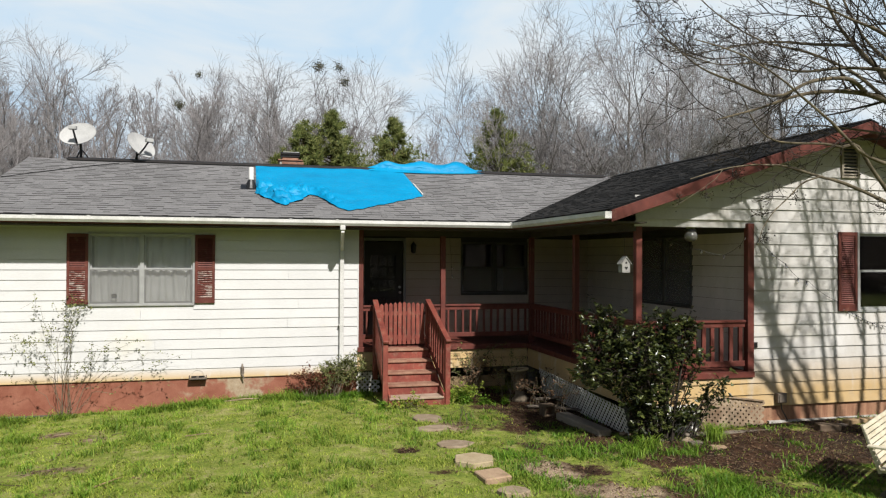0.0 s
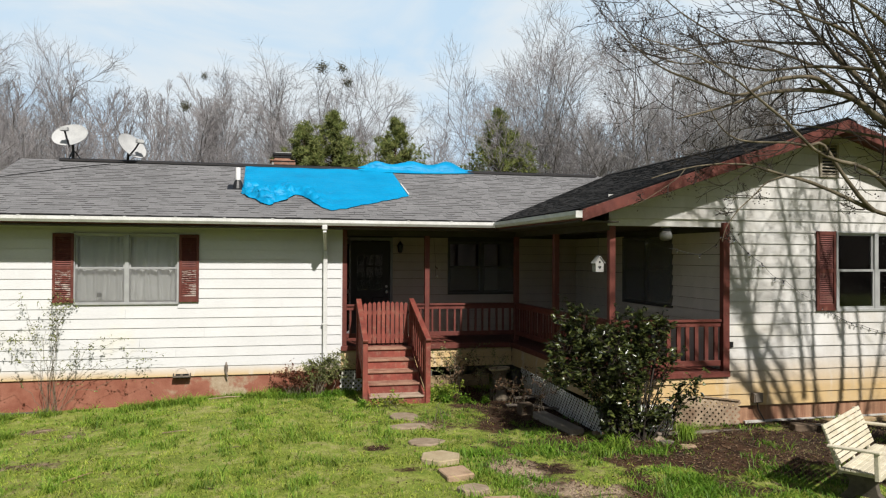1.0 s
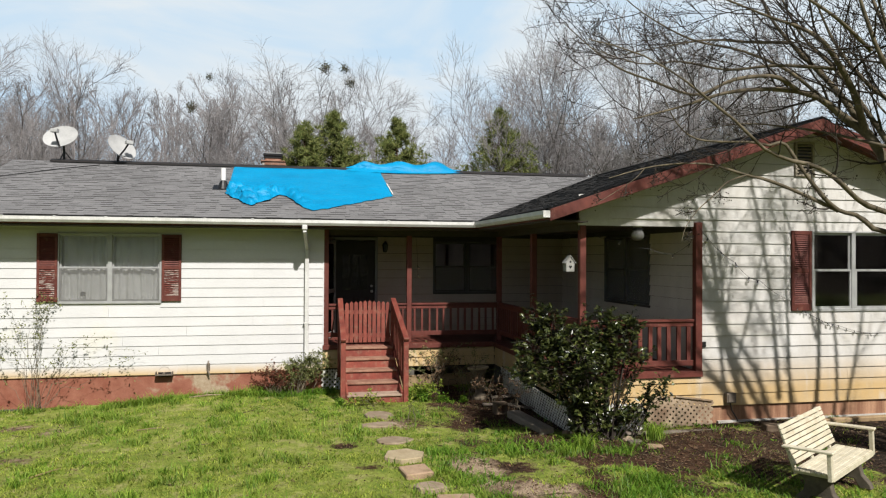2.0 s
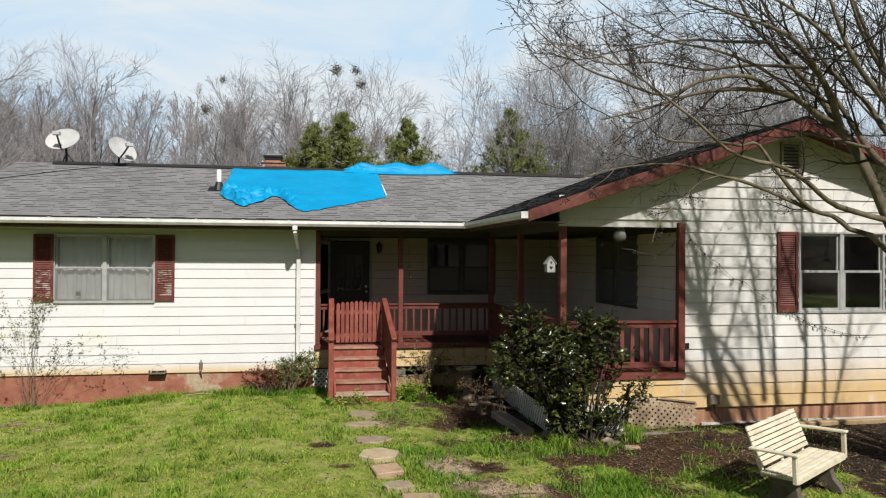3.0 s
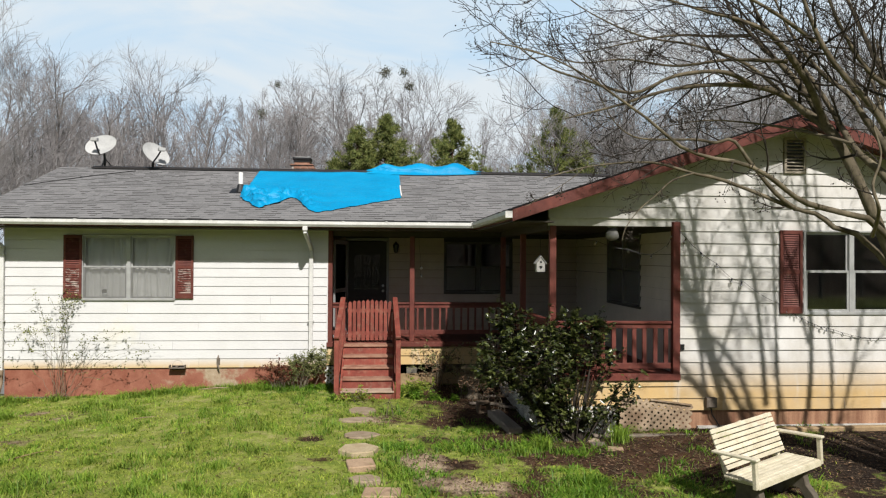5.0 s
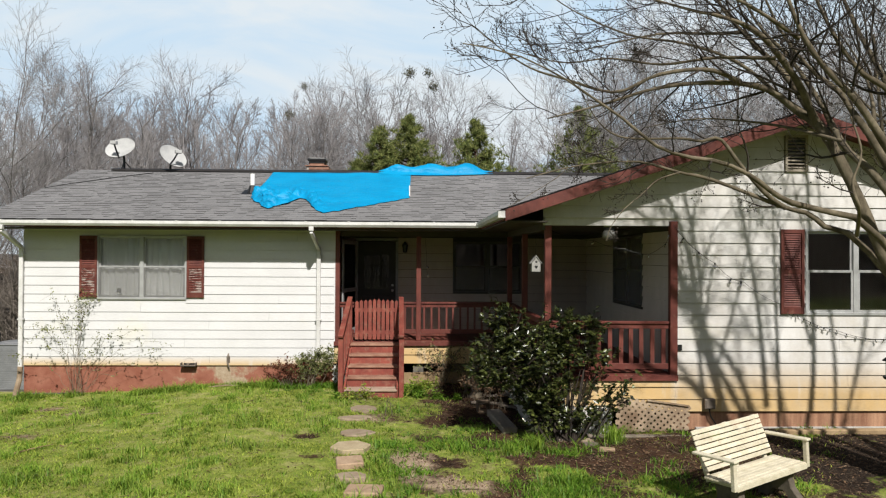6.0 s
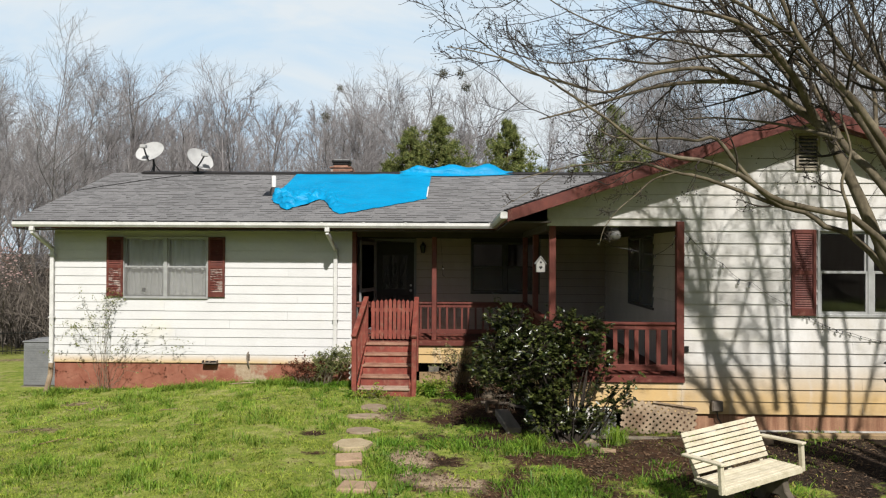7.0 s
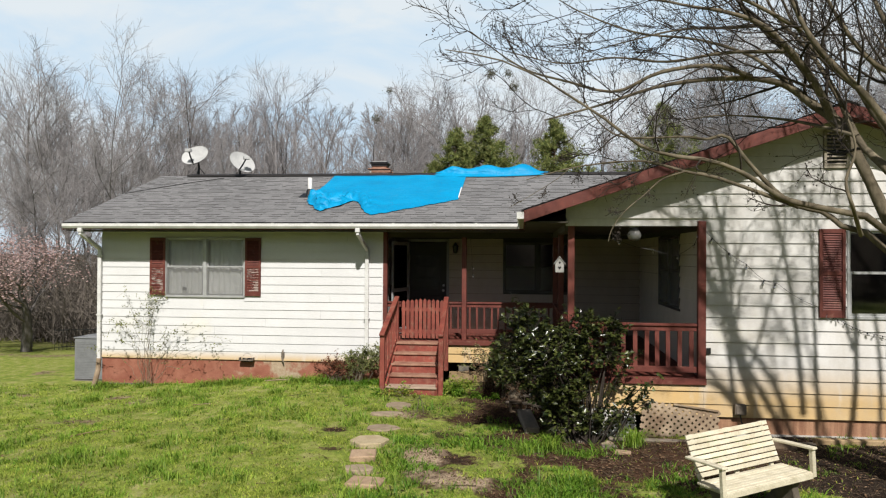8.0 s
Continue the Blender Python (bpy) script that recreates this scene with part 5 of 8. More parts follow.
solo("hose_hook", Geo().tube([(0, 0, 0.2), (0.0, -0.05, 0.16), (0, -0.05, 0.02), (0.03, -0.06, -0.05)], [0.014, 0.016, 0.02, 0.012], 6).box(-0.03, 0.03, -0.03, 0.0, 0.05, 0.16), TIMBER, "rusty tap fitting on the front wall", "tap", at=pose(-0.31, YL - 0.02, 0.34))
eb = thing("outlet_box", "brown metal outlet box on the wing's foot", "electric box", (7.58, YR - 0.02, 0.305))
eb.scale = (0.85, 0.85, 0.85)
part("box", Geo().box(-0.09, 0.09, -0.1, 0.0, 0.0, 0.17), TIMBER, eb, bevel=0.008)
part("lid", Geo().box(-0.075, 0.075, -0.115, -0.1, 0.015, 0.15), TIMBER, eb, bevel=0.004)
part("conduit", Geo().tube([(0.0, -0.05, 0.01), (0.02, -0.05, -0.12), (0.09, -0.04, -0.22), (0.16, -0.03, -0.33)], [0.011] * 4, 6), BLACK, eb)
solo("door_bell_plate", Geo().box(-0.03, 0.03, -0.012, 0, -0.04, 0.04), BLACK, "small dark plate on the wing's corner", "plate", at=pose(7.16, YR - 0.03, 1.18))

ac = thing("air_conditioner", "grey outdoor air-conditioning unit on a slab beside the house", "air conditioner", (-4.83, 13.95, -0.34))
part("slab", Geo().box(-0.48, 0.48, -0.48, 0.48, -0.1, 0.07), CONCRETE, ac, bevel=0.015)
acb = part("casing", Geo().box(-0.37, 0.37, -0.37, 0.37, 0.07, 0.97), AC_GREY, ac, bevel=0.02)
for i in range(22):
    part("fin", Geo().box(-0.33, 0.33, -0.376, -0.37, 0.13 + i * 0.036, 0.142 + i * 0.036), AC_GREY, acb)
part("top_cap", Geo().box(-0.385, 0.385, -0.385, 0.385, 0.97, 1.0).lathe([(0.3, 1.0), (0.3, 1.02), (0.24, 1.03), (0, 1.035)], 20), AC_GREY, ac, bevel=0.008)

# ---- things in the yard ----
def bench():
    """A two-seat slatted bench on two shaped concrete ends, sunk a little at one side."""
    ob = thing("garden_bench", "weathered cream slatted garden bench on concrete ends", "bench")
    ob.matrix_world = pose(6.90, 5.94, -0.086, -1.2, -3.16, 30.5) @ Matrix.Diagonal((0.98, 0.98, 0.98, 1))
    r = random.Random(21)
    for s in (-1, 1):
        x = s * 0.42 - 0.045
        ring = [(-0.24, 0.0), (-0.12, 0.0), (-0.06, 0.1), (0.08, 0.1), (0.14, 0.0), (0.27, 0.0), (0.25, 0.06), (0.16, 0.15), (0.14, 0.25), (0.2, 0.335), (-0.16, 0.335), (-0.12, 0.25), (-0.14, 0.15), (-0.22, 0.06)]
        part("leg", Geo().prism([(x, y, z) for y, z in ring], (0.09, 0, 0)), BENCH_END, ob, "shaped concrete end", bevel=0.008)
        part("seat_bearer", Geo().box(s * 0.5 - 0.02, s * 0.5 + 0.02, -0.17, 0.2, 0.335, 0.378), BENCH, ob)
        part("back_upright", Geo().bar((s * 0.49, 0.215, 0.32), (s * 0.49, 0.374, 0.83), 0.045, 0.03, (0, 1, 0)), BENCH, ob)
        part("arm_post", Geo().box(s * 0.613 - 0.024, s * 0.613 + 0.024, -0.205, -0.16, 0.34, 0.625), BENCH, ob, bevel=0.004)
        part("armrest", Geo().bar((s * 0.613, -0.225, 0.638), (s * 0.6, 0.30, 0.632), 0.07, 0.026), BENCH, ob, "grey weathered armrest", bevel=0.006)
    part("back_upright", Geo().bar((0, 0.22, 0.32), (0, 0.378, 0.83), 0.06, 0.016, (0, 1, 0)), BENCH, ob)
    for i in range(7):
        y = -0.19 + i * 0.056
        part("seat_slat", Geo().box(-0.588, 0.588, y, y + 0.05, 0.378, 0.398 + 0.004 * r.random()), BENCH, ob, bevel=0.004)
    part("front_apron", Geo().box(-0.588, 0.588, -0.205, -0.19, 0.33, 0.39), BENCH, ob, bevel=0.003)
    for i in range(8):
        z = 0.452 + i * 0.0515
        y = 0.2 + (z - 0.43) * 0.384
        part("back_slat", Geo().bar((-0.568, y, z), (0.568, y, z), 0.018, 0.0445, (0, 0.384, 1)), BENCH, ob, bevel=0.003)
    return ob
bench()


bf = thing("bird_feeder", "white tube bird feeder with a dark roof hanging from the tree", "bird feeder", (8.51, 6.3, 1.165))
part("tube", Geo().lathe([(0.0, 0.03), (0.034, 0.03), (0.034, 0.21), (0.0, 0.21)], 14), WHITE, bf, smooth=False)
part("roof", Geo().lathe([(0.066, 0.2), (0.068, 0.208), (0.03, 0.24), (0.008, 0.258), (0, 0.258)], 16), BLACK, bf, "dark dished roof", smooth=True)
part("tray", Geo().lathe([(0, 0.0), (0.05, 0.002), (0.064, 0.03), (0.06, 0.034), (0.03, 0.032)], 16), BLACK, bf, "dark seed tray", smooth=True)
part("perch", Geo().tube([(-0.085, 0, 0.045), (0.085, 0, 0.045)], [0.004, 0.004], 6), BLACK, bf)
part("wire", Geo().tube([(0, 0, 0.25), (0.003, -0.03, 0.7), (0.0, -0.07, 1.16)], [0.0025] * 3, 5), BLACK, bf)


def slab_stone(at, poly, h, material, name, label, rz=0.0, tilt=(0, 0)):
    x, y = at
    me = Geo().slab(poly, -0.05, h).mesh(name, material, 0.012)
    ob = new(name, me)
    ob.matrix_world = pose(x, y, float(land(x, y)) + 0.004, tilt[0], tilt[1], rz)
    return tagged(ob, label, "stepping stone", "stepping stones")


def ragged(n, rx, ry, seed, amount=0.18):
    r = random.Random(seed)
    return [((rx * (1 + r.uniform(-amount, amount))) * math.cos(math.tau * i / n), (ry * (1 + r.uniform(-amount, amount))) * math.sin(math.tau * i / n)) for i in range(n)]


hexa = [(0.27 * math.cos(math.tau * i / 6), 0.27 * math.sin(math.tau * i / 6)) for i in range(6)]
sq = [(-0.16, -0.16), (0.17, -0.17), (0.165, 0.16), (-0.16, 0.17)]
slab_stone((2.52, 8.12), hexa, 0.065, SANDST, "stepping_stone", "pale sand-coloured hexagonal stepping stone", 14)
slab_stone((2.56, 7.51), sq, 0.06, TERRA, "stepping_stone", "terracotta square paving stone, slightly tipped", 8, (2, -2))
slab_stone((2.62, 6.98), ragged(7, 0.21, 0.18, 3), 0.05, STONE, "stepping_stone", "rough brown stepping stone", 20, (-2, 3))
slab_stone((2.81, 6.46), [(-0.2, -0.15), (0.2, -0.16), (0.21, 0.15), (-0.19, 0.16)], 0.05, TERRA, "stepping_stone", "terracotta oblong paving stone", -4)
slab_stone((2.52, 10.58), ragged(9, 0.23, 0.26, 4, 0.2), 0.022, STONE, "stepping_stone", "worn stone sunk in the turf")
slab_stone((2.44, 9.88), ragged(9, 0.25, 0.16, 5, 0.2), 0.022, STONE, "stepping_stone", "worn stone sunk in the turf")
slab_stone((2.52, 9.04), ragged(9, 0.26, 0.19, 6, 0.2), 0.024, STONE, "stepping_stone", "worn stone sunk in the turf")


def lattice(w, h, pitch, strip, material, name, label, m, cut=None):
    """Crossed diagonal strips cut to w by h, in a thin panel; each strip a piece of its own."""
    ob = thing(name, label, "lattice")
    ob.matrix_world = m
    d = pitch * math.sqrt(2)
    for k, s in ((0, 1), (1, -1)):
        c = -h if s == 1 else 0
        while c < (w if s == 1 else w + h):
            a0, a1 = (max(0, -c), min(h, w - c)) if s == 1 else (max(0, c - w), min(h, c))
            if a1 - a0 > 0.03:
                p = (c + s * a0, k * 0.0034, a0)
                q = (c + s * a1, k * 0.0034, a1)
                part("strip", Geo().bar(p, q, strip, 0.003, (0, 1, 0)), material, ob)
            c += d
    return ob


L1 = Vector((4.98, 12.0, 0.0))
L2 = Vector((5.06, 8.9, 0.0))
along_ = math.degrees(math.atan2(L2.y - L1.y, L2.x - L1.x))
lattice((L2 - L1).length, 0.45, 0.068, 0.03, LATTICE, "trellis", "white lattice panel leaning along the porch foot", pose(4.98, 12.0, 0.03, 0, 0, along_) @ pose(0, 0, 0, 12, 2.6, 0))
lattice(1.06, 0.52, 0.068, 0.041, OLDLAT, "trellis", "dirty sagging lattice panel at the foot of the wing", pose(6.2, 8.9, -0.04, -6, 8.0, 1))
lattice(0.85, 0.38, 0.068, 0.036, LATTICE, "trellis", "white lattice panel under the porch edge behind the bush", pose(5.3, 8.88, -0.03, -4, 0, 0))
lattice(0.42, 0.36, 0.068, 0.034, LATTICE, "trellis", "scrap of white lattice beside the steps", pose(1.72, 12.98, -0.03, -5, 0, 0))
solo("rim_plank", Geo().box(0, 1.5, -0.02, 0.02, 0, 0.22), PLANKS, "raw plank closing the gap under the porch", "plank", bevel=0.004, at=pose(3.12, 13.07, -0.05, 0, -1.0, 0))
solo("batten", Geo().box(0, 0.62, -0.012, 0.012, 0, 0.022), OLDLAT, "warped cap strip on the lattice", "strip", at=pose(6.68, 8.945, 0.415, 0, 8.0, 1))

bu = thing("garden_urn", "weathered stone urn planter with a flared pale rim", "planter", (4.46, 11.74, float(land(4.46, 11.74)) - 0.02))
part("bowl", Geo().lathe([(0.0, 0.2), (0.09, 0.2), (0.115, 0.27), (0.105, 0.36), (0.12, 0.46), (0.15, 0.53), (0.17, 0.555), (0.12, 0.55), (0.1, 0.5), (0, 0.49)], 22), URN, bu, smooth=True)
part("rim", Geo().lathe([(0.15, 0.545), (0.185, 0.55), (0.19, 0.58), (0.165, 0.59), (0.15, 0.57)], 22), SANDST, bu, "pale chipped rim", smooth=True)
part("foot", Geo().lathe([(0, 0.0), (0.15, 0.0), (0.155, 0.06), (0.12, 0.09), (0.085, 0.14), (0.09, 0.205), (0, 0.205)], 22), URN, bu, smooth=True)
bu.matrix_world = bu.matrix_world @ pose(0, 0, 0, -3, -4, 0)
solo("timber_sleeper", Geo().box(-0.11, 0.11, -0.64, 0.64, 0, 0.12), PALE_TIMBER, "heavy pale grey timber sleeper lying on the soil", "timber", bevel=0.015, at=pose(4.66, 9.62, float(land(4.66, 9.62)) - 0.02, 0, 0, 5))
blk = thing("concrete_block", "brown stained half block, its hollow facing out", "block", (4.46, 10.5, float(land(4.46, 10.5)) - 0.01), 6)
part("shell", Geo().box(-0.1, 0.1, -0.09, 0.09, 0, 0.035).box(-0.1, 0.1, -0.09, 0.09, 0.16, 0.195).box(-0.1, -0.065, -0.09, 0.09, 0.035, 0.16).box(0.065, 0.1, -0.09, 0.09, 0.035, 0.16), BROWN_BLOCK, blk, bevel=0.006)
for i, (x, y, rz, L) in enumerate(((4.6, 10.98, 3, 0.62), (4.95, 10.55, -52, 0.6), (4.78, 11.3, 38, 0.45), (4.85, 11.15, -8, 0.7))):
    solo("loose_board", Geo().box(-L / 2, L / 2, -0.045, 0.045, 0, 0.025), TIMBER, "grey weathered board lying by the porch", "board", at=pose(x, y, float(land(x, y)) + 0.02 + 0.03 * i, 2, 3 * (-1) ** i, rz), group="loose boards", bevel=0.003)
for i, (x, y, rz) in enumerate(((5.05, 9.0, 20), (5.35, 8.62, -8), (5.72, 8.3, 5), (5.86, 8.0, -12))):
    solo("loose_brick", Geo().box(-0.1, 0.1, -0.05, 0.05, 0, 0.06), TERRA if i in (0, 3) else TIMBER, "weathered loose brick in the soil", "brick", at=pose(x, y, float(land(x, y)) - 0.025, 3, 2, rz), group="loose bricks", bevel=0.008)
for i, (x, y, rz, L) in enumerate(((9.6, 8.72, 4, 2.3), (6.5, 8.62, -1, 1.5), (8.2, 8.62, 3, 0.55))):
    solo("garden_edging", Geo().box(-L / 2, L / 2, -0.05, 0.05, 0, 0.08 if i == 0 else 0.04), PLANKS if i == 0 else TIMBER, "old timber garden edging half in the soil", "edging", at=pose(x, y, float(land(x, y)) - 0.015, 2, 0.6, rz), group="bed edging", bevel=0.012)
for x0, y0, x1, y1, w, mat in ((-0.6, 12.75, 0.0, 12.7, 0.012, OLDLAT), (-1.05, 10.5, -0.72, 10.46, 0.008, OLDLAT), (-1.95, 8.35, -1.6, 8.75, 0.009, PLANKS)):
    z0, z1 = float(land(x0, y0)) + 0.02, float(land(x1, y1)) + 0.025
    xm, ym = (x0 + x1) / 2 + 0.03, (y0 + y1) / 2 - 0.02
    solo("fallen_stick", Geo().tube([(x0, y0, z0), (xm, ym, float(land(xm, ym)) + 0.03), (x1, y1, z1)], [w, w * 0.9, w * 0.6], 6), mat, "bare dry stick lying in the grass", "stick")
solo("loose_block", Geo().box(-0.17, 0.17, -0.08, 0.08, 0, 0.12), BROWN_BLOCK, "weathered brown block sunk in the soil by the wing", "block", bevel=0.012, at=pose(7.97, 8.44, float(land(7.97, 8.44)) - 0.03, 2, 3, -6))
rk = Geo().lathe([(0, -0.03), (0.13, -0.02), (0.15, 0.02), (0.11, 0.07), (0.04, 0.09), (0, 0.09)], 9)
rk.v = [(x * (1 + 0.25 * noise.noise((x * 9, y * 9, z * 9 + 2))), y * 0.7 * (1 + 0.25 * noise.noise((x * 9, y * 9, z * 9 + 5))), z * (1 + 0.5 * noise.noise((x * 12, y * 12, 3)))) for x, y, z in rk.v]
solo("pale_rock", rk, STONE, "pale rough rock at the foot of the bush", "rock", at=pose(5.72, 8.5, float(land(5.72, 8.5)) - 0.02, 0, 0, 20) @ Matrix.Diagonal((0.75, 0.75, 0.6, 1)))
fence = thing("iron_fence", "short dark iron fence panel far across the lawn", "fence", (-10.2, 20.4, float(land(-10.2, 20.4))), 25)
for z in (0.08, 0.62):
    part("rail", Geo().box(0, 1.3, -0.015, 0.015, z, z + 0.03), BLACK, fence)
for i in range(12):
    part("picket", Geo().box(i * 0.116, i * 0.116 + 0.016, -0.008, 0.008, 0, 0.7), BLACK, fence)


# ---- plants: tools ----
class Lines:
    """Many tapered tubes, joined into one mesh of quads."""

    def __init__(self):
        self.kinds = {}

    def add(self, pts, radii, sides):
        pts = np.asarray(pts, float)
        self.kinds.setdefault((len(pts), sides), []).append((pts, np.asarray(radii, float)))

    def arrays(self):
        vs, fs, o = [], [], 0
        for (n, s), items in self.kinds.items():
            P = np.stack([p for p, _ in items])
            R = np.stack([r for _, r in items])
            D = np.empty_like(P)
            D[:, 1:-1] = P[:, 2:] - P[:, :-2]
            D[:, 0], D[:, -1] = P[:, 1] - P[:, 0], P[:, -1] - P[:, -2]
            D /= np.linalg.norm(D, axis=2, keepdims=True) + 1e-9
            ref = np.where(np.abs(D[:, :1, 2:3]) > 0.9, np.array([1.0, 0, 0]), np.array([0, 0, 1.0]))
            A = np.cross(D, np.broadcast_to(ref, D.shape))
            A /= np.linalg.norm(A, axis=2, keepdims=True) + 1e-9
            B = np.cross(D, A)
            ang = np.arange(s) * math.tau / s
            V = P[:, :, None] + R[:, :, None, None] * (A[:, :, None] * np.cos(ang)[:, None] + B[:, :, None] * np.sin(ang)[:, None])
            m = len(items)
            base = (np.arange(m) * n * s)[:, None, None] + (np.arange(n - 1) * s)[None, :, None]
            j = np.arange(s)[None, None]
            k = (j + 1) % s
            F = np.stack([base + j, base + k, base + s + k, base + s + j], -1).reshape(-1, 4)
            vs.append(V.reshape(-1, 3))
            fs.append(F + o)
            o += m * n * s
        return np.concatenate(vs), np.concatenate(fs)

    def mesh(self, name, material, smooth=True):
        v, f = self.arrays()
        return raw_mesh(name, v, f, material, smooth)


def unit(v):
    return v / (np.linalg.norm(v) + 1e-9)


def sprout(r, start, way, length, radius, level, spec, out, tips=None, floor=()):
    """One limb and, from it, the limbs of the next level. spec rows: points, wobble, rise, children, child length, spread, sides."""
    n, wob, rise, kids, ratio, spread, sides = spec[level][:7]
    pts, p, d = [np.array(start, float)], np.array(start, float), unit(np.array(way, float))
    for i in range(1, n):
        d = unit(d + r.normal(0, wob, 3) + np.array([0, 0, rise]))
        p = p + d * length / (n - 1)
        pts.append(p)
    pts = np.array(pts)
    last = level == len(spec) - 1
    rad = radius * (1 - np.linspace(0, 1, n) * (0.6 if last else 0.78))
    if level < len(floor):
        rad = np.maximum(rad, floor[level] * np.linspace(1, 0.65, n))
    out[min(level, len(out) - 1)].add(pts, rad, sides)
    if tips is not None and last:
        tips.append(pts[-1])
    if last:
        return
    lo = spec[level][7] if len(spec[level]) > 7 else 0.25
    top, fall = spec[level][8:10] if len(spec[level]) > 9 else (1.15, 0.65)
    for c in range(kids):
        u = lo + (1 - lo) * (c + r.random()) / kids
        i = min(n - 2, int(u * (n - 1)))
        q = pts[i] + (pts[i + 1] - pts[i]) * (u * (n - 1) - i)
        t = unit(pts[i + 1] - pts[i])
        s = r.normal(0, 1, 3)
        s = unit(s - t * s.dot(t))
        a = spread * (0.7 + 0.6 * r.random())
        sprout(r, q, t * math.cos(a) + s * math.sin(a), length * ratio * (top - fall * u) * (0.75 + 0.5 * r.random()), radius * (1 - 0.75 * u) * 0.55, level + 1, spec, out, tips, floor)


def bare_tree(seed, vase):
    """A leafless tree one unit high: either several leaders fanning up from a low fork, or one straight trunk."""
    r = np.random.default_rng(seed)
    a, b = Lines(), Lines()
    tail = [(5, 0.10, 0.07, 7, 0.52, 0.62, 3, 0.2, 1.1, 0.4), (4, 0.11, 0.06, 5, 0.66, 0.6, 3, 0.15, 1.1, 0.35), (2, 0.12, 0.04, 2, 0.8, 0.55, 3, 0.25, 1.1, 0.3), (2, 0.1, 0.02, 0, 0, 0, 3)]
    if vase:
        spec = [(3, 0.03, 0.03, 5, 5.6, 0.5, 7, 0.35, 1.0, 0.12), (9, 0.07, 0.05, 10, 0.36, 0.6, 4, 0.25, 1.0, 0.34)] + tail
        sprout(r, (0, 0, -0.3), (0, 0, 1), 1.6, 0.16, 0, spec, [a, a, a, b, b, b], None, (0.1, 0.02, 0.0125, 0.008, 0.006, 0.0046))
    else:
        spec = [(9, 0.04, 0.03, 15, 0.38, 0.64, 7, 0.32, 1.1, 0.45), (6, 0.09, 0.08, 9, 0.44, 0.6, 4, 0.2, 1.1, 0.5)] + tail[1:]
        sprout(r, (0, 0, -0.3), (0, 0, 1), 11.0, 0.15, 0, spec, [a, a, b, b, b], None, (0.03, 0.016, 0.009, 0.006, 0.0046))
    (va, fa), (vb, fb) = a.arrays(), b.arrays()
    k = 1.0 / max(va[:, 2].max(), vb[:, 2].max())
    return raw_mesh("trunk", va * k, fa, BARK_FAR, True), raw_mesh("crown", vb * k, fb, TWIG_FAR, True)


def leaves_mesh(name, centre, normal, way, length, width, material, fold=0.12):
    """Pointed leaves, folded along the middle: one island each."""
    n = len(centre)
    way = way - normal * np.sum(way * normal, 1, keepdims=True)
    way /= np.linalg.norm(way, axis=1, keepdims=True) + 1e-9
    side = np.cross(normal, way)
    L, W = length[:, None], width[:, None]
    v = np.stack([centre - way * L / 2, centre - way * L * 0.08 - side * W / 2 + normal * W * fold, centre + way * L * 0.0, centre - way * L * 0.08 + side * W / 2 + normal * W * fold, centre + way * L / 2], 1)
    o = (np.arange(n) * 5)[:, None]
    f = np.concatenate([o + np.array([a]) for a in ([0, 2, 1], [0, 3, 2], [1, 2, 4], [2, 3, 4])], 1).reshape(-1, 3)
    return raw_mesh(name, v.reshape(-1, 3), f, material)


# ---- the wood behind the house ----
KINDS = [bare_tree(20 + i, i < 3) for i in range(5)]
# x, y, height of the tip, kind
EDGE = [(-5.3, 41, 13.0, 0), (3.3, 36, 12.9, 1), (0.4, 36.7, 12.8, 2), (-9.4, 42, 12.6, 3), (-12.6, 34, 12.7, 4),
        (-15.2, 37, 13.2, 1), (-13.4, 42, 13.2, 3), (-14.1, 48, 15.2, 2), (-7.7, 43, 12.4, 4), (-3.7, 42, 12.3, 3), (-2.1, 41, 12.7, 1), (1.6, 40, 12.6, 4), (10.6, 62, 15.6, 4), (13.4, 60, 17.1, 2),
        (15.2, 46, 15.7, 3), (13.6, 34, 14.3, 0), (15.2, 37, 15.7, 1), (17.6, 36, 16.1, 0), (19.2, 33, 14.7, 2), (21.8, 33, 15.3, 1), (24.4, 40, 17.1, 3), (20.4, 37, 15.7, 4), (23.2, 38, 15.6, 2), (25.4, 35, 16.1, 1), (28.4, 34, 16.3, 3), (31.5, 33, 16.5, 0), (35.5, 34, 15.5, 2),
        (-10.7, 25.2, 10.9, 0), (-14.2, 27.5, 11.2, 1), (-13.6, 24.2, 8.6, 2), (-18.4, 30, 11.4, 4), (-19.6, 26.5, 9.8, 0), (-22.5, 32, 11.6, 3), (-17.6, 34, 12.4, 2)]
rw = np.random.default_rng(77)
first, standing = {}, []
for x, y, tip, k in EDGE:
    z = float(land(x, y))
    m = pose(x, y, z, 0, 0, float(rw.uniform(0, 360)))
    if k in first:
        ob = copy_thing(first[k], m)
        ob.matrix_basis = m
    else:
        ob = thing("bare_tree", "tall leafless grey-barked tree at the edge of the wood", "tree", (0, 0, 0), group="trees at the wood's edge")
        part("trunk", KINDS[k][0], BARK_FAR, ob)
        part("crown", KINDS[k][1], TWIG_FAR, ob)
        ob.matrix_basis = m
        first[k] = ob
    ob.scale = (tip - z, tip - z, tip - z)
    standing.append(ob)


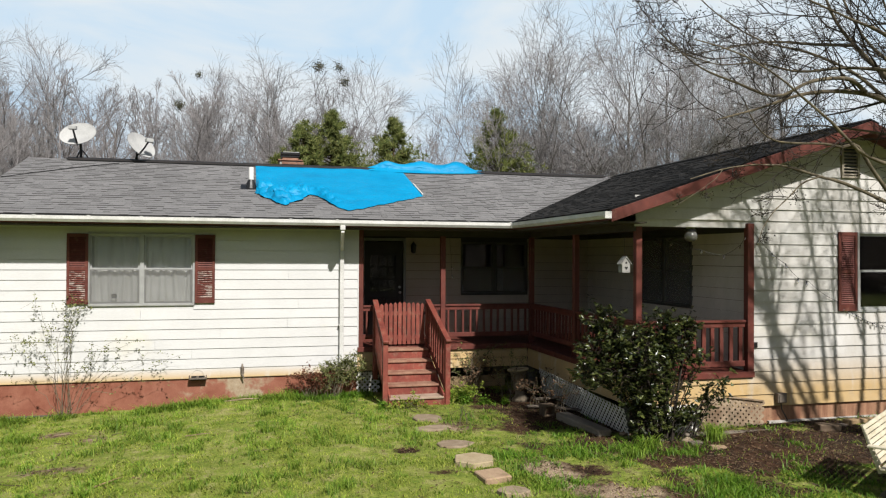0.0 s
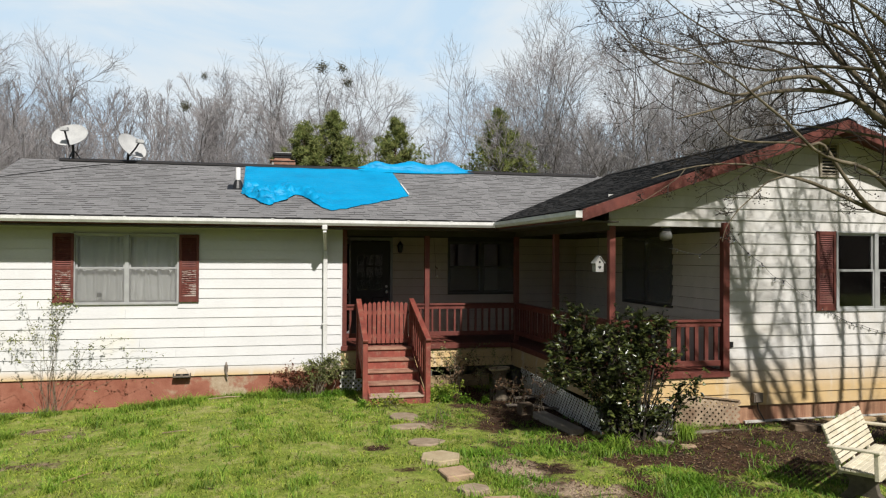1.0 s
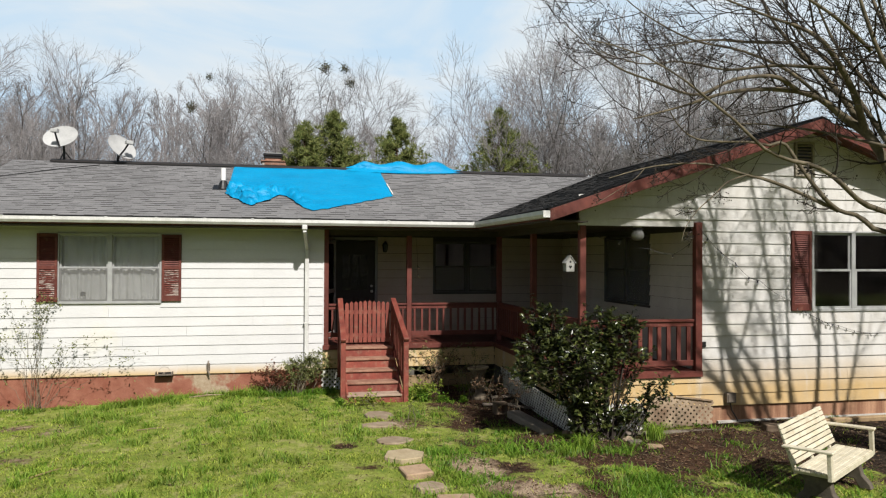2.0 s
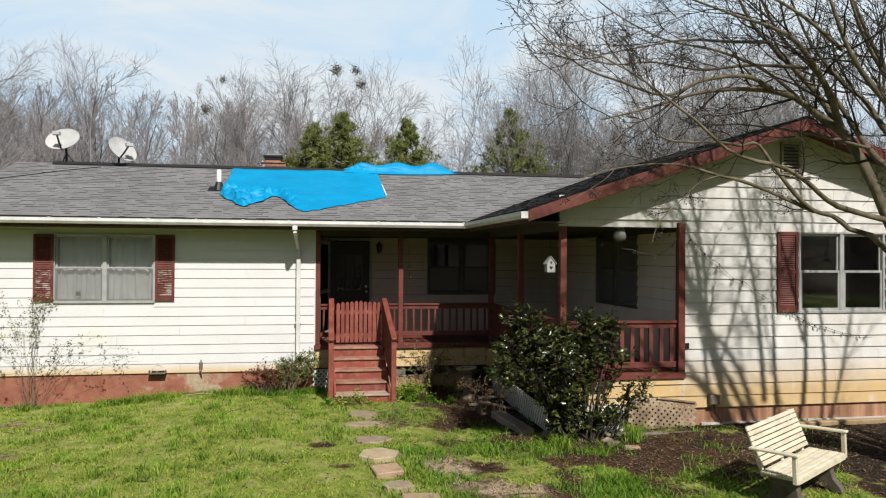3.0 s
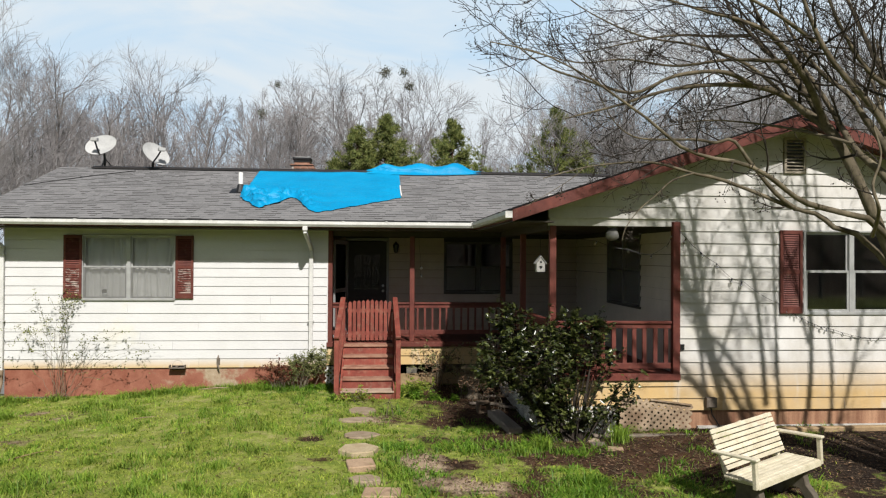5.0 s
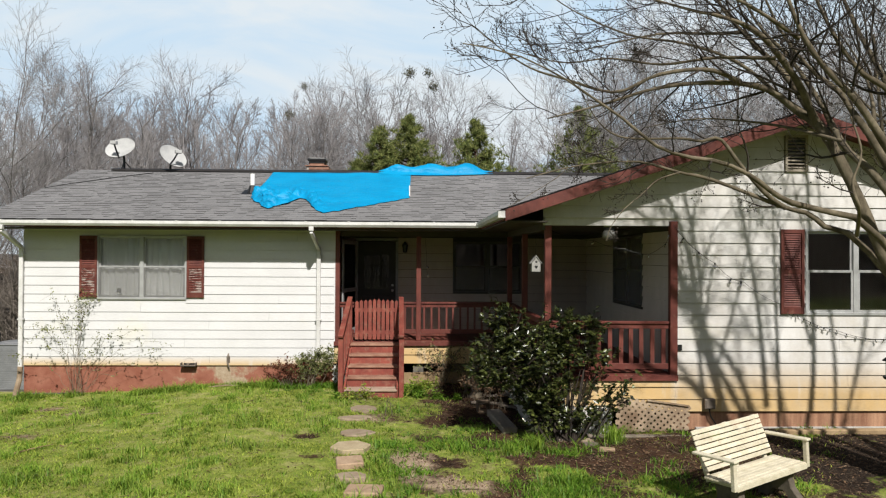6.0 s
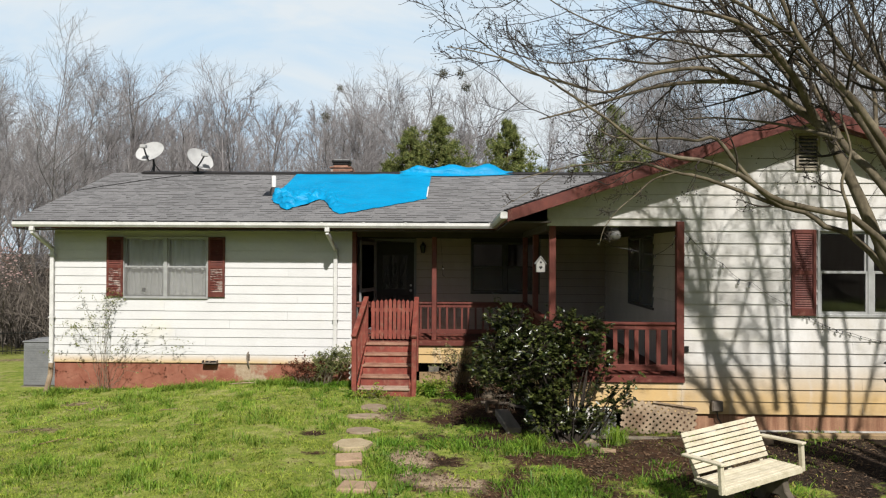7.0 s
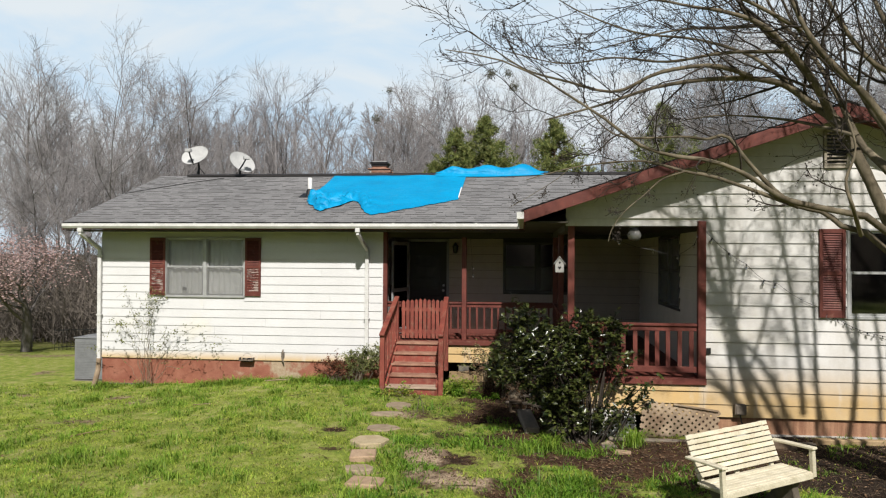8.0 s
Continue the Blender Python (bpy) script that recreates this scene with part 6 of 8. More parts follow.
def mistletoe(tree, at, size, seed):
    """A ball of evergreen leaves on a high limb, with the twig that bears it."""
    r = np.random.default_rng(seed)
    n = 260
    c = r.normal(0, 0.42, (n, 3)) * size
    d = r.normal(0, 1, (n, 3))
    d /= np.linalg.norm(d, axis=1, keepdims=True)
    me = leaves_mesh("mistletoe", c, d, r.normal(0, 1, (n, 3)), r.uniform(0.10, 0.2, n) * size * 2, r.uniform(0.05, 0.09, n) * size * 2, CLUMP)
    bpy.context.view_layer.update()
    crown = next(c for c in tree.children if c.name.startswith("crown")).data
    v = np.empty(len(crown.vertices) * 3)
    crown.vertices.foreach_get("co", v)
    v = v.reshape(-1, 3)
    q = np.array(tree.matrix_basis.inverted() @ Vector(at))
    at = tree.matrix_basis @ Vector(v[np.argmin(np.sum((v - q) ** 2, 1))])
    tagged(part("mistletoe", me, CLUMP, tree, "dark olive clump of mistletoe", m=tree.matrix_basis.inverted() @ Matrix.Translation(at)), "dark olive clump of mistletoe", kind="stuff")


mistletoe(standing[0], (-5.35, 40.9, 12.7), 0.24, 1)
mistletoe(standing[0], (-4.8, 41.0, 11.9), 0.22, 2)
mistletoe(standing[0], (-5.05, 40.9, 11.0), 0.36, 3)
mistletoe(standing[2], (1.05, 36.7, 11.5), 0.36, 4)
mistletoe(standing[1], (3.95, 35.9, 11.9), 0.28, 5)
mistletoe(standing[1], (4.1, 35.9, 11.1), 0.30, 6)


def far_wood():
    """The trees behind the edge, past counting."""
    r = np.random.default_rng(8)
    arr = []
    for seed, h in ((41, 14.0), (42, 16.0), (43, 12.5)):
        a = Lines()
        q = np.random.default_rng(seed)
        spec = [(7, 0.04, 0.03, 12, 0.42, 0.55, 4, 0.3, 1.1, 0.5), (4, 0.08, 0.12, 8, 0.42, 0.5, 3, 0.2), (2, 0.10, 0.10, 5, 0.55, 0.5, 3, 0.15), (2, 0.12, 0.05, 2, 0.7, 0.5, 3), (2, 0.1, 0, 0, 0, 0, 3)]
        sprout(q, (0, 0, -0.3), (0, 0, 1), h * 0.8, h * 0.011, 0, spec, [a, a, a, a, a], None, (0.06, 0.03, 0.017, 0.011, 0.008))
        arr.append(a.arrays())
    vs, fs, o = [], [], 0
    for i in range(96):
        y = r.uniform(39, 72)
        x = (r.uniform(-0.62, 0.12) if i % 5 < 3 else r.uniform(0.12, 0.95)) * (y + 8) + 2
        if 6.0 < x - 0.05 * (y - 40) < 11 and y < 60:
            y += 22
        v, f = arr[i % 3]
        a, s = r.uniform(0, 6.28), (2.5 + (r.uniform(0.12, 0.19) if 4.5 < x - 0.1 * (y - 36) < 10.5 else r.uniform(0.185, 0.24)) * (y + 1.4)) / v[:, 2].max()
        c, d = math.cos(a) * s, math.sin(a) * s
        w = np.stack([v[:, 0] * c - v[:, 1] * d + x, v[:, 0] * d + v[:, 1] * c + y, v[:, 2] * s + float(land(x, y))], 1)
        vs.append(w)
        fs.append(f + o)
        o += len(v)
    me = raw_mesh("far_wood", np.concatenate(vs), np.concatenate(fs), TWIG_FAR, True)
    solo("far_wood", me, TWIG_FAR, "dense grey-brown leafless wood in the distance", "woodland", kind="stuff")


far_wood()


def wood_behind():
    """Unseen trees added to block low sky light; they stand across the lawn, behind the walk and to its sides."""
    r = np.random.default_rng(18)
    a = Lines()
    spec = [(5, 0.05, 0.03, 11, 0.45, 0.75, 4, 0.15), (3, 0.1, 0.08, 7, 0.5, 0.7, 3, 0.1), (2, 0.1, 0.03, 4, 0.6, 0.7, 3, 0.1), (2, 0.1, 0, 0, 0, 0, 3)]
    for i in range(92):
        t = r.uniform(-0.45, math.pi + 0.5)
        R = r.uniform(34, 58)
        x, y = 2 + R * math.cos(t) * 1.15, -2 - R * math.sin(t)
        sprout(r, (x, y, float(land(x, y)) - 0.2), (0, 0, 1), r.uniform(10, 15), 0.16, 0, spec, [a, a, a, a], None, (0.08, 0.07, 0.06, 0.05))
    solo("wood_behind", a.mesh("wood_behind", TWIG_FAR), TWIG_FAR, "belt of leafless trees around the lawn", "woodland", kind="stuff")


wood_behind()


def thicket():
    """Bare undergrowth along the wood's edge."""
    r = np.random.default_rng(15)
    a = Lines()
    for i in range(560):
        x, y = r.uniform(-27, -8.0), r.uniform(22.5, 36)
        if y < 31 and -6 < x < 0:
            continue
        z = float(land(x, y)) - 0.1
        h = r.uniform(1.2, 4.2)
        for k in range(3):
            d = unit(np.array([r.normal(0, 0.3), r.normal(0, 0.3), 1]))
            p = [np.array([x, y, z])]
            for j in range(4):
                d = unit(d + r.normal(0, 0.16, 3))
                p.append(p[-1] + d * h / 4)
            a.add(p, [0.022, 0.018, 0.014, 0.01, 0.005], 3)
            for q in range(5):
                b = p[1 + q % 3] + (p[2 + q % 3] - p[1 + q % 3]) * r.random()
                e = unit(d + r.normal(0, 0.7, 3))
                a.add([b, b + e * h * 0.16, b + unit(e + r.normal(0, 0.3, 3) + np.array([0, 0, 0.2])) * h * 0.32], [0.01, 0.008, 0.004], 3)
    for i in range(5000):
        p = np.array([r.uniform(-30, -7.5), 23 + 14 * r.random() ** 1.3, 0.0])
        p[2] = float(land(p[0], p[1])) - 0.05
        d = np.array([r.normal(0, 0.6), r.normal(0, 0.4), 1.0]) * r.uniform(0.4, 2.9)
        a.add([p, p + d * 0.5 + r.normal(0, 0.1, 3), p + d * np.array([1.6, 1.6, 0.85]) + r.normal(0, 0.15, 3)], [0.013, 0.011, 0.006], 3)
    solo("thicket", a.mesh("thicket", UNDER), UNDER, "tangled brown leafless undergrowth at the wood's edge", "undergrowth", kind="stuff")


thicket()


def pine(at, height, spread, seed):
    r = np.random.default_rng(seed)
    ob = thing("pine_tree", "young green pine tree in front of the bare wood", "tree", (at[0], at[1], float(land(*at))), group="young pines")
    a = Lines()
    a.add([(0, 0, -0.2), (0.05, 0, height * 0.4), (0, 0.04, height * 0.8), (0, 0, height)], [0.13, 0.10, 0.05, 0.015], 7)
    cs = []
    top = 0.0
    while top < height * 0.86:
        top += 0.16 + 0.05 * top * r.random()
        for c in range(int(r.integers(4, 7))):
            L = min(spread, (0.52 * top + 0.12) * r.uniform(0.6, 1.12))
            an = r.uniform(0, 6.28)
            p0 = np.array([0, 0, height - top + r.normal(0, 0.08)])
            d = np.array([math.cos(an), math.sin(an), r.uniform(0.15, 0.5)])
            pts = [p0, p0 + unit(d) * L * 0.5, p0 + unit(d + np.array([0, 0, 0.3])) * L]
            a.add(pts, [0.02 + 0.012 * min(L, 2), 0.016, 0.007], 4)
            for k in range(int(4 + L * 9)):
                t = 0.35 + 0.68 * r.random() ** 0.7
                q = p0 + unit(d) * L * t + np.array([0, 0, 0.17 * L * t * t])
                cs.append(q + r.normal(0, 1, 3) * np.array([1, 1, 0.6]) * (0.05 + 0.10 * L * t))
    cs += [np.array([r.normal(0, 0.04), r.normal(0, 0.04), height + r.uniform(-0.6, 0.1)]) for _ in range(14)]
    part("trunk", a.mesh("trunk", BARK_PINE), BARK_PINE, ob)
    cs = np.array(cs)
    K = 15
    C = np.repeat(cs, K, 0)
    D = r.normal(0, 1, C.shape) + np.array([0, 0, 0.55])
    D /= np.linalg.norm(D, axis=1, keepdims=True)
    S = np.cross(D, r.normal(0, 1, C.shape))
    S /= np.linalg.norm(S, axis=1, keepdims=True)
    L = r.uniform(0.15, 0.30, len(C))[:, None]
    v = np.stack([C - S * 0.017, C + S * 0.017, C + D * L], 1).reshape(-1, 3)
    me = raw_mesh("crown", v, np.arange(len(v)).reshape(-1, 3), NEEDLE)
    part("crown", me, NEEDLE, ob, "olive-green tufts of needles")
    return ob


pine((2.95, 30.3), 8.75, 2.3, 1)
pine((1.75, 29.7), 8.15, 2.2, 2)
pine((6.05, 33.0), 9.2, 2.0, 3)
pine((10.75, 32.3), 9.6, 2.5, 4)
pine((3.85, 30.8), 6.9, 2.0, 5)
pine((0.75, 30.4), 6.9, 1.9, 6)


def blossom_tree(at, seed):
    r = np.random.default_rng(seed)
    ob = thing("blossom_tree", "small spreading tree in pale pink blossom on the lawn's edge", "tree", (at[0], at[1], float(land(*at))))
    a, tips = Lines(), []
    spec = [(5, 0.08, 0.05, 9, 0.9, 0.75, 6, 0.35), (6, 0.12, 0.04, 9, 0.5, 0.6, 4, 0.2), (5, 0.14, 0.05, 5, 0.5, 0.6, 3, 0.15), (4, 0.15, 0.03, 0, 0, 0, 3)]
    sprout(r, (0, 0, -0.1), (0.03, 0, 1), 3.0, 0.12, 0, spec, [a, a, a, a], tips)
    ob.scale = (1.45, 1.45, 0.9)
    part("trunk", a.mesh("trunk", BARK_FAR), BARK_FAR, ob)
    t = np.array(tips)
    c = np.repeat(t, 10, 0) + r.normal(0, 0.17, (len(t) * 10, 3))
    n = r.normal(0, 1, c.shape)
    n /= np.linalg.norm(n, axis=1, keepdims=True)
    part("blossom", leaves_mesh("blossom", c, n, r.normal(0, 1, c.shape), r.uniform(0.035, 0.065, len(c)), r.uniform(0.035, 0.055, len(c)), PINK), PINK, ob, "pale pink blossom")
blossom_tree((-10.6, 19.6), 3)
blossom_tree((-13.2, 20.6), 5)


# ---- the bare tree in front of the wing ----
def yard_tree():
    r = np.random.default_rng(12)
    ob = thing("crape_myrtle", "leafless many-stemmed tree with smooth tan bark and fine twigs", "tree", (9.15, 6.15, float(land(9.15, 6.15))))
    o = np.array(ob.location)
    b, tips = Lines(), []

    def limb(pts, r0, r1, kids, L, spread=0.75, lo=0.15, rise=0.04):
        """A limb through its bends, rounded; then side branches along it."""
        P = np.array(pts, float) - o
        n = 26
        t = np.linspace(0, len(P) - 1, n)
        i = np.clip(t.astype(int), 0, len(P) - 2)
        f = (t - i)[:, None]
        p0, p1, p2, p3 = P[np.maximum(i - 1, 0)], P[i], P[i + 1], P[np.minimum(i + 2, len(P) - 1)]
        Q = 0.5 * (2 * p1 + (p2 - p0) * f + (2 * p0 - 5 * p1 + 4 * p2 - p3) * f * f + (3 * p1 - p0 - 3 * p2 + p3) * f ** 3)
        rad = (r0 + (r1 - r0) * np.linspace(0, 1, n) ** 0.8) * (0.84 if r0 > 0.06 else 1.0)
        rad = rad * (1 + 0.07 * np.sin(np.arange(n) * 1.9 + r0 * 900))
        a = Lines()
        a.add(Q, rad, 9)
        part("stem" if r0 > 0.07 else "limb", a.mesh("limb", BARK_NEAR), BARK_NEAR, ob)
        spec = [(10, 0.14, rise, 5, 0.6, 0.62, 4, 0.15), (7, 0.17, 0.03, 4, 0.62, 0.66, 3, 0.15), (5, 0.2, 0.06, 0, 0, 0, 3)]
        kids = max(2, int(kids * 0.7))
        for c in range(kids):
            u = lo + (1 - lo) * (c + r.random()) / kids
            k = min(n - 2, int(u * (n - 1)))
            w = unit(Q[k + 1] - Q[k])
            s = r.normal(0, 1, 3)
            s = unit(s - w * s.dot(w))
            q = spread * (0.7 + 0.6 * r.random())
            sprout(r, Q[k], w * math.cos(q) + s * math.sin(q), L * (0.7 + 0.9 * r.random()) * (1.1 - 0.4 * u), min(0.02, rad[k] * 0.5), 0, spec, [b, b, b], tips, (0.0055, 0.0042, 0.0032))

    z = float(o[2])
    # stems from the ground
    limb([(9.1, 6.2, z - 0.1), (8.95, 6.25, 0.9), (8.72, 6.35, 1.9), (8.37, 6.4, 2.82), (8.10, 6.5, 3.54), (7.97, 6.6, 3.88), (7.89, 6.65, 4.01)], 0.085, 0.066, 2, 1.0, lo=0.8)
    limb([(7.89, 6.65, 4.01), (7.7, 6.8, 4.22), (7.52, 6.9, 4.41), (7.21, 6.9, 4.5), (6.66, 6.8, 4.49), (6.05, 6.7, 4.39), (5.39, 6.6, 4.17), (4.8, 6.5, 4.0)], 0.058, 0.008, 13, 1.1)
    limb([(7.89, 6.65, 4.01), (7.82, 6.8, 4.31), (7.65, 7.0, 4.7), (7.35, 7.2, 5.14), (7.07, 7.3, 5.54), (6.8, 7.3, 6.1)], 0.055, 0.012, 12, 1.2)
    limb([(7.89, 6.65, 4.01), (7.61, 6.5, 4.42), (7.3, 6.4, 4.75), (7.0, 6.3, 4.96), (6.6, 6.2, 5.06), (6.2, 6.1, 5.1), (5.3, 6.0, 5.3)], 0.05, 0.008, 13, 1.1)
    limb([(9.2, 6.1, z - 0.1), (9.0, 6.0, 1.2), (8.6, 5.95, 2.6), (8.2, 6.0, 3.31), (8.02, 6.3, 3.69), (7.95, 6.7, 4.28), (7.76, 7.0, 4.85), (7.5, 7.3, 5.36), (7.2, 7.5, 6.2)], 0.085, 0.012, 13, 1.2, lo=0.5)
    limb([(9.2, 6.2, z - 0.1), (9.05, 6.2, 1.5), (8.7, 6.2, 2.9), (8.28, 6.2, 3.72), (8.12, 6.3, 4.05), (8.0, 6.4, 4.33), (7.74, 6.5, 4.59), (7.47, 6.7, 5.13), (7.2, 6.8, 5.9)], 0.082, 0.012, 13, 1.2, lo=0.5)
    limb([(9.25, 6.1, z - 0.1), (9.2, 6.05, 1.8), (8.8, 6.0, 3.4), (8.4, 6.0, 4.15), (7.98, 6.0, 4.47), (7.65, 6.0, 4.95), (7.3, 5.9, 5.6)], 0.08, 0.012, 12, 1.2, lo=0.55)
    # two low limbs that reach out before the gable, with a fork between them and hanging sprays
    limb([(8.86, 6.3, 1.4), (8.6, 6.35, 2.2), (8.2, 6.5, 2.74), (7.99, 6.6, 2.82), (7.81, 6.65, 2.98), (7.56, 6.7, 3.05), (7.06, 6.7, 3.24), (6.63, 6.75, 3.4), (6.39, 6.75, 3.44), (6.04, 6.9, 3.57), (5.81, 7.0, 3.6), (5.42, 6.9, 3.56), (5.05, 6.8, 3.49), (4.6, 6.7, 3.36)], 0.043, 0.005, 8, 0.5, lo=0.4)
    limb([(8.95, 6.1, 1.3), (8.6, 6.05, 2.2), (8.07, 6.0, 2.84), (7.55, 5.9, 2.97), (7.15, 5.8, 3.05), (6.93, 5.75, 3.16), (6.71, 5.7, 3.3), (6.37, 5.6, 3.42), (5.98, 5.5, 3.46), (5.66, 5.45, 3.56), (5.36, 5.42, 3.79), (5.02, 5.42, 4.02), (4.73, 5.4, 4.2), (4.3, 5.4, 4.4), (3.8, 5.4, 4.5)], 0.043, 0.005, 12, 0.7, lo=0.45)
    limb([(7.56, 6.7, 3.05), (7.3, 6.64, 3.21), (6.99, 6.64, 3.56), (6.78, 6.64, 3.82), (6.57, 6.64, 3.79), (6.33, 6.64, 3.82), (5.85, 6.64, 3.81), (5.59, 6.64, 3.85), (5.39, 6.64, 4.01), (5.2, 6.6, 4.3)], 0.03, 0.005, 7, 0.5, lo=0.3)
    limb([(6.37, 6.75, 3.45), (6.11, 6.74, 3.36), (5.92, 6.74, 3.19), (5.72, 6.74, 3.02), (5.57, 6.74, 2.82), (5.52, 6.74, 2.66)], 0.012, 0.003, 6, 0.22, rise=0.0)
    limb([(5.08, 6.8, 3.49), (4.93, 6.75, 3.36), (4.61, 6.73, 3.16), (4.4, 6.73, 3.04)], 0.005, 0.002, 2, 0.12, rise=0.0)
    limb([(7.3, 7.2, 5.2), (7.0, 7.6, 5.3), (6.5, 7.8, 5.35), (5.9, 7.9, 5.25), (5.3, 7.9, 5.1)], 0.026, 0.005, 11, 0.8)
    limb([(9.2, 6.05, 1.6), (8.85, 5.95, 2.6), (8.35, 5.88, 3.4), (8.0, 5.8, 3.87), (7.83, 5.8, 4.1), (7.54, 5.8, 4.4), (7.35, 5.8, 4.65), (7.2, 5.8, 4.95), (6.95, 5.8, 5.6)], 0.068, 0.02, 12, 1.1, lo=0.5)
    limb([(7.73, 5.6, 2.71), (7.45, 5.1, 2.93), (7.39, 5.1, 3.17), (7.47, 5.1, 3.46), (7.4, 5.15, 3.8)], 0.022, 0.008, 5, 0.6)
    limb([(7.1, 6.85, 4.52), (6.62, 6.6, 4.59), (6.03, 6.5, 4.5), (5.56, 6.5, 4.3), (5.02, 6.5, 4.43), (4.62, 6.5, 4.55), (4.3, 6.5, 4.75), (3.98, 6.5, 5.0)], 0.03, 0.004, 12, 0.7)
    # thinner limbs that fill the crown
    limb([(7.6, 6.9, 4.36), (7.2, 7.1, 4.8), (6.6, 7.2, 5.05), (5.9, 7.2, 5.15), (5.2, 7.1, 5.4), (4.7, 7.0, 5.7)], 0.026, 0.004, 12, 0.8)
    limb([(7.35, 6.5, 4.7), (6.8, 6.8, 4.78), (6.2, 6.9, 4.72), (5.6, 6.9, 4.78), (5.0, 6.8, 4.7), (4.4, 6.8, 4.85)], 0.024, 0.004, 12, 0.7)
    limb([(7.3, 5.9, 4.75), (6.7, 5.7, 5.0), (6.1, 5.6, 5.2), (5.5, 5.5, 5.25), (4.9, 5.5, 5.45)], 0.024, 0.004, 11, 0.8)
    limb([(8.3, 6.2, 3.7), (8.5, 6.6, 4.3), (8.6, 7.0, 4.8), (8.5, 7.3, 5.3)], 0.03, 0.006, 11, 0.9)
    limb([(9.55, 6.8, 3.4), (9.2, 7.2, 4.0), (8.9, 7.5, 4.5), (8.6, 7.7, 5.1)], 0.03, 0.006, 11, 0.9)
    limb([(8.0, 6.3, 3.75), (7.7, 6.9, 4.0), (7.3, 7.3, 4.15), (6.8, 7.5, 4.2), (6.2, 7.6, 4.1)], 0.024, 0.004, 10, 0.7)
    # stems that lean away to the other side
    limb([(9.3, 6.2, z - 0.1), (9.45, 6.4, 1.6), (9.6, 6.7, 3.0), (9.5, 7.0, 4.4), (9.4, 7.2, 5.6), (9.3, 7.3, 6.8)], 0.08, 0.015, 15, 1.2, lo=0.5)
    limb([(9.35, 6.1, z - 0.1), (9.7, 6.0, 1.6), (10.2, 6.0, 3.0), (10.5, 6.2, 4.4), (10.7, 6.2, 5.8)], 0.075, 0.015, 11, 1.2, lo=0.5)
    limb([(9.2, 6.0, z - 0.1), (9.1, 5.7, 1.8), (9.0, 5.3, 3.2), (8.9, 5.1, 4.6), (8.7, 5.0, 6.0)], 0.075, 0.015, 11, 1.2, lo=0.55)
    limb([(9.0, 6.3, 3.0), (8.8, 6.6, 4.2), (8.5, 6.9, 5.2), (8.2, 7.1, 6.2)], 0.05, 0.014, 10, 1.2, lo=0.2)
    limb([(9.4, 6.15, z - 0.1), (9.6, 5.9, 1.5), (9.5, 5.7, 3.0), (9.25, 5.6, 4.4), (9.0, 5.6, 5.8)], 0.07, 0.015, 9, 1.1, lo=0.6)
    limb([(9.45, 6.25, z - 0.1), (9.85, 6.45, 1.6), (9.95, 6.6, 3.1), (9.75, 6.8, 4.6), (9.6, 6.9, 6.0)], 0.065, 0.014, 9, 1.1, lo=0.6)
    limb([(9.3, 6.35, z - 0.1), (9.15, 6.7, 1.5), (9.05, 6.9, 2.8), (8.95, 7.1, 4.0), (8.9, 7.2, 5.2)], 0.055, 0.012, 8, 1.0, lo=0.6)
    part("crown", b.mesh("crown", TWIG_NEAR), TWIG_NEAR, ob, "fine dark twigs")
    t = np.array(tips)
    pick = t[(r.random(len(t)) < 0.16)]
    c = np.repeat(pick, 5, 0) + r.normal(0, 0.035, (len(pick) * 5, 3))
    n = r.normal(0, 1, c.shape)
    n /= np.linalg.norm(n, axis=1, keepdims=True)
    part("seed_head", leaves_mesh("seed_cluster", c, n, r.normal(0, 1, c.shape), np.full(len(c), 0.022), np.full(len(c), 0.02), TWIG_NEAR, 0.5), TWIG_NEAR, ob, "dry brown seed capsules")


yard_tree()


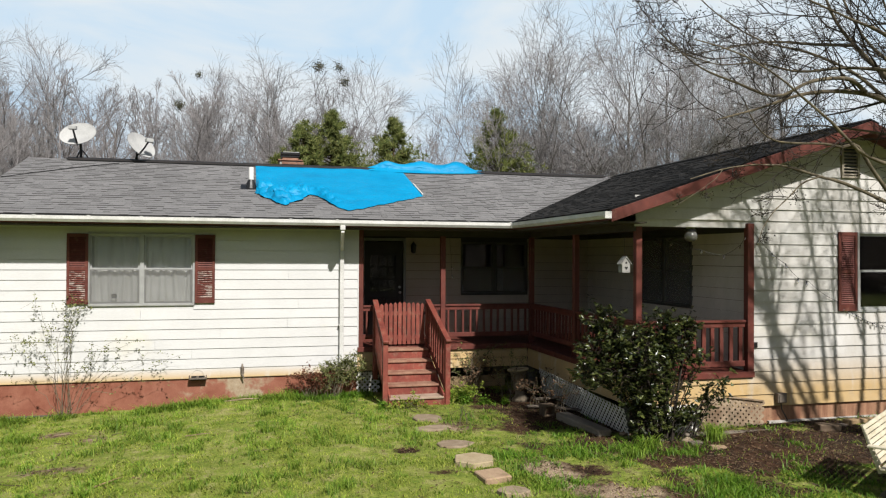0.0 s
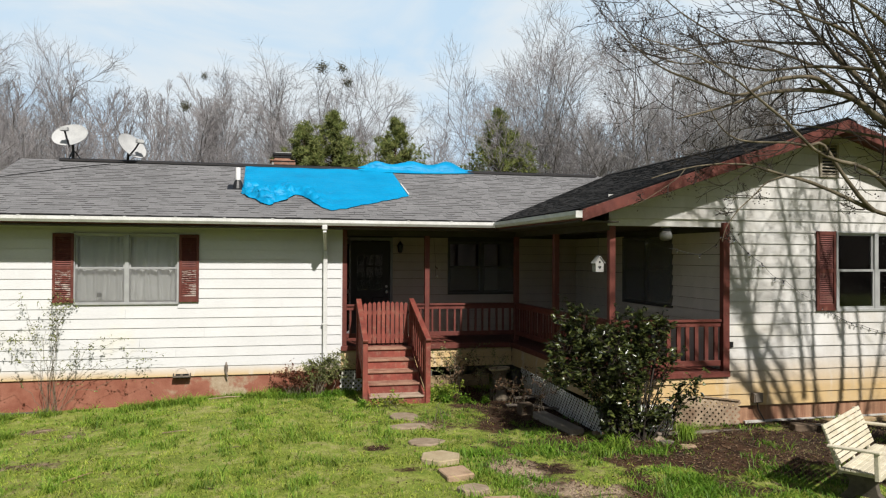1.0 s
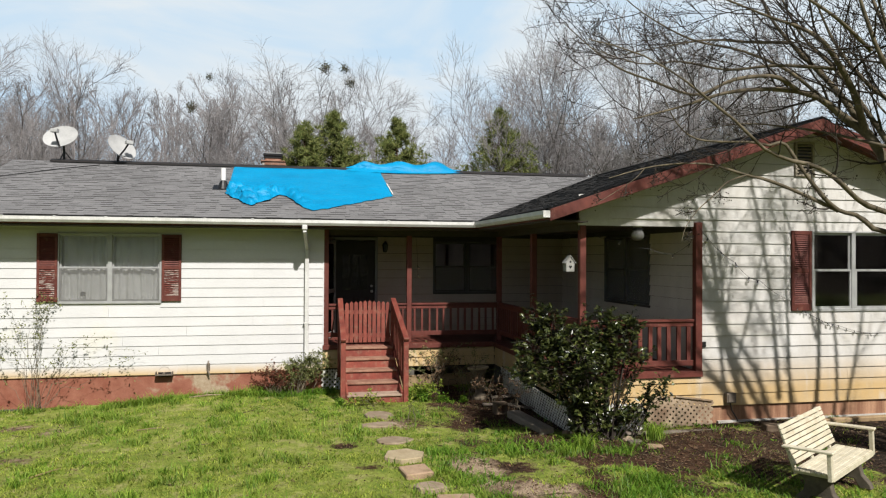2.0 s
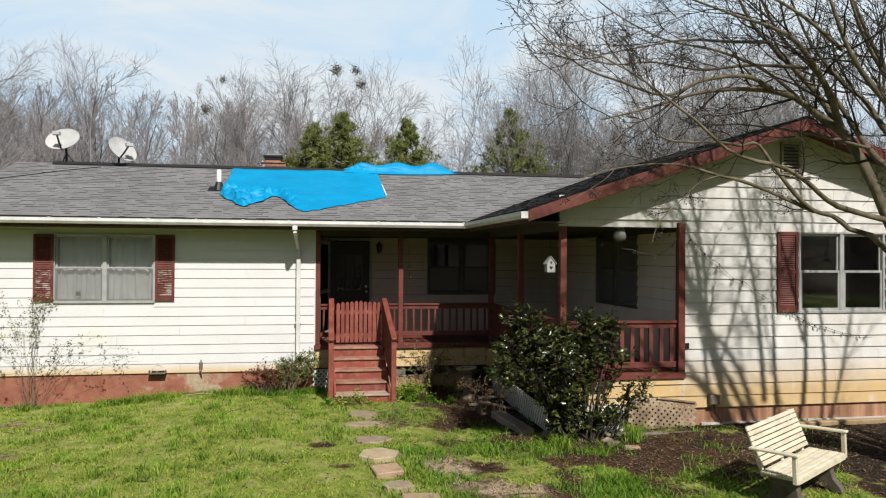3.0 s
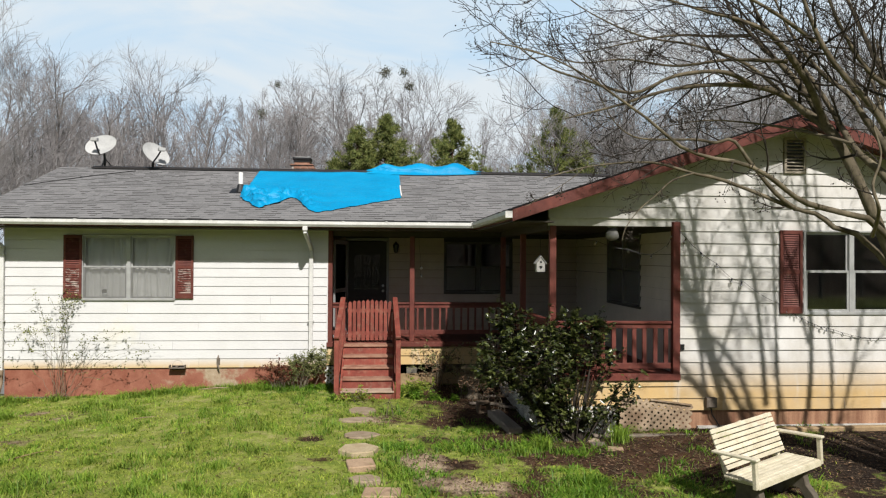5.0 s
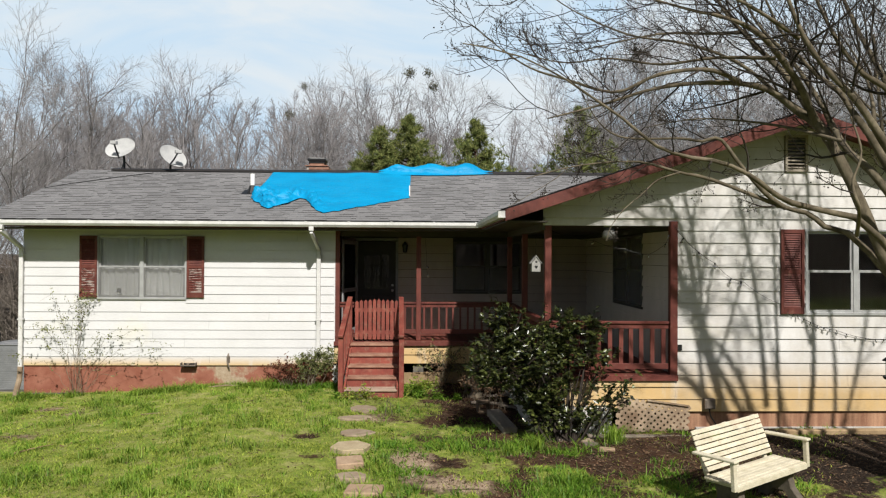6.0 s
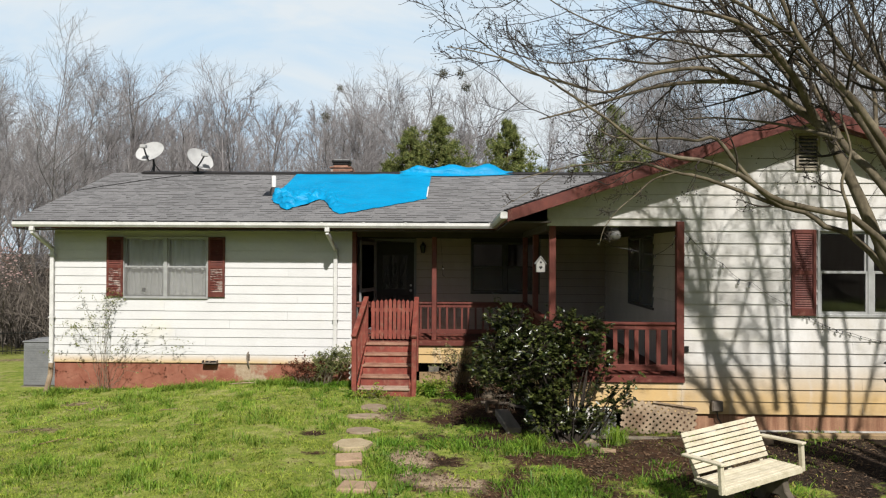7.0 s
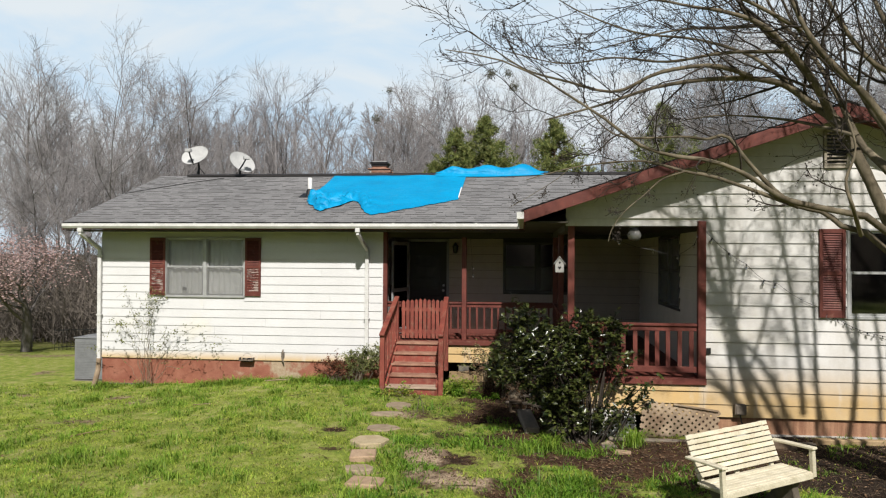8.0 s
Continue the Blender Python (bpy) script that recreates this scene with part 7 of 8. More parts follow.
# ---- shrubs ----
def camellia():
    """Stems fan out from one foot; every twig ends in a rosette of leaves."""
    r = np.random.default_rng(31)
    ob = thing("evergreen_bush", "large glossy dark green evergreen bush in front of the porch", "bush", (5.45, 8.6, float(land(5.45, 8.6))))
    o = np.array(ob.location)
    lobes = [(4.50, 8.80, 1.62, 0.20, 34), (4.42, 8.70, 1.20, 0.30, 62), (4.75, 8.75, 1.36, 0.36, 92), (5.08, 8.70, 1.34, 0.34, 84), (4.30, 8.62, 0.95, 0.24, 44), (4.66, 8.50, 0.92, 0.36, 96),
             (5.06, 8.45, 0.98, 0.38, 104), (5.38, 8.55, 1.34, 0.26, 52), (5.46, 8.62, 1.56, 0.19, 32), (5.80, 8.66, 1.50, 0.20, 38), (5.74, 8.60, 1.17, 0.22, 36), (5.44, 8.50, 1.05, 0.24, 40),
             (4.98, 8.50, 0.56, 0.26, 44), (5.16, 8.48, 0.56, 0.28, 50), (5.06, 8.52, 0.24, 0.22, 26), (5.42, 8.52, 0.24, 0.18, 20), (5.66, 8.56, 0.26, 0.16, 18), (4.95, 8.40, 1.15, 0.36, 70), (5.38, 8.45, 0.72, 0.18, 18)]
    sprays = [(4.50, 8.95, 1.90), (4.44, 8.9, 1.80), (4.60, 8.85, 1.74), (5.84, 8.62, 1.72), (5.92, 8.6, 1.66), (6.16, 8.62, 1.20), (6.06, 8.6, 1.24), (6.34, 8.40, 0.88), (6.28, 8.45, 0.80), (6.22, 8.4, 0.66), (6.26, 8.38, 0.54), (6.02, 8.4, 0.62), (5.95, 8.42, 0.48), (6.10, 8.45, 0.78), (4.14, 8.65, 1.22), (4.2, 8.6, 0.85), (5.46, 8.5, 1.76), (5.12, 8.7, 1.70), (5.85, 8.42, 0.34), (5.75, 8.45, 0.6)]
    a, cs, ns, ws = Lines(), [], [], []

    def rosette(p, d, n):
        for k in range(n):
            w = unit(d + r.normal(0, 0.75, 3))
            cs.append(p - d * 0.09 * r.random() + w * 0.045)
            ws.append(w)
            ns.append(unit(np.cross(w, r.normal(0, 1, 3)) * 0.6 + np.array([0, -0.05, 0.8])))

    foot = np.array([5.48, 8.62, float(o[2])])
    for x, y, z, R, n in lobes:
        mid = np.array([x, y, z])
        root = foot + (mid - foot) * np.array([0.25, 0.25, 0.0]) + r.normal(0, 0.04, 3) * np.array([1, 1, 0])
        bend = root + (mid - root) * 0.55 + np.array([0, 0, 0.12])
        a.add(np.array([root - np.array([0, 0, 0.05]), root + (bend - root) * 0.5, bend, bend + (mid - bend) * 0.5, mid]) - o, [0.022, 0.018, 0.014, 0.011, 0.007], 5)
        for k in range(n):
            d = unit(r.normal(0, 1, 3))
            p = mid + d * R * (0.25 + 0.9 * r.random() ** 0.5) * (1 + 0.6 * noise.noise(Vector(mid + d * R) * 3.1))
            if (p[0] > 4.98 and p[1] > 8.86) or p[2] < 0.06:
                continue
            q = mid + (p - mid) * 0.3 + r.normal(0, 0.03, 3)
            a.add(np.array([q, (p + q) / 2 + np.array([0, 0, 0.02]), p]) - o, [0.005, 0.004, 0.003], 3)
            rosette(p, unit(d + np.array([0, 0, 0.5])), r.integers(6, 11))
    for i, e in enumerate(sprays):
        e = np.array(e)
        root = foot + np.array([0.3 if e[0] > 5.9 and e[2] < 1 else 0.0, 0, 0]) + r.normal(0, 0.07, 3) * np.array([1, 1, 0])
        bend = root + (e - root) * 0.5 + np.array([0, 0, 0.1]) + r.normal(0, 0.04, 3)
        P = np.array([root, root + (bend - root) * 0.5 + r.normal(0, 0.02, 3), bend, bend + (e - bend) * 0.5 + np.array([0, 0, 0.03]), e])
        a.add(P - o, [0.011, 0.009, 0.007, 0.005, 0.003], 5)
        for k in range(8):
            rosette(P[2] + (e - P[2]) * k / 7 + r.normal(0, 0.035, 3), unit(e - P[3] + r.normal(0, 0.5, 3)), 6)
    part("stem", a.mesh("stems", TWIG_NEAR), TWIG_NEAR, ob)
    c = np.array(cs) - o
    part("foliage", leaves_mesh("leaves", c, np.array(ns), np.array(ws), r.uniform(0.055, 0.105, len(c)), r.uniform(0.03, 0.052, len(c)), CAMELLIA, 0.2), CAMELLIA, ob, "glossy dark green leaves")


camellia()


def canes(name, label, at, ends, leaf, per, size, seed, thick=0.008, category="shrub", rough=0.05):
    """Arching canes from one foot, sparsely leaved."""
    r = np.random.default_rng(seed)
    ob = thing(name, label, category, (*at, float(land(*at))))
    o = np.array(ob.location)
    a, cs = Lines(), []
    for e in ends:
        p = np.array([r.normal(0, 0.09), r.normal(0, 0.04), -0.03])
        q = np.array(e, float) - o
        h = np.array([p[0] + (q[0] - p[0]) * 0.32, p[1] + (q[1] - p[1]) * 0.3, max(q[2], 0.2) * 1.02 + 0.1 * abs(q[0] - p[0])])
        ts = np.linspace(0, 1, 12)[:, None]
        L = (1 - ts) ** 2 * p + 2 * ts * (1 - ts) * h + ts ** 2 * q + r.normal(0, rough * 0.25, (12, 3)) * np.minimum(1, ts * 3)
        a.add(L, np.linspace(thick, thick * 0.35, 12), 4)
        for k in range(3):
            i = r.integers(4, 11)
            d = unit(L[i] - L[i - 1] + r.normal(0, 0.7, 3)) * r.uniform(0.1, 0.3)
            a.add([L[i], L[i] + d * 0.5, L[i] + d + np.array([0, 0, 0.03])], [thick * 0.5, thick * 0.4, thick * 0.25], 3)
            for j in range(int(per * 0.3)):
                cs.append(L[i] + d * r.random() + r.normal(0, 0.02, 3))
        for j in range(per):
            u = 0.35 + 0.65 * r.random() ** 0.8
            i = min(10, int(u * 11))
            cs.append(L[i] + (L[i + 1] - L[i]) * r.random() + r.normal(0, 0.025, 3))
    c = np.array(cs)
    n = r.normal(0, 1, c.shape) + np.array([0, -0.4, 0.4])
    n /= np.linalg.norm(n, axis=1, keepdims=True)
    part("stem", a.mesh("stem", CANE), CANE, ob)
    part("foliage", leaves_mesh("leaves", c, n, r.normal(0, 1, c.shape), r.uniform(size * 0.6, size * 1.3, len(c)), r.uniform(size * 0.35, size * 0.6, len(c)), leaf), leaf, ob)
    return ob


canes("climbing_rose", "straggling rose with bare arching canes and few leaves", (-3.15, 12.82), [(-3.8, 12.85, 1.62), (-3.65, 12.85, 1.4), (-3.12, 12.9, 1.72), (-2.87, 12.95, 1.68), (-3.1, 12.95, 1.6), (-2.6, 12.9, 0.95), (-3.95, 12.8, 1.1), (-4.1, 12.7, 0.85), (-3.9, 12.75, 1.05), (-1.95, 12.9, 0.95), (-1.55, 12.9, 0.62), (-1.3, 12.9, 0.75), (-2.2, 12.85, 1.05), (-2.6, 12.8, 0.7), (-4.4, 12.6, 0.5), (-1.4, 12.85, 0.3), (-2.95, 12.95, 1.74), (-3.02, 12.95, 1.66), (-2.82, 12.95, 1.6)], SPRIG, 20, 0.047, 6, 0.0038, rough=0.22)
canes("weedy_shrub", "scruffy olive and russet shrub beside the steps", (1.35, 12.75), [(0.95 + 0.055 * i, 12.72 + 0.03 * (i % 3), 0.26 + 0.42 * abs(math.sin(i * 1.9)) * (0.5 + 0.03 * i)) for i in range(19)], SPRIG, 80, 0.044, 7, 0.005, rough=0.14)
canes("russet_shrub", "low shrub with rusty red leaves at the wall's foot", (0.95, 12.78), [(0.45 + 0.09 * i, 12.72, 0.22 + 0.18 * abs(math.sin(i * 2.3))) for i in range(11)], RUSSET, 80, 0.045, 8, 0.005)
canes("wild_vine", "thin leafy vine over the porch skirt", (3.95, 12.85), [(3.35, 12.95, 0.66), (3.6, 12.95, 0.72), (4.1, 12.95, 0.70), (4.35, 12.9, 0.62), (4.6, 12.9, 0.80), (3.3, 12.9, 0.3), (4.2, 12.8, 0.35), (3.75, 12.85, 0.5)], SPRIG, 22, 0.05, 9, 0.007)
canes("weed_clump", "green weeds at the foot of the steps", (3.45, 11.75), [(3.2 + 0.07 * i, 11.7 + 0.03 * (i % 2), 0.08 + 0.14 * abs(math.sin(i * 1.3))) for i in range(9)], BLADE, 34, 0.05, 10, 0.004)
canes("weed_clump", "green weeds by the porch post", (2.35, 11.4), [(2.0 + 0.1 * i, 11.4, -0.03 + 0.05 * abs(math.sin(i * 1.7))) for i in range(8)], BLADE, 30, 0.05, 13, 0.004)
canes("dead_weed", "dry brown stalks near the barrel", (4.25, 11.6), [(4.0, 11.6, 0.55), (4.4, 11.5, 0.6), (4.2, 11.4, 0.42), (4.55, 11.3, 0.35), (3.95, 11.4, 0.3)], LITTER, 14, 0.03, 11, 0.006)
canes("dead_weed", "dry brown stalks among the loose boards", (4.35, 12.2), [(3.9, 12.2, 0.6), (4.5, 12.3, 0.75), (4.3, 12.1, 0.5), (4.75, 12.2, 0.62), (4.1, 12.0, 0.35), (4.9, 12.0, 0.4)], SPRIG, 26, 0.04, 16, 0.006)
canes("dead_weed", "dry brown stalks by the sleeper", (4.75, 10.6), [(4.4, 10.6, 0.3), (5.0, 10.7, 0.45), (4.7, 10.4, 0.25), (4.95, 10.3, 0.3)], LITTER, 20, 0.035, 17, 0.006)
canes("dead_weed", "dry brown stalks in the porch corner", (3.95, 12.5), [(3.5, 12.5, 0.55), (3.7, 12.6, 0.7), (4.1, 12.5, 0.6), (4.3, 12.6, 0.5), (3.8, 12.3, 0.35), (4.4, 12.3, 0.4), (3.5, 12.2, 0.25)], LITTER, 34, 0.045, 18, 0.006, rough=0.15)
canes("dead_weed", "dry brown stalks over the loose boards", (4.5, 11.0), [(4.1, 11.0, 0.4), (4.3, 10.8, 0.3), (4.8, 11.1, 0.5), (4.9, 10.8, 0.4), (4.2, 11.3, 0.45), (4.6, 10.6, 0.25)], LITTER, 30, 0.045, 19, 0.006, rough=0.2)
canes("sapling", "thin leafless sapling in the lawn", (2.93, 10.1), [(2.9, 10.1, 0.2), (2.97, 10.08, 0.26)], SPRIG, 3, 0.03, 14, 0.007)


def strap_clump(at, n, length, seed, label="tuft of long arching deep green leaves by the bush"):
    """A tuft of long arching strap leaves."""
    r = np.random.default_rng(seed)
    ob = thing("strap_grass_clump", label, "grass clump", (*at, float(land(*at))), group="grass clumps")
    vs, fs = [], []
    for i in range(n):
        an, L = r.uniform(0, 6.28), length * r.uniform(0.6, 1.2)
        d = np.array([math.cos(an), math.sin(an), 0])
        s = np.array([-d[1], d[0], 0]) * 0.006
        b = np.array([r.normal(0, 0.05), r.normal(0, 0.04), -0.01])
        k = len(vs)
        for u, up in ((0, 0), (0.3, 0.5), (0.62, 0.66), (1.0, 0.42 * r.random())):
            p = b + d * L * u * r.uniform(0.6, 0.9) + np.array([0, 0, L * up])
            vs += [p - s * (1.05 - u), p + s * (1.05 - u)]
        fs += [(k + 2 * j, k + 2 * j + 1, k + 2 * j + 3, k + 2 * j + 2) for j in range(3)]
    part("leaf_tuft", raw_mesh("leaf_tuft", np.array(vs), np.array(fs), TUFT), TUFT, ob)


strap_clump((6.05, 8.35), 130, 0.34, 3)
strap_clump((4.94, 8.17), 110, 0.30, 4)
strap_clump((4.6, 7.9), 60, 0.22, 5)
strap_clump((3.26, 12.1), 90, 0.24, 6)


def weed(at, n, size, seed):
    """A low leafy weed: short stalks, each with pairs of broad leaves."""
    r = np.random.default_rng(seed)
    ob = thing("leafy_weed", "low bright green leafy weed at the edge of the lawn", "weed", (*at, float(land(*at))), group="weeds")
    a, c = Lines(), []
    for i in range(n):
        an, lean, h = r.uniform(0, 6.28), r.uniform(0.1, 0.6), size * r.uniform(0.5, 1.1)
        d = np.array([math.cos(an) * lean, math.sin(an) * lean, 1.0])
        b = np.array([r.normal(0, size * 0.35), r.normal(0, size * 0.3), -0.01])
        a.add([b, b + d * h * 0.5, b + d * h], [0.004, 0.003, 0.002], 4)
        c += [b + d * h * u + r.normal(0, 0.022, 3) for u in np.linspace(0.25, 1, 9)]
    c = np.array(c)
    up = r.normal(0, 0.5, c.shape) + np.array([0, 0, 1.0])
    up /= np.linalg.norm(up, axis=1, keepdims=True)
    part("stalks", a.mesh("stalks", LUSH), LUSH, ob)
    part("leaves", leaves_mesh("leaves", c, up, r.normal(0, 1, c.shape), r.uniform(0.035, 0.07, len(c)), r.uniform(0.018, 0.035, len(c)), LUSH), LUSH, ob)


for at, n, size, seed in (((3.41, 11.7), 40, 0.24, 1), ((3.18, 11.75), 26, 0.17, 2), ((3.75, 11.6), 18, 0.14, 3), ((1.95, 11.5), 16, 0.13, 4), ((4.1, 11.5), 14, 0.12, 5)):
    weed(at, n, size, seed)


def lawn_clumps():
    """Coarse tufts of longer grass, scattered over the lawn."""
    r = np.random.default_rng(44)
    n = 0
    while n < 46:
        x, y = r.uniform(-3.6, 4.6), r.uniform(6.0, 12.7)
        if worn_at(x, y) > 0.35 or (1.9 < x < 3.3 and y > 6.2):
            continue
        strap_clump((x, y), int(r.uniform(30, 80)), r.uniform(0.09, 0.19), 60 + n, "coarse tuft of longer green grass in the lawn")
        n += 1


lawn_clumps()


# ---- grass, litter ----
STONES = [(2.52, 8.12, 0.25), (2.56, 7.51, 0.17), (2.62, 6.98, 0.19), (2.81, 6.46, 0.19), (2.52, 10.58, 0.24), (2.44, 9.88, 0.22), (2.52, 9.04, 0.24)]


def open_lawn(x, y):
    """Where grass may stand: not under the house, steps, porch or stepping stones."""
    clear = np.ones(np.shape(x), bool)
    for sx, sy, sr in STONES:
        clear &= (x - sx) ** 2 + (y - sy) ** 2 > sr * sr
    return clear & (x > -9) & (x < 10.5) & ~((y > 12.98) & (x < 2)) & ~((x > 5.1) & (y > 8.95)) & ~((x > 2.0) & (x < 3.15) & (y > 11.65)) & (y < 13.05)


def blades(name, x, y, h, lean, wide, material, r):
    n = len(x)
    an = r.uniform(0, 6.28, n)
    base = np.stack([x, y, land(x, y) - 0.008], 1)
    side = np.stack([np.cos(an), np.sin(an), 0 * an], 1) * (wide * (0.6 + 0.8 * r.random(n)))[:, None]
    fw = np.stack([-np.sin(an), np.cos(an), 0 * an], 1) * (h * lean)[:, None]
    up = np.array([0, 0, 1.0]) * h[:, None]
    v = np.stack([base - side, base + side, base + fw * 0.35 + up * 0.65 + side * 0.8, base + fw * 0.35 + up * 0.65 - side * 0.8, base + fw + up], 1)
    o = (np.arange(n) * 5)[:, None]
    f = np.concatenate([o + np.array([a]) for a in ([0, 1, 2], [0, 2, 3], [3, 2, 4])], 1).reshape(-1, 3)
    return raw_mesh(name, v.reshape(-1, 3), f, material)


def grass():
    """A low mat of blades, and taller tufts that stand out from it."""
    r = np.random.default_rng(2)
    n = 220000
    y = 5.2 + 8.0 * r.random(n) ** 1.15
    x = r.uniform(-0.62, 0.75, n) * (y + 2.0) + 1.6
    k = open_lawn(x, y)
    x, y = x[k], y[k]
    lump = np.array([noise.noise(Vector((a * 1.4, b * 1.4, 0.0))) + 0.6 * noise.noise(Vector((a * 3.9, b * 3.9, 4.0))) for a, b in zip(x, y)])
    k = r.random(len(x)) < np.clip(0.75 + 1.1 * lump - 1.7 * worn_at(x, y), 0.05, 1)
    x, y, lump = x[k], y[k], lump[k]
    h = (0.012 + 0.026 * r.random(len(x))) * (1 + np.clip(lump, 0, 1))
    solo("lawn_grass", blades("lawn_grass", x, y, h, r.uniform(0.6, 2.0, len(x)), 0.0045, BLADE, r), BLADE, "short mat of bright green spring grass", "grass", kind="stuff")
    # thatch: dead blades in pale patches
    n = 60000
    y = 5.2 + 7.6 * r.random(n)
    x = r.uniform(-0.62, 0.75, n) * (y + 2.0) + 1.6
    k = open_lawn(x, y)
    x, y = x[k], y[k]
    lump = np.array([noise.noise(Vector((a * 0.8, b * 1.5, 21.0))) + 0.5 * noise.noise(Vector((a * 2.9, b * 3.9, 14.0))) for a, b in zip(x, y)])
    k = r.random(len(x)) < np.clip(0.05 + 1.6 * lump, 0.02, 0.8)
    x, y = x[k], y[k]
    solo("dead_grass", blades("dead_grass", x, y, r.uniform(0.015, 0.045, len(x)), r.uniform(0.8, 2.6, len(x)), 0.003, THATCH, r), THATCH, "pale dead grass matted in the lawn", "grass", kind="stuff")
    # tufts
    m = 6400
    cy = 5.2 + 7.8 * r.random(m) ** 1.1
    cx = r.uniform(-0.62, 0.75, m) * (cy + 2.0) + 1.6
    near = r.random(m) < 0.2
    cx, cy = np.where(near, r.uniform(2.9, 6.4, m), cx), np.where(near, r.uniform(5.6, 8.4, m), cy)
    edge = r.random(m) < 0.16
    cx, cy = np.where(edge, r.uniform(-4.2, 2.0, m), cx), np.where(edge, r.uniform(12.6, 12.95, m), cy)
    k = open_lawn(cx, cy)
    cx, cy = cx[k], cy[k]
    lump = np.array([noise.noise(Vector((a * 0.9, b * 0.9, 9.0))) + 0.5 * noise.noise(Vector((a * 2.7, b * 2.7, 5.0))) for a, b in zip(cx, cy)])
    w = worn_at(cx, cy)
    k = r.random(len(cx)) < np.clip(0.42 + 1.5 * lump, 0.03, 1) * np.clip(1.1 - 1.0 * w, 0.22, 1)
    cx, cy, lump = cx[k], cy[k], lump[k]
    size = r.uniform(0.03, 0.072, len(cx)) * np.where(r.random(len(cx)) < 0.16, 1.9, 1.0) * (1 + 0.9 * np.clip(lump, 0, 1))
    K = 24
    x = np.repeat(cx, K) + r.normal(0, 1, len(cx) * K) * np.repeat(size, K) * 0.75
    y = np.repeat(cy, K) + r.normal(0, 1, len(cx) * K) * np.repeat(size, K) * 0.75
    k = open_lawn(x, y)
    x, y, hh = x[k], y[k], np.repeat(size, K)[k]
    h = hh * r.uniform(0.5, 1.35, len(x))
    lush = (x > 2.9 + 0.3 * np.sin(y * 2.1)) | ((y > 11.2) & (x > 0.6))
    solo("lush_tufts", blades("lush_tufts", x[lush], y[lush], h[lush] * 0.78, r.uniform(0.6, 1.8, int(lush.sum())), 0.0056, LUSH, r), LUSH, "lush deep green tufts beside the path", "grass", kind="stuff")
    x, y, h = x[~lush], y[~lush], h[~lush]
    solo("grass_tufts", blades("grass_tufts", x, y, h, r.uniform(0.5, 1.7, len(x)), 0.0046, TUFT, r), TUFT, "taller deep green tufts in the lawn", "grass", kind="stuff")


grass()


def litter():
    r = np.random.default_rng(6)
    n = 17000
    x, y = r.uniform(-4, 11, n), r.uniform(5.2, 12.9, n)
    keep = (r.random(n) < 0.03 + 1.1 * worn_at(x, y)) & ~((x > 5.0) & (y > 8.9)) & ~((x > 2.0) & (x < 3.15) & (y > 11.6))
    x, y = x[keep], y[keep]
    n = len(x)
    c = np.stack([x, y, land(x, y) + 0.008 + 0.012 * r.random(n)], 1)
    nn = np.stack([r.normal(0, 0.3, n), r.normal(0, 0.3, n), np.ones(n)], 1)
    nn /= np.linalg.norm(nn, axis=1, keepdims=True)
    me = leaves_mesh("leaf_litter", c, nn, r.normal(0, 1, (n, 3)), r.uniform(0.02, 0.06, n), r.uniform(0.012, 0.03, n), LITTER, 0.3)
    solo("leaf_litter", me, LITTER, "dry brown fallen leaves scattered on the soil", "leaf litter", kind="stuff")
    # straw and bark chips on the bare soil
    m = 15000
    x, y = r.uniform(2.8, 11, m), r.uniform(5.4, 11.5, m)
    k = (r.random(m) < 0.9 * worn_at(x, y)) & open_lawn(x, y)
    x, y = x[k], y[k]
    st = Lines()
    for px, py in zip(x, y):
        an, L = r.uniform(0, 3.14), r.uniform(0.02, 0.09)
        z = float(land(px, py)) + 0.006
        st.add([(px, py, z), (px + L * math.cos(an), py + L * math.sin(an), z + r.uniform(0.0, 0.02))], [0.002, 0.0013], 3)
    solo("straw", st.mesh("straw", STRAW), STRAW, "dry straw and stalks strewn over the soil", "straw", kind="stuff")
    # pale flakes of old bark in the bed before the wing
    n = 2200
    x, y = r.uniform(4.9, 9.6, n), r.uniform(5.6, 8.85, n)
    k = r.random(n) < 0.8 * worn_at(x, y)
    x, y = x[k], y[k]
    n = len(x)
    c = np.stack([x, y, land(x, y) + 0.012 + 0.01 * r.random(n)], 1)
    nn = np.stack([r.normal(0, 0.35, n), r.normal(0, 0.35, n), np.ones(n)], 1)
    nn /= np.linalg.norm(nn, axis=1, keepdims=True)
    way = np.stack([r.normal(0, 1, n), r.normal(0, 0.35, n), r.normal(0, 0.1, n)], 1)
    me = leaves_mesh("bark_flakes", c, nn, way, r.uniform(0.02, 0.075, n), r.uniform(0.008, 0.02, n), FLAKE, 0.3)
    solo("bark_flakes", me, FLAKE, "pale flakes of bark strewn over the bed", "bark chips", kind="stuff")
    a = Lines()
    for i in range(60):
        p = np.array([r.uniform(-3.5, 9.5), r.uniform(5.6, 12.5), 0])
        if p[0] > 5 and p[1] > 8.7:
            continue
        d = unit(np.array([r.normal(), r.normal(), 0])) * r.uniform(0.1, 0.45)
        q = [p, p + d * 0.5 + r.normal(0, 0.03, 3), p + d]
        for s in q:
            s[2] = float(land(s[0], s[1])) + 0.015
        a.add(q, [0.006, 0.005, 0.003], 4)
    solo("fallen_twigs", a.mesh("fallen_twigs", STRAW), STRAW, "dead twigs lying on the lawn", "twigs", kind="stuff")


litter()


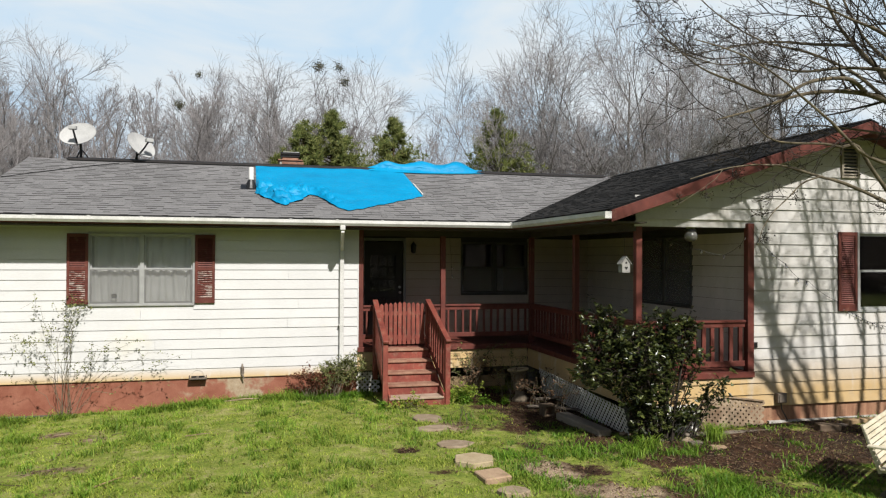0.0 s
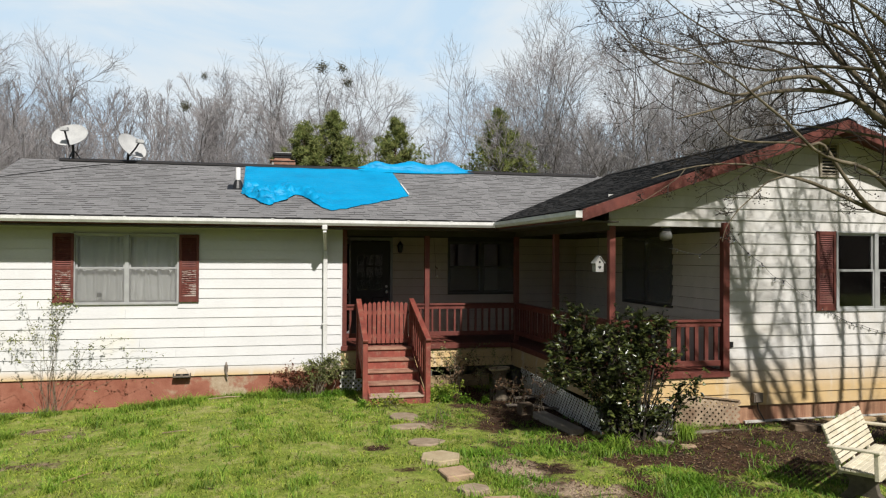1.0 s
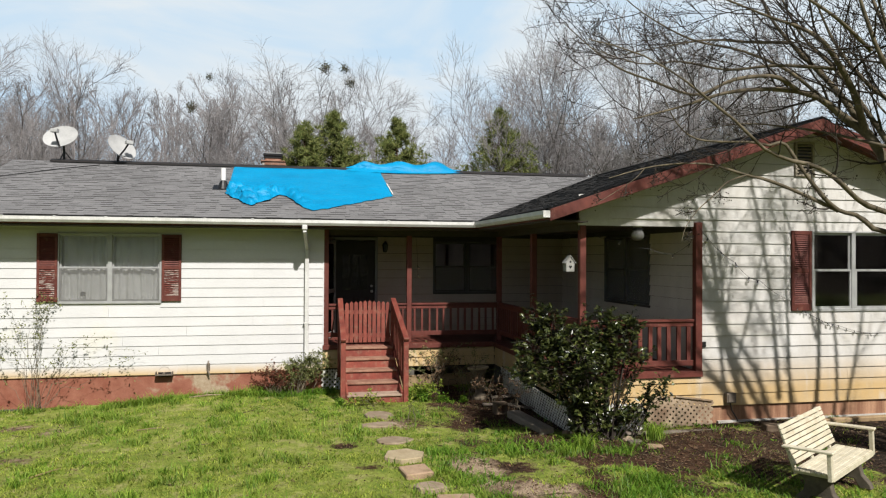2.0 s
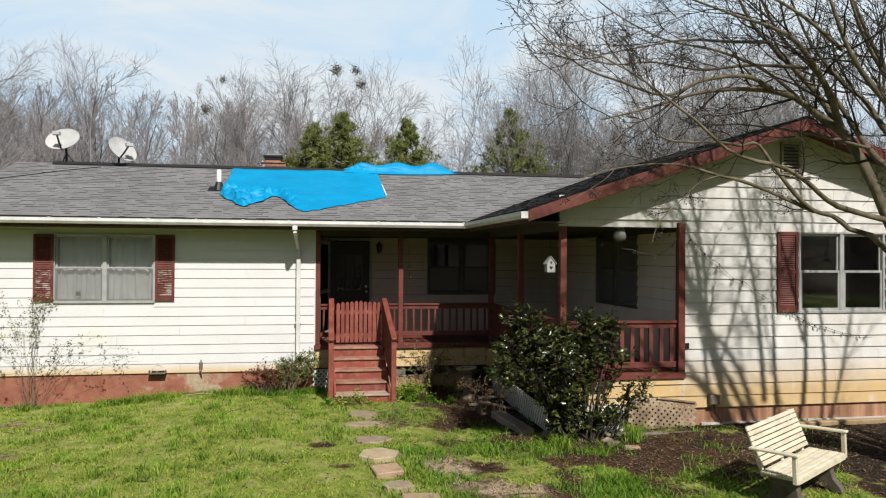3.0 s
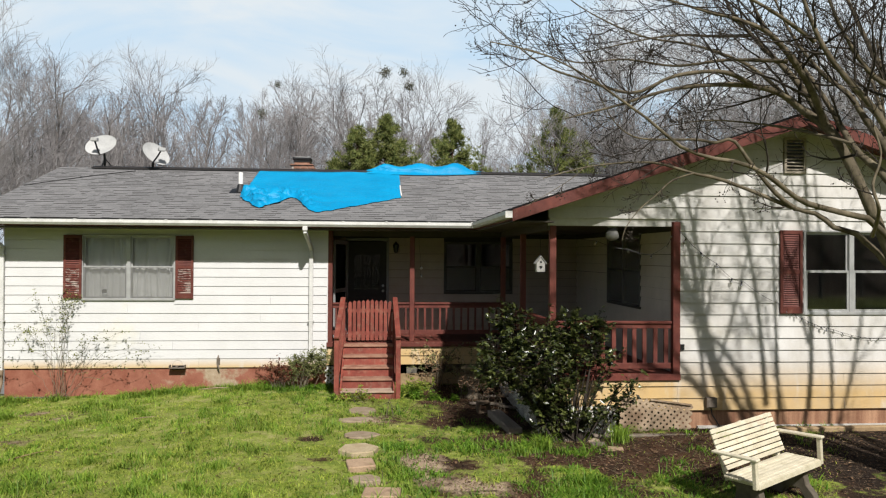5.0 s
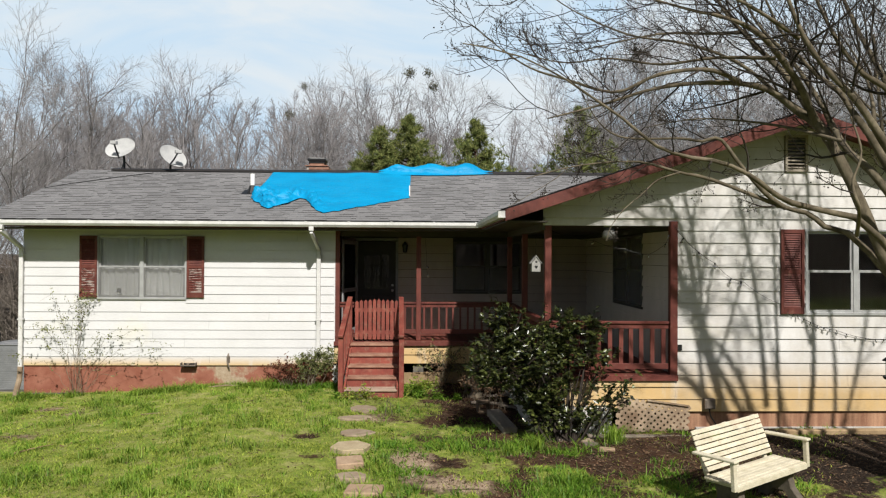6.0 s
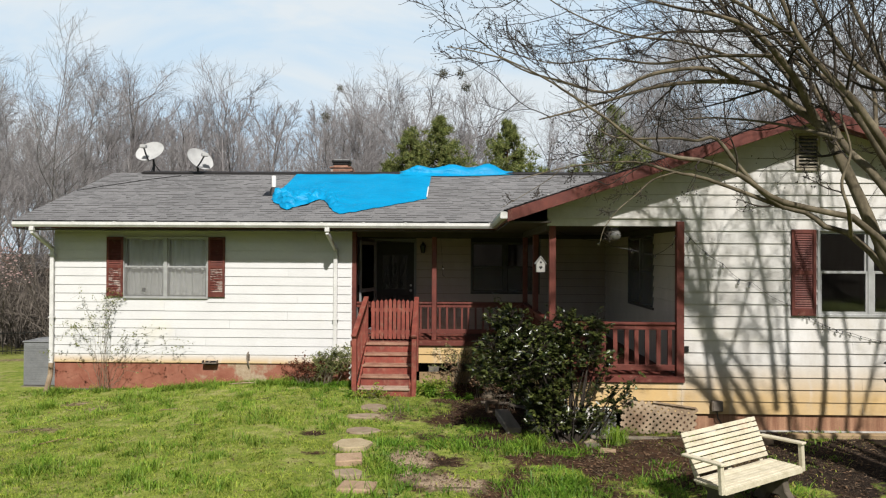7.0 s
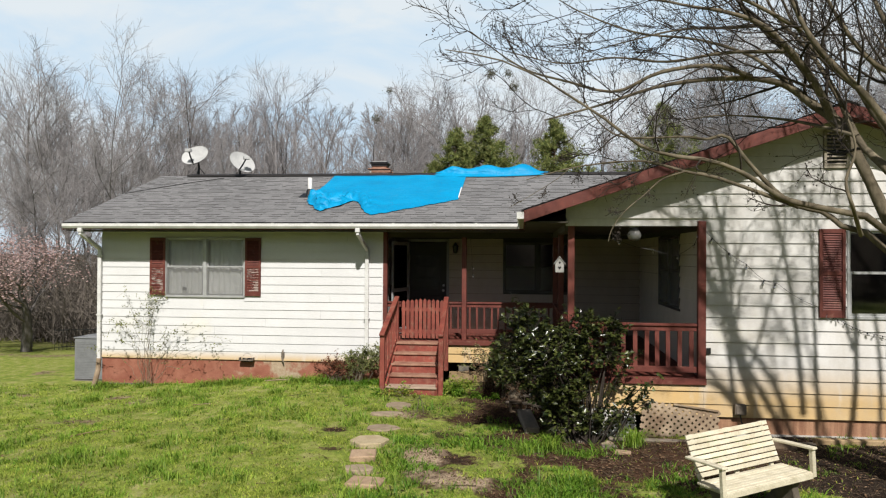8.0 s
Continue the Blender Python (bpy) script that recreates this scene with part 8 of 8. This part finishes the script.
# ---- roof shingles ----
def shingle_rows(roof, material, place, depth, shape, singles, seed):
    """Lapped shingles over a slope. place(u, v): the point u along the eave and v up the slope; shape(v): the stretch of u that the slope has there."""
    r = random.Random(seed)
    rise, kinds = 0.14, []
    for w in (0.10, 0.15, 0.19, 0.26):
        for th in (0.005, 0.012):
            g = Geo().add([(0, 0, 0.0), (w, 0, 0.0), (w, 0.17, -0.001), (0, 0.17, -0.001), (0.002, 0, th), (w - 0.002, 0, th), (w - 0.002, 0.17, 0.002), (0.002, 0.17, 0.002)],
                          [(0, 1, 5, 4), (1, 2, 6, 5), (3, 0, 4, 7), (4, 5, 6, 7)])
            me = g.mesh("shingle", material)
            me.materials.append(CUT)
            me.polygons[0].material_index = 1
            kinds.append((w, me))
    rest, cut, v, done = Geo(), [], -0.02, 0
    while v < depth - 0.1:
        u0, u1 = shape(v)
        u = u0 - r.random() * 0.2
        while u < u1:
            w, me = kinds[r.randrange(8)]
            if u0 <= u and u + w <= u1:
                m = place(u, v)
                if done < singles:
                    part("shingle", me, material, roof, m=m)
                    done += 1
                else:
                    rest.add([m @ p.co for p in me.vertices], [tuple(f.vertices) for f in me.polygons])
                    cut += [1, 0, 0, 0]
            elif u + w > u0 and u < u1:
                a, b = max(u, u0), min(u + w, u1)
                rest.add([place(a, v) @ Vector((x * (b - a), y, z)) for x, y, z in ((0, 0, 0.009), (1, 0, 0.009), (1, 0.17, 0.002), (0, 0.17, 0.002), (0, 0, 0.0), (1, 0, 0.0))], [(0, 1, 2, 3), (4, 5, 1, 0)])
                cut += [0, 1]
            u += w + 0.002
        v += rise
    me = rest.mesh("shingles", material)
    me.materials.append(CUT)
    me.polygons.foreach_set("material_index", cut)
    tagged(part("shingles", me, material, roof), kind="stuff")


angle = math.degrees(math.atan(SLOPE))
cosine = math.cos(math.atan(SLOPE))
shingle_rows(ROOF_MAIN, ROOF_X, lambda u, v: pose(u, EAVE_Y + v * cosine, EAVE_Z + v * cosine * SLOPE + 0.001, angle), (RIDGE_Y - EAVE_Y) / cosine, lambda v: (XG0 - 0.01, WEAVE + v * cosine), 300, 3)
shingle_rows(ROOF_WING, ROOF_SHADED, lambda u, v: pose(WEAVE + v * cosine, -u, EAVE_Z + v * cosine * SLOPE + 0.001, 0, 0, -90) @ pose(0, 0, 0, angle), (PEAK_X - WEAVE) / cosine, lambda v: (-(EAVE_Y + v * cosine), -RAKE_Y), 0, 4)
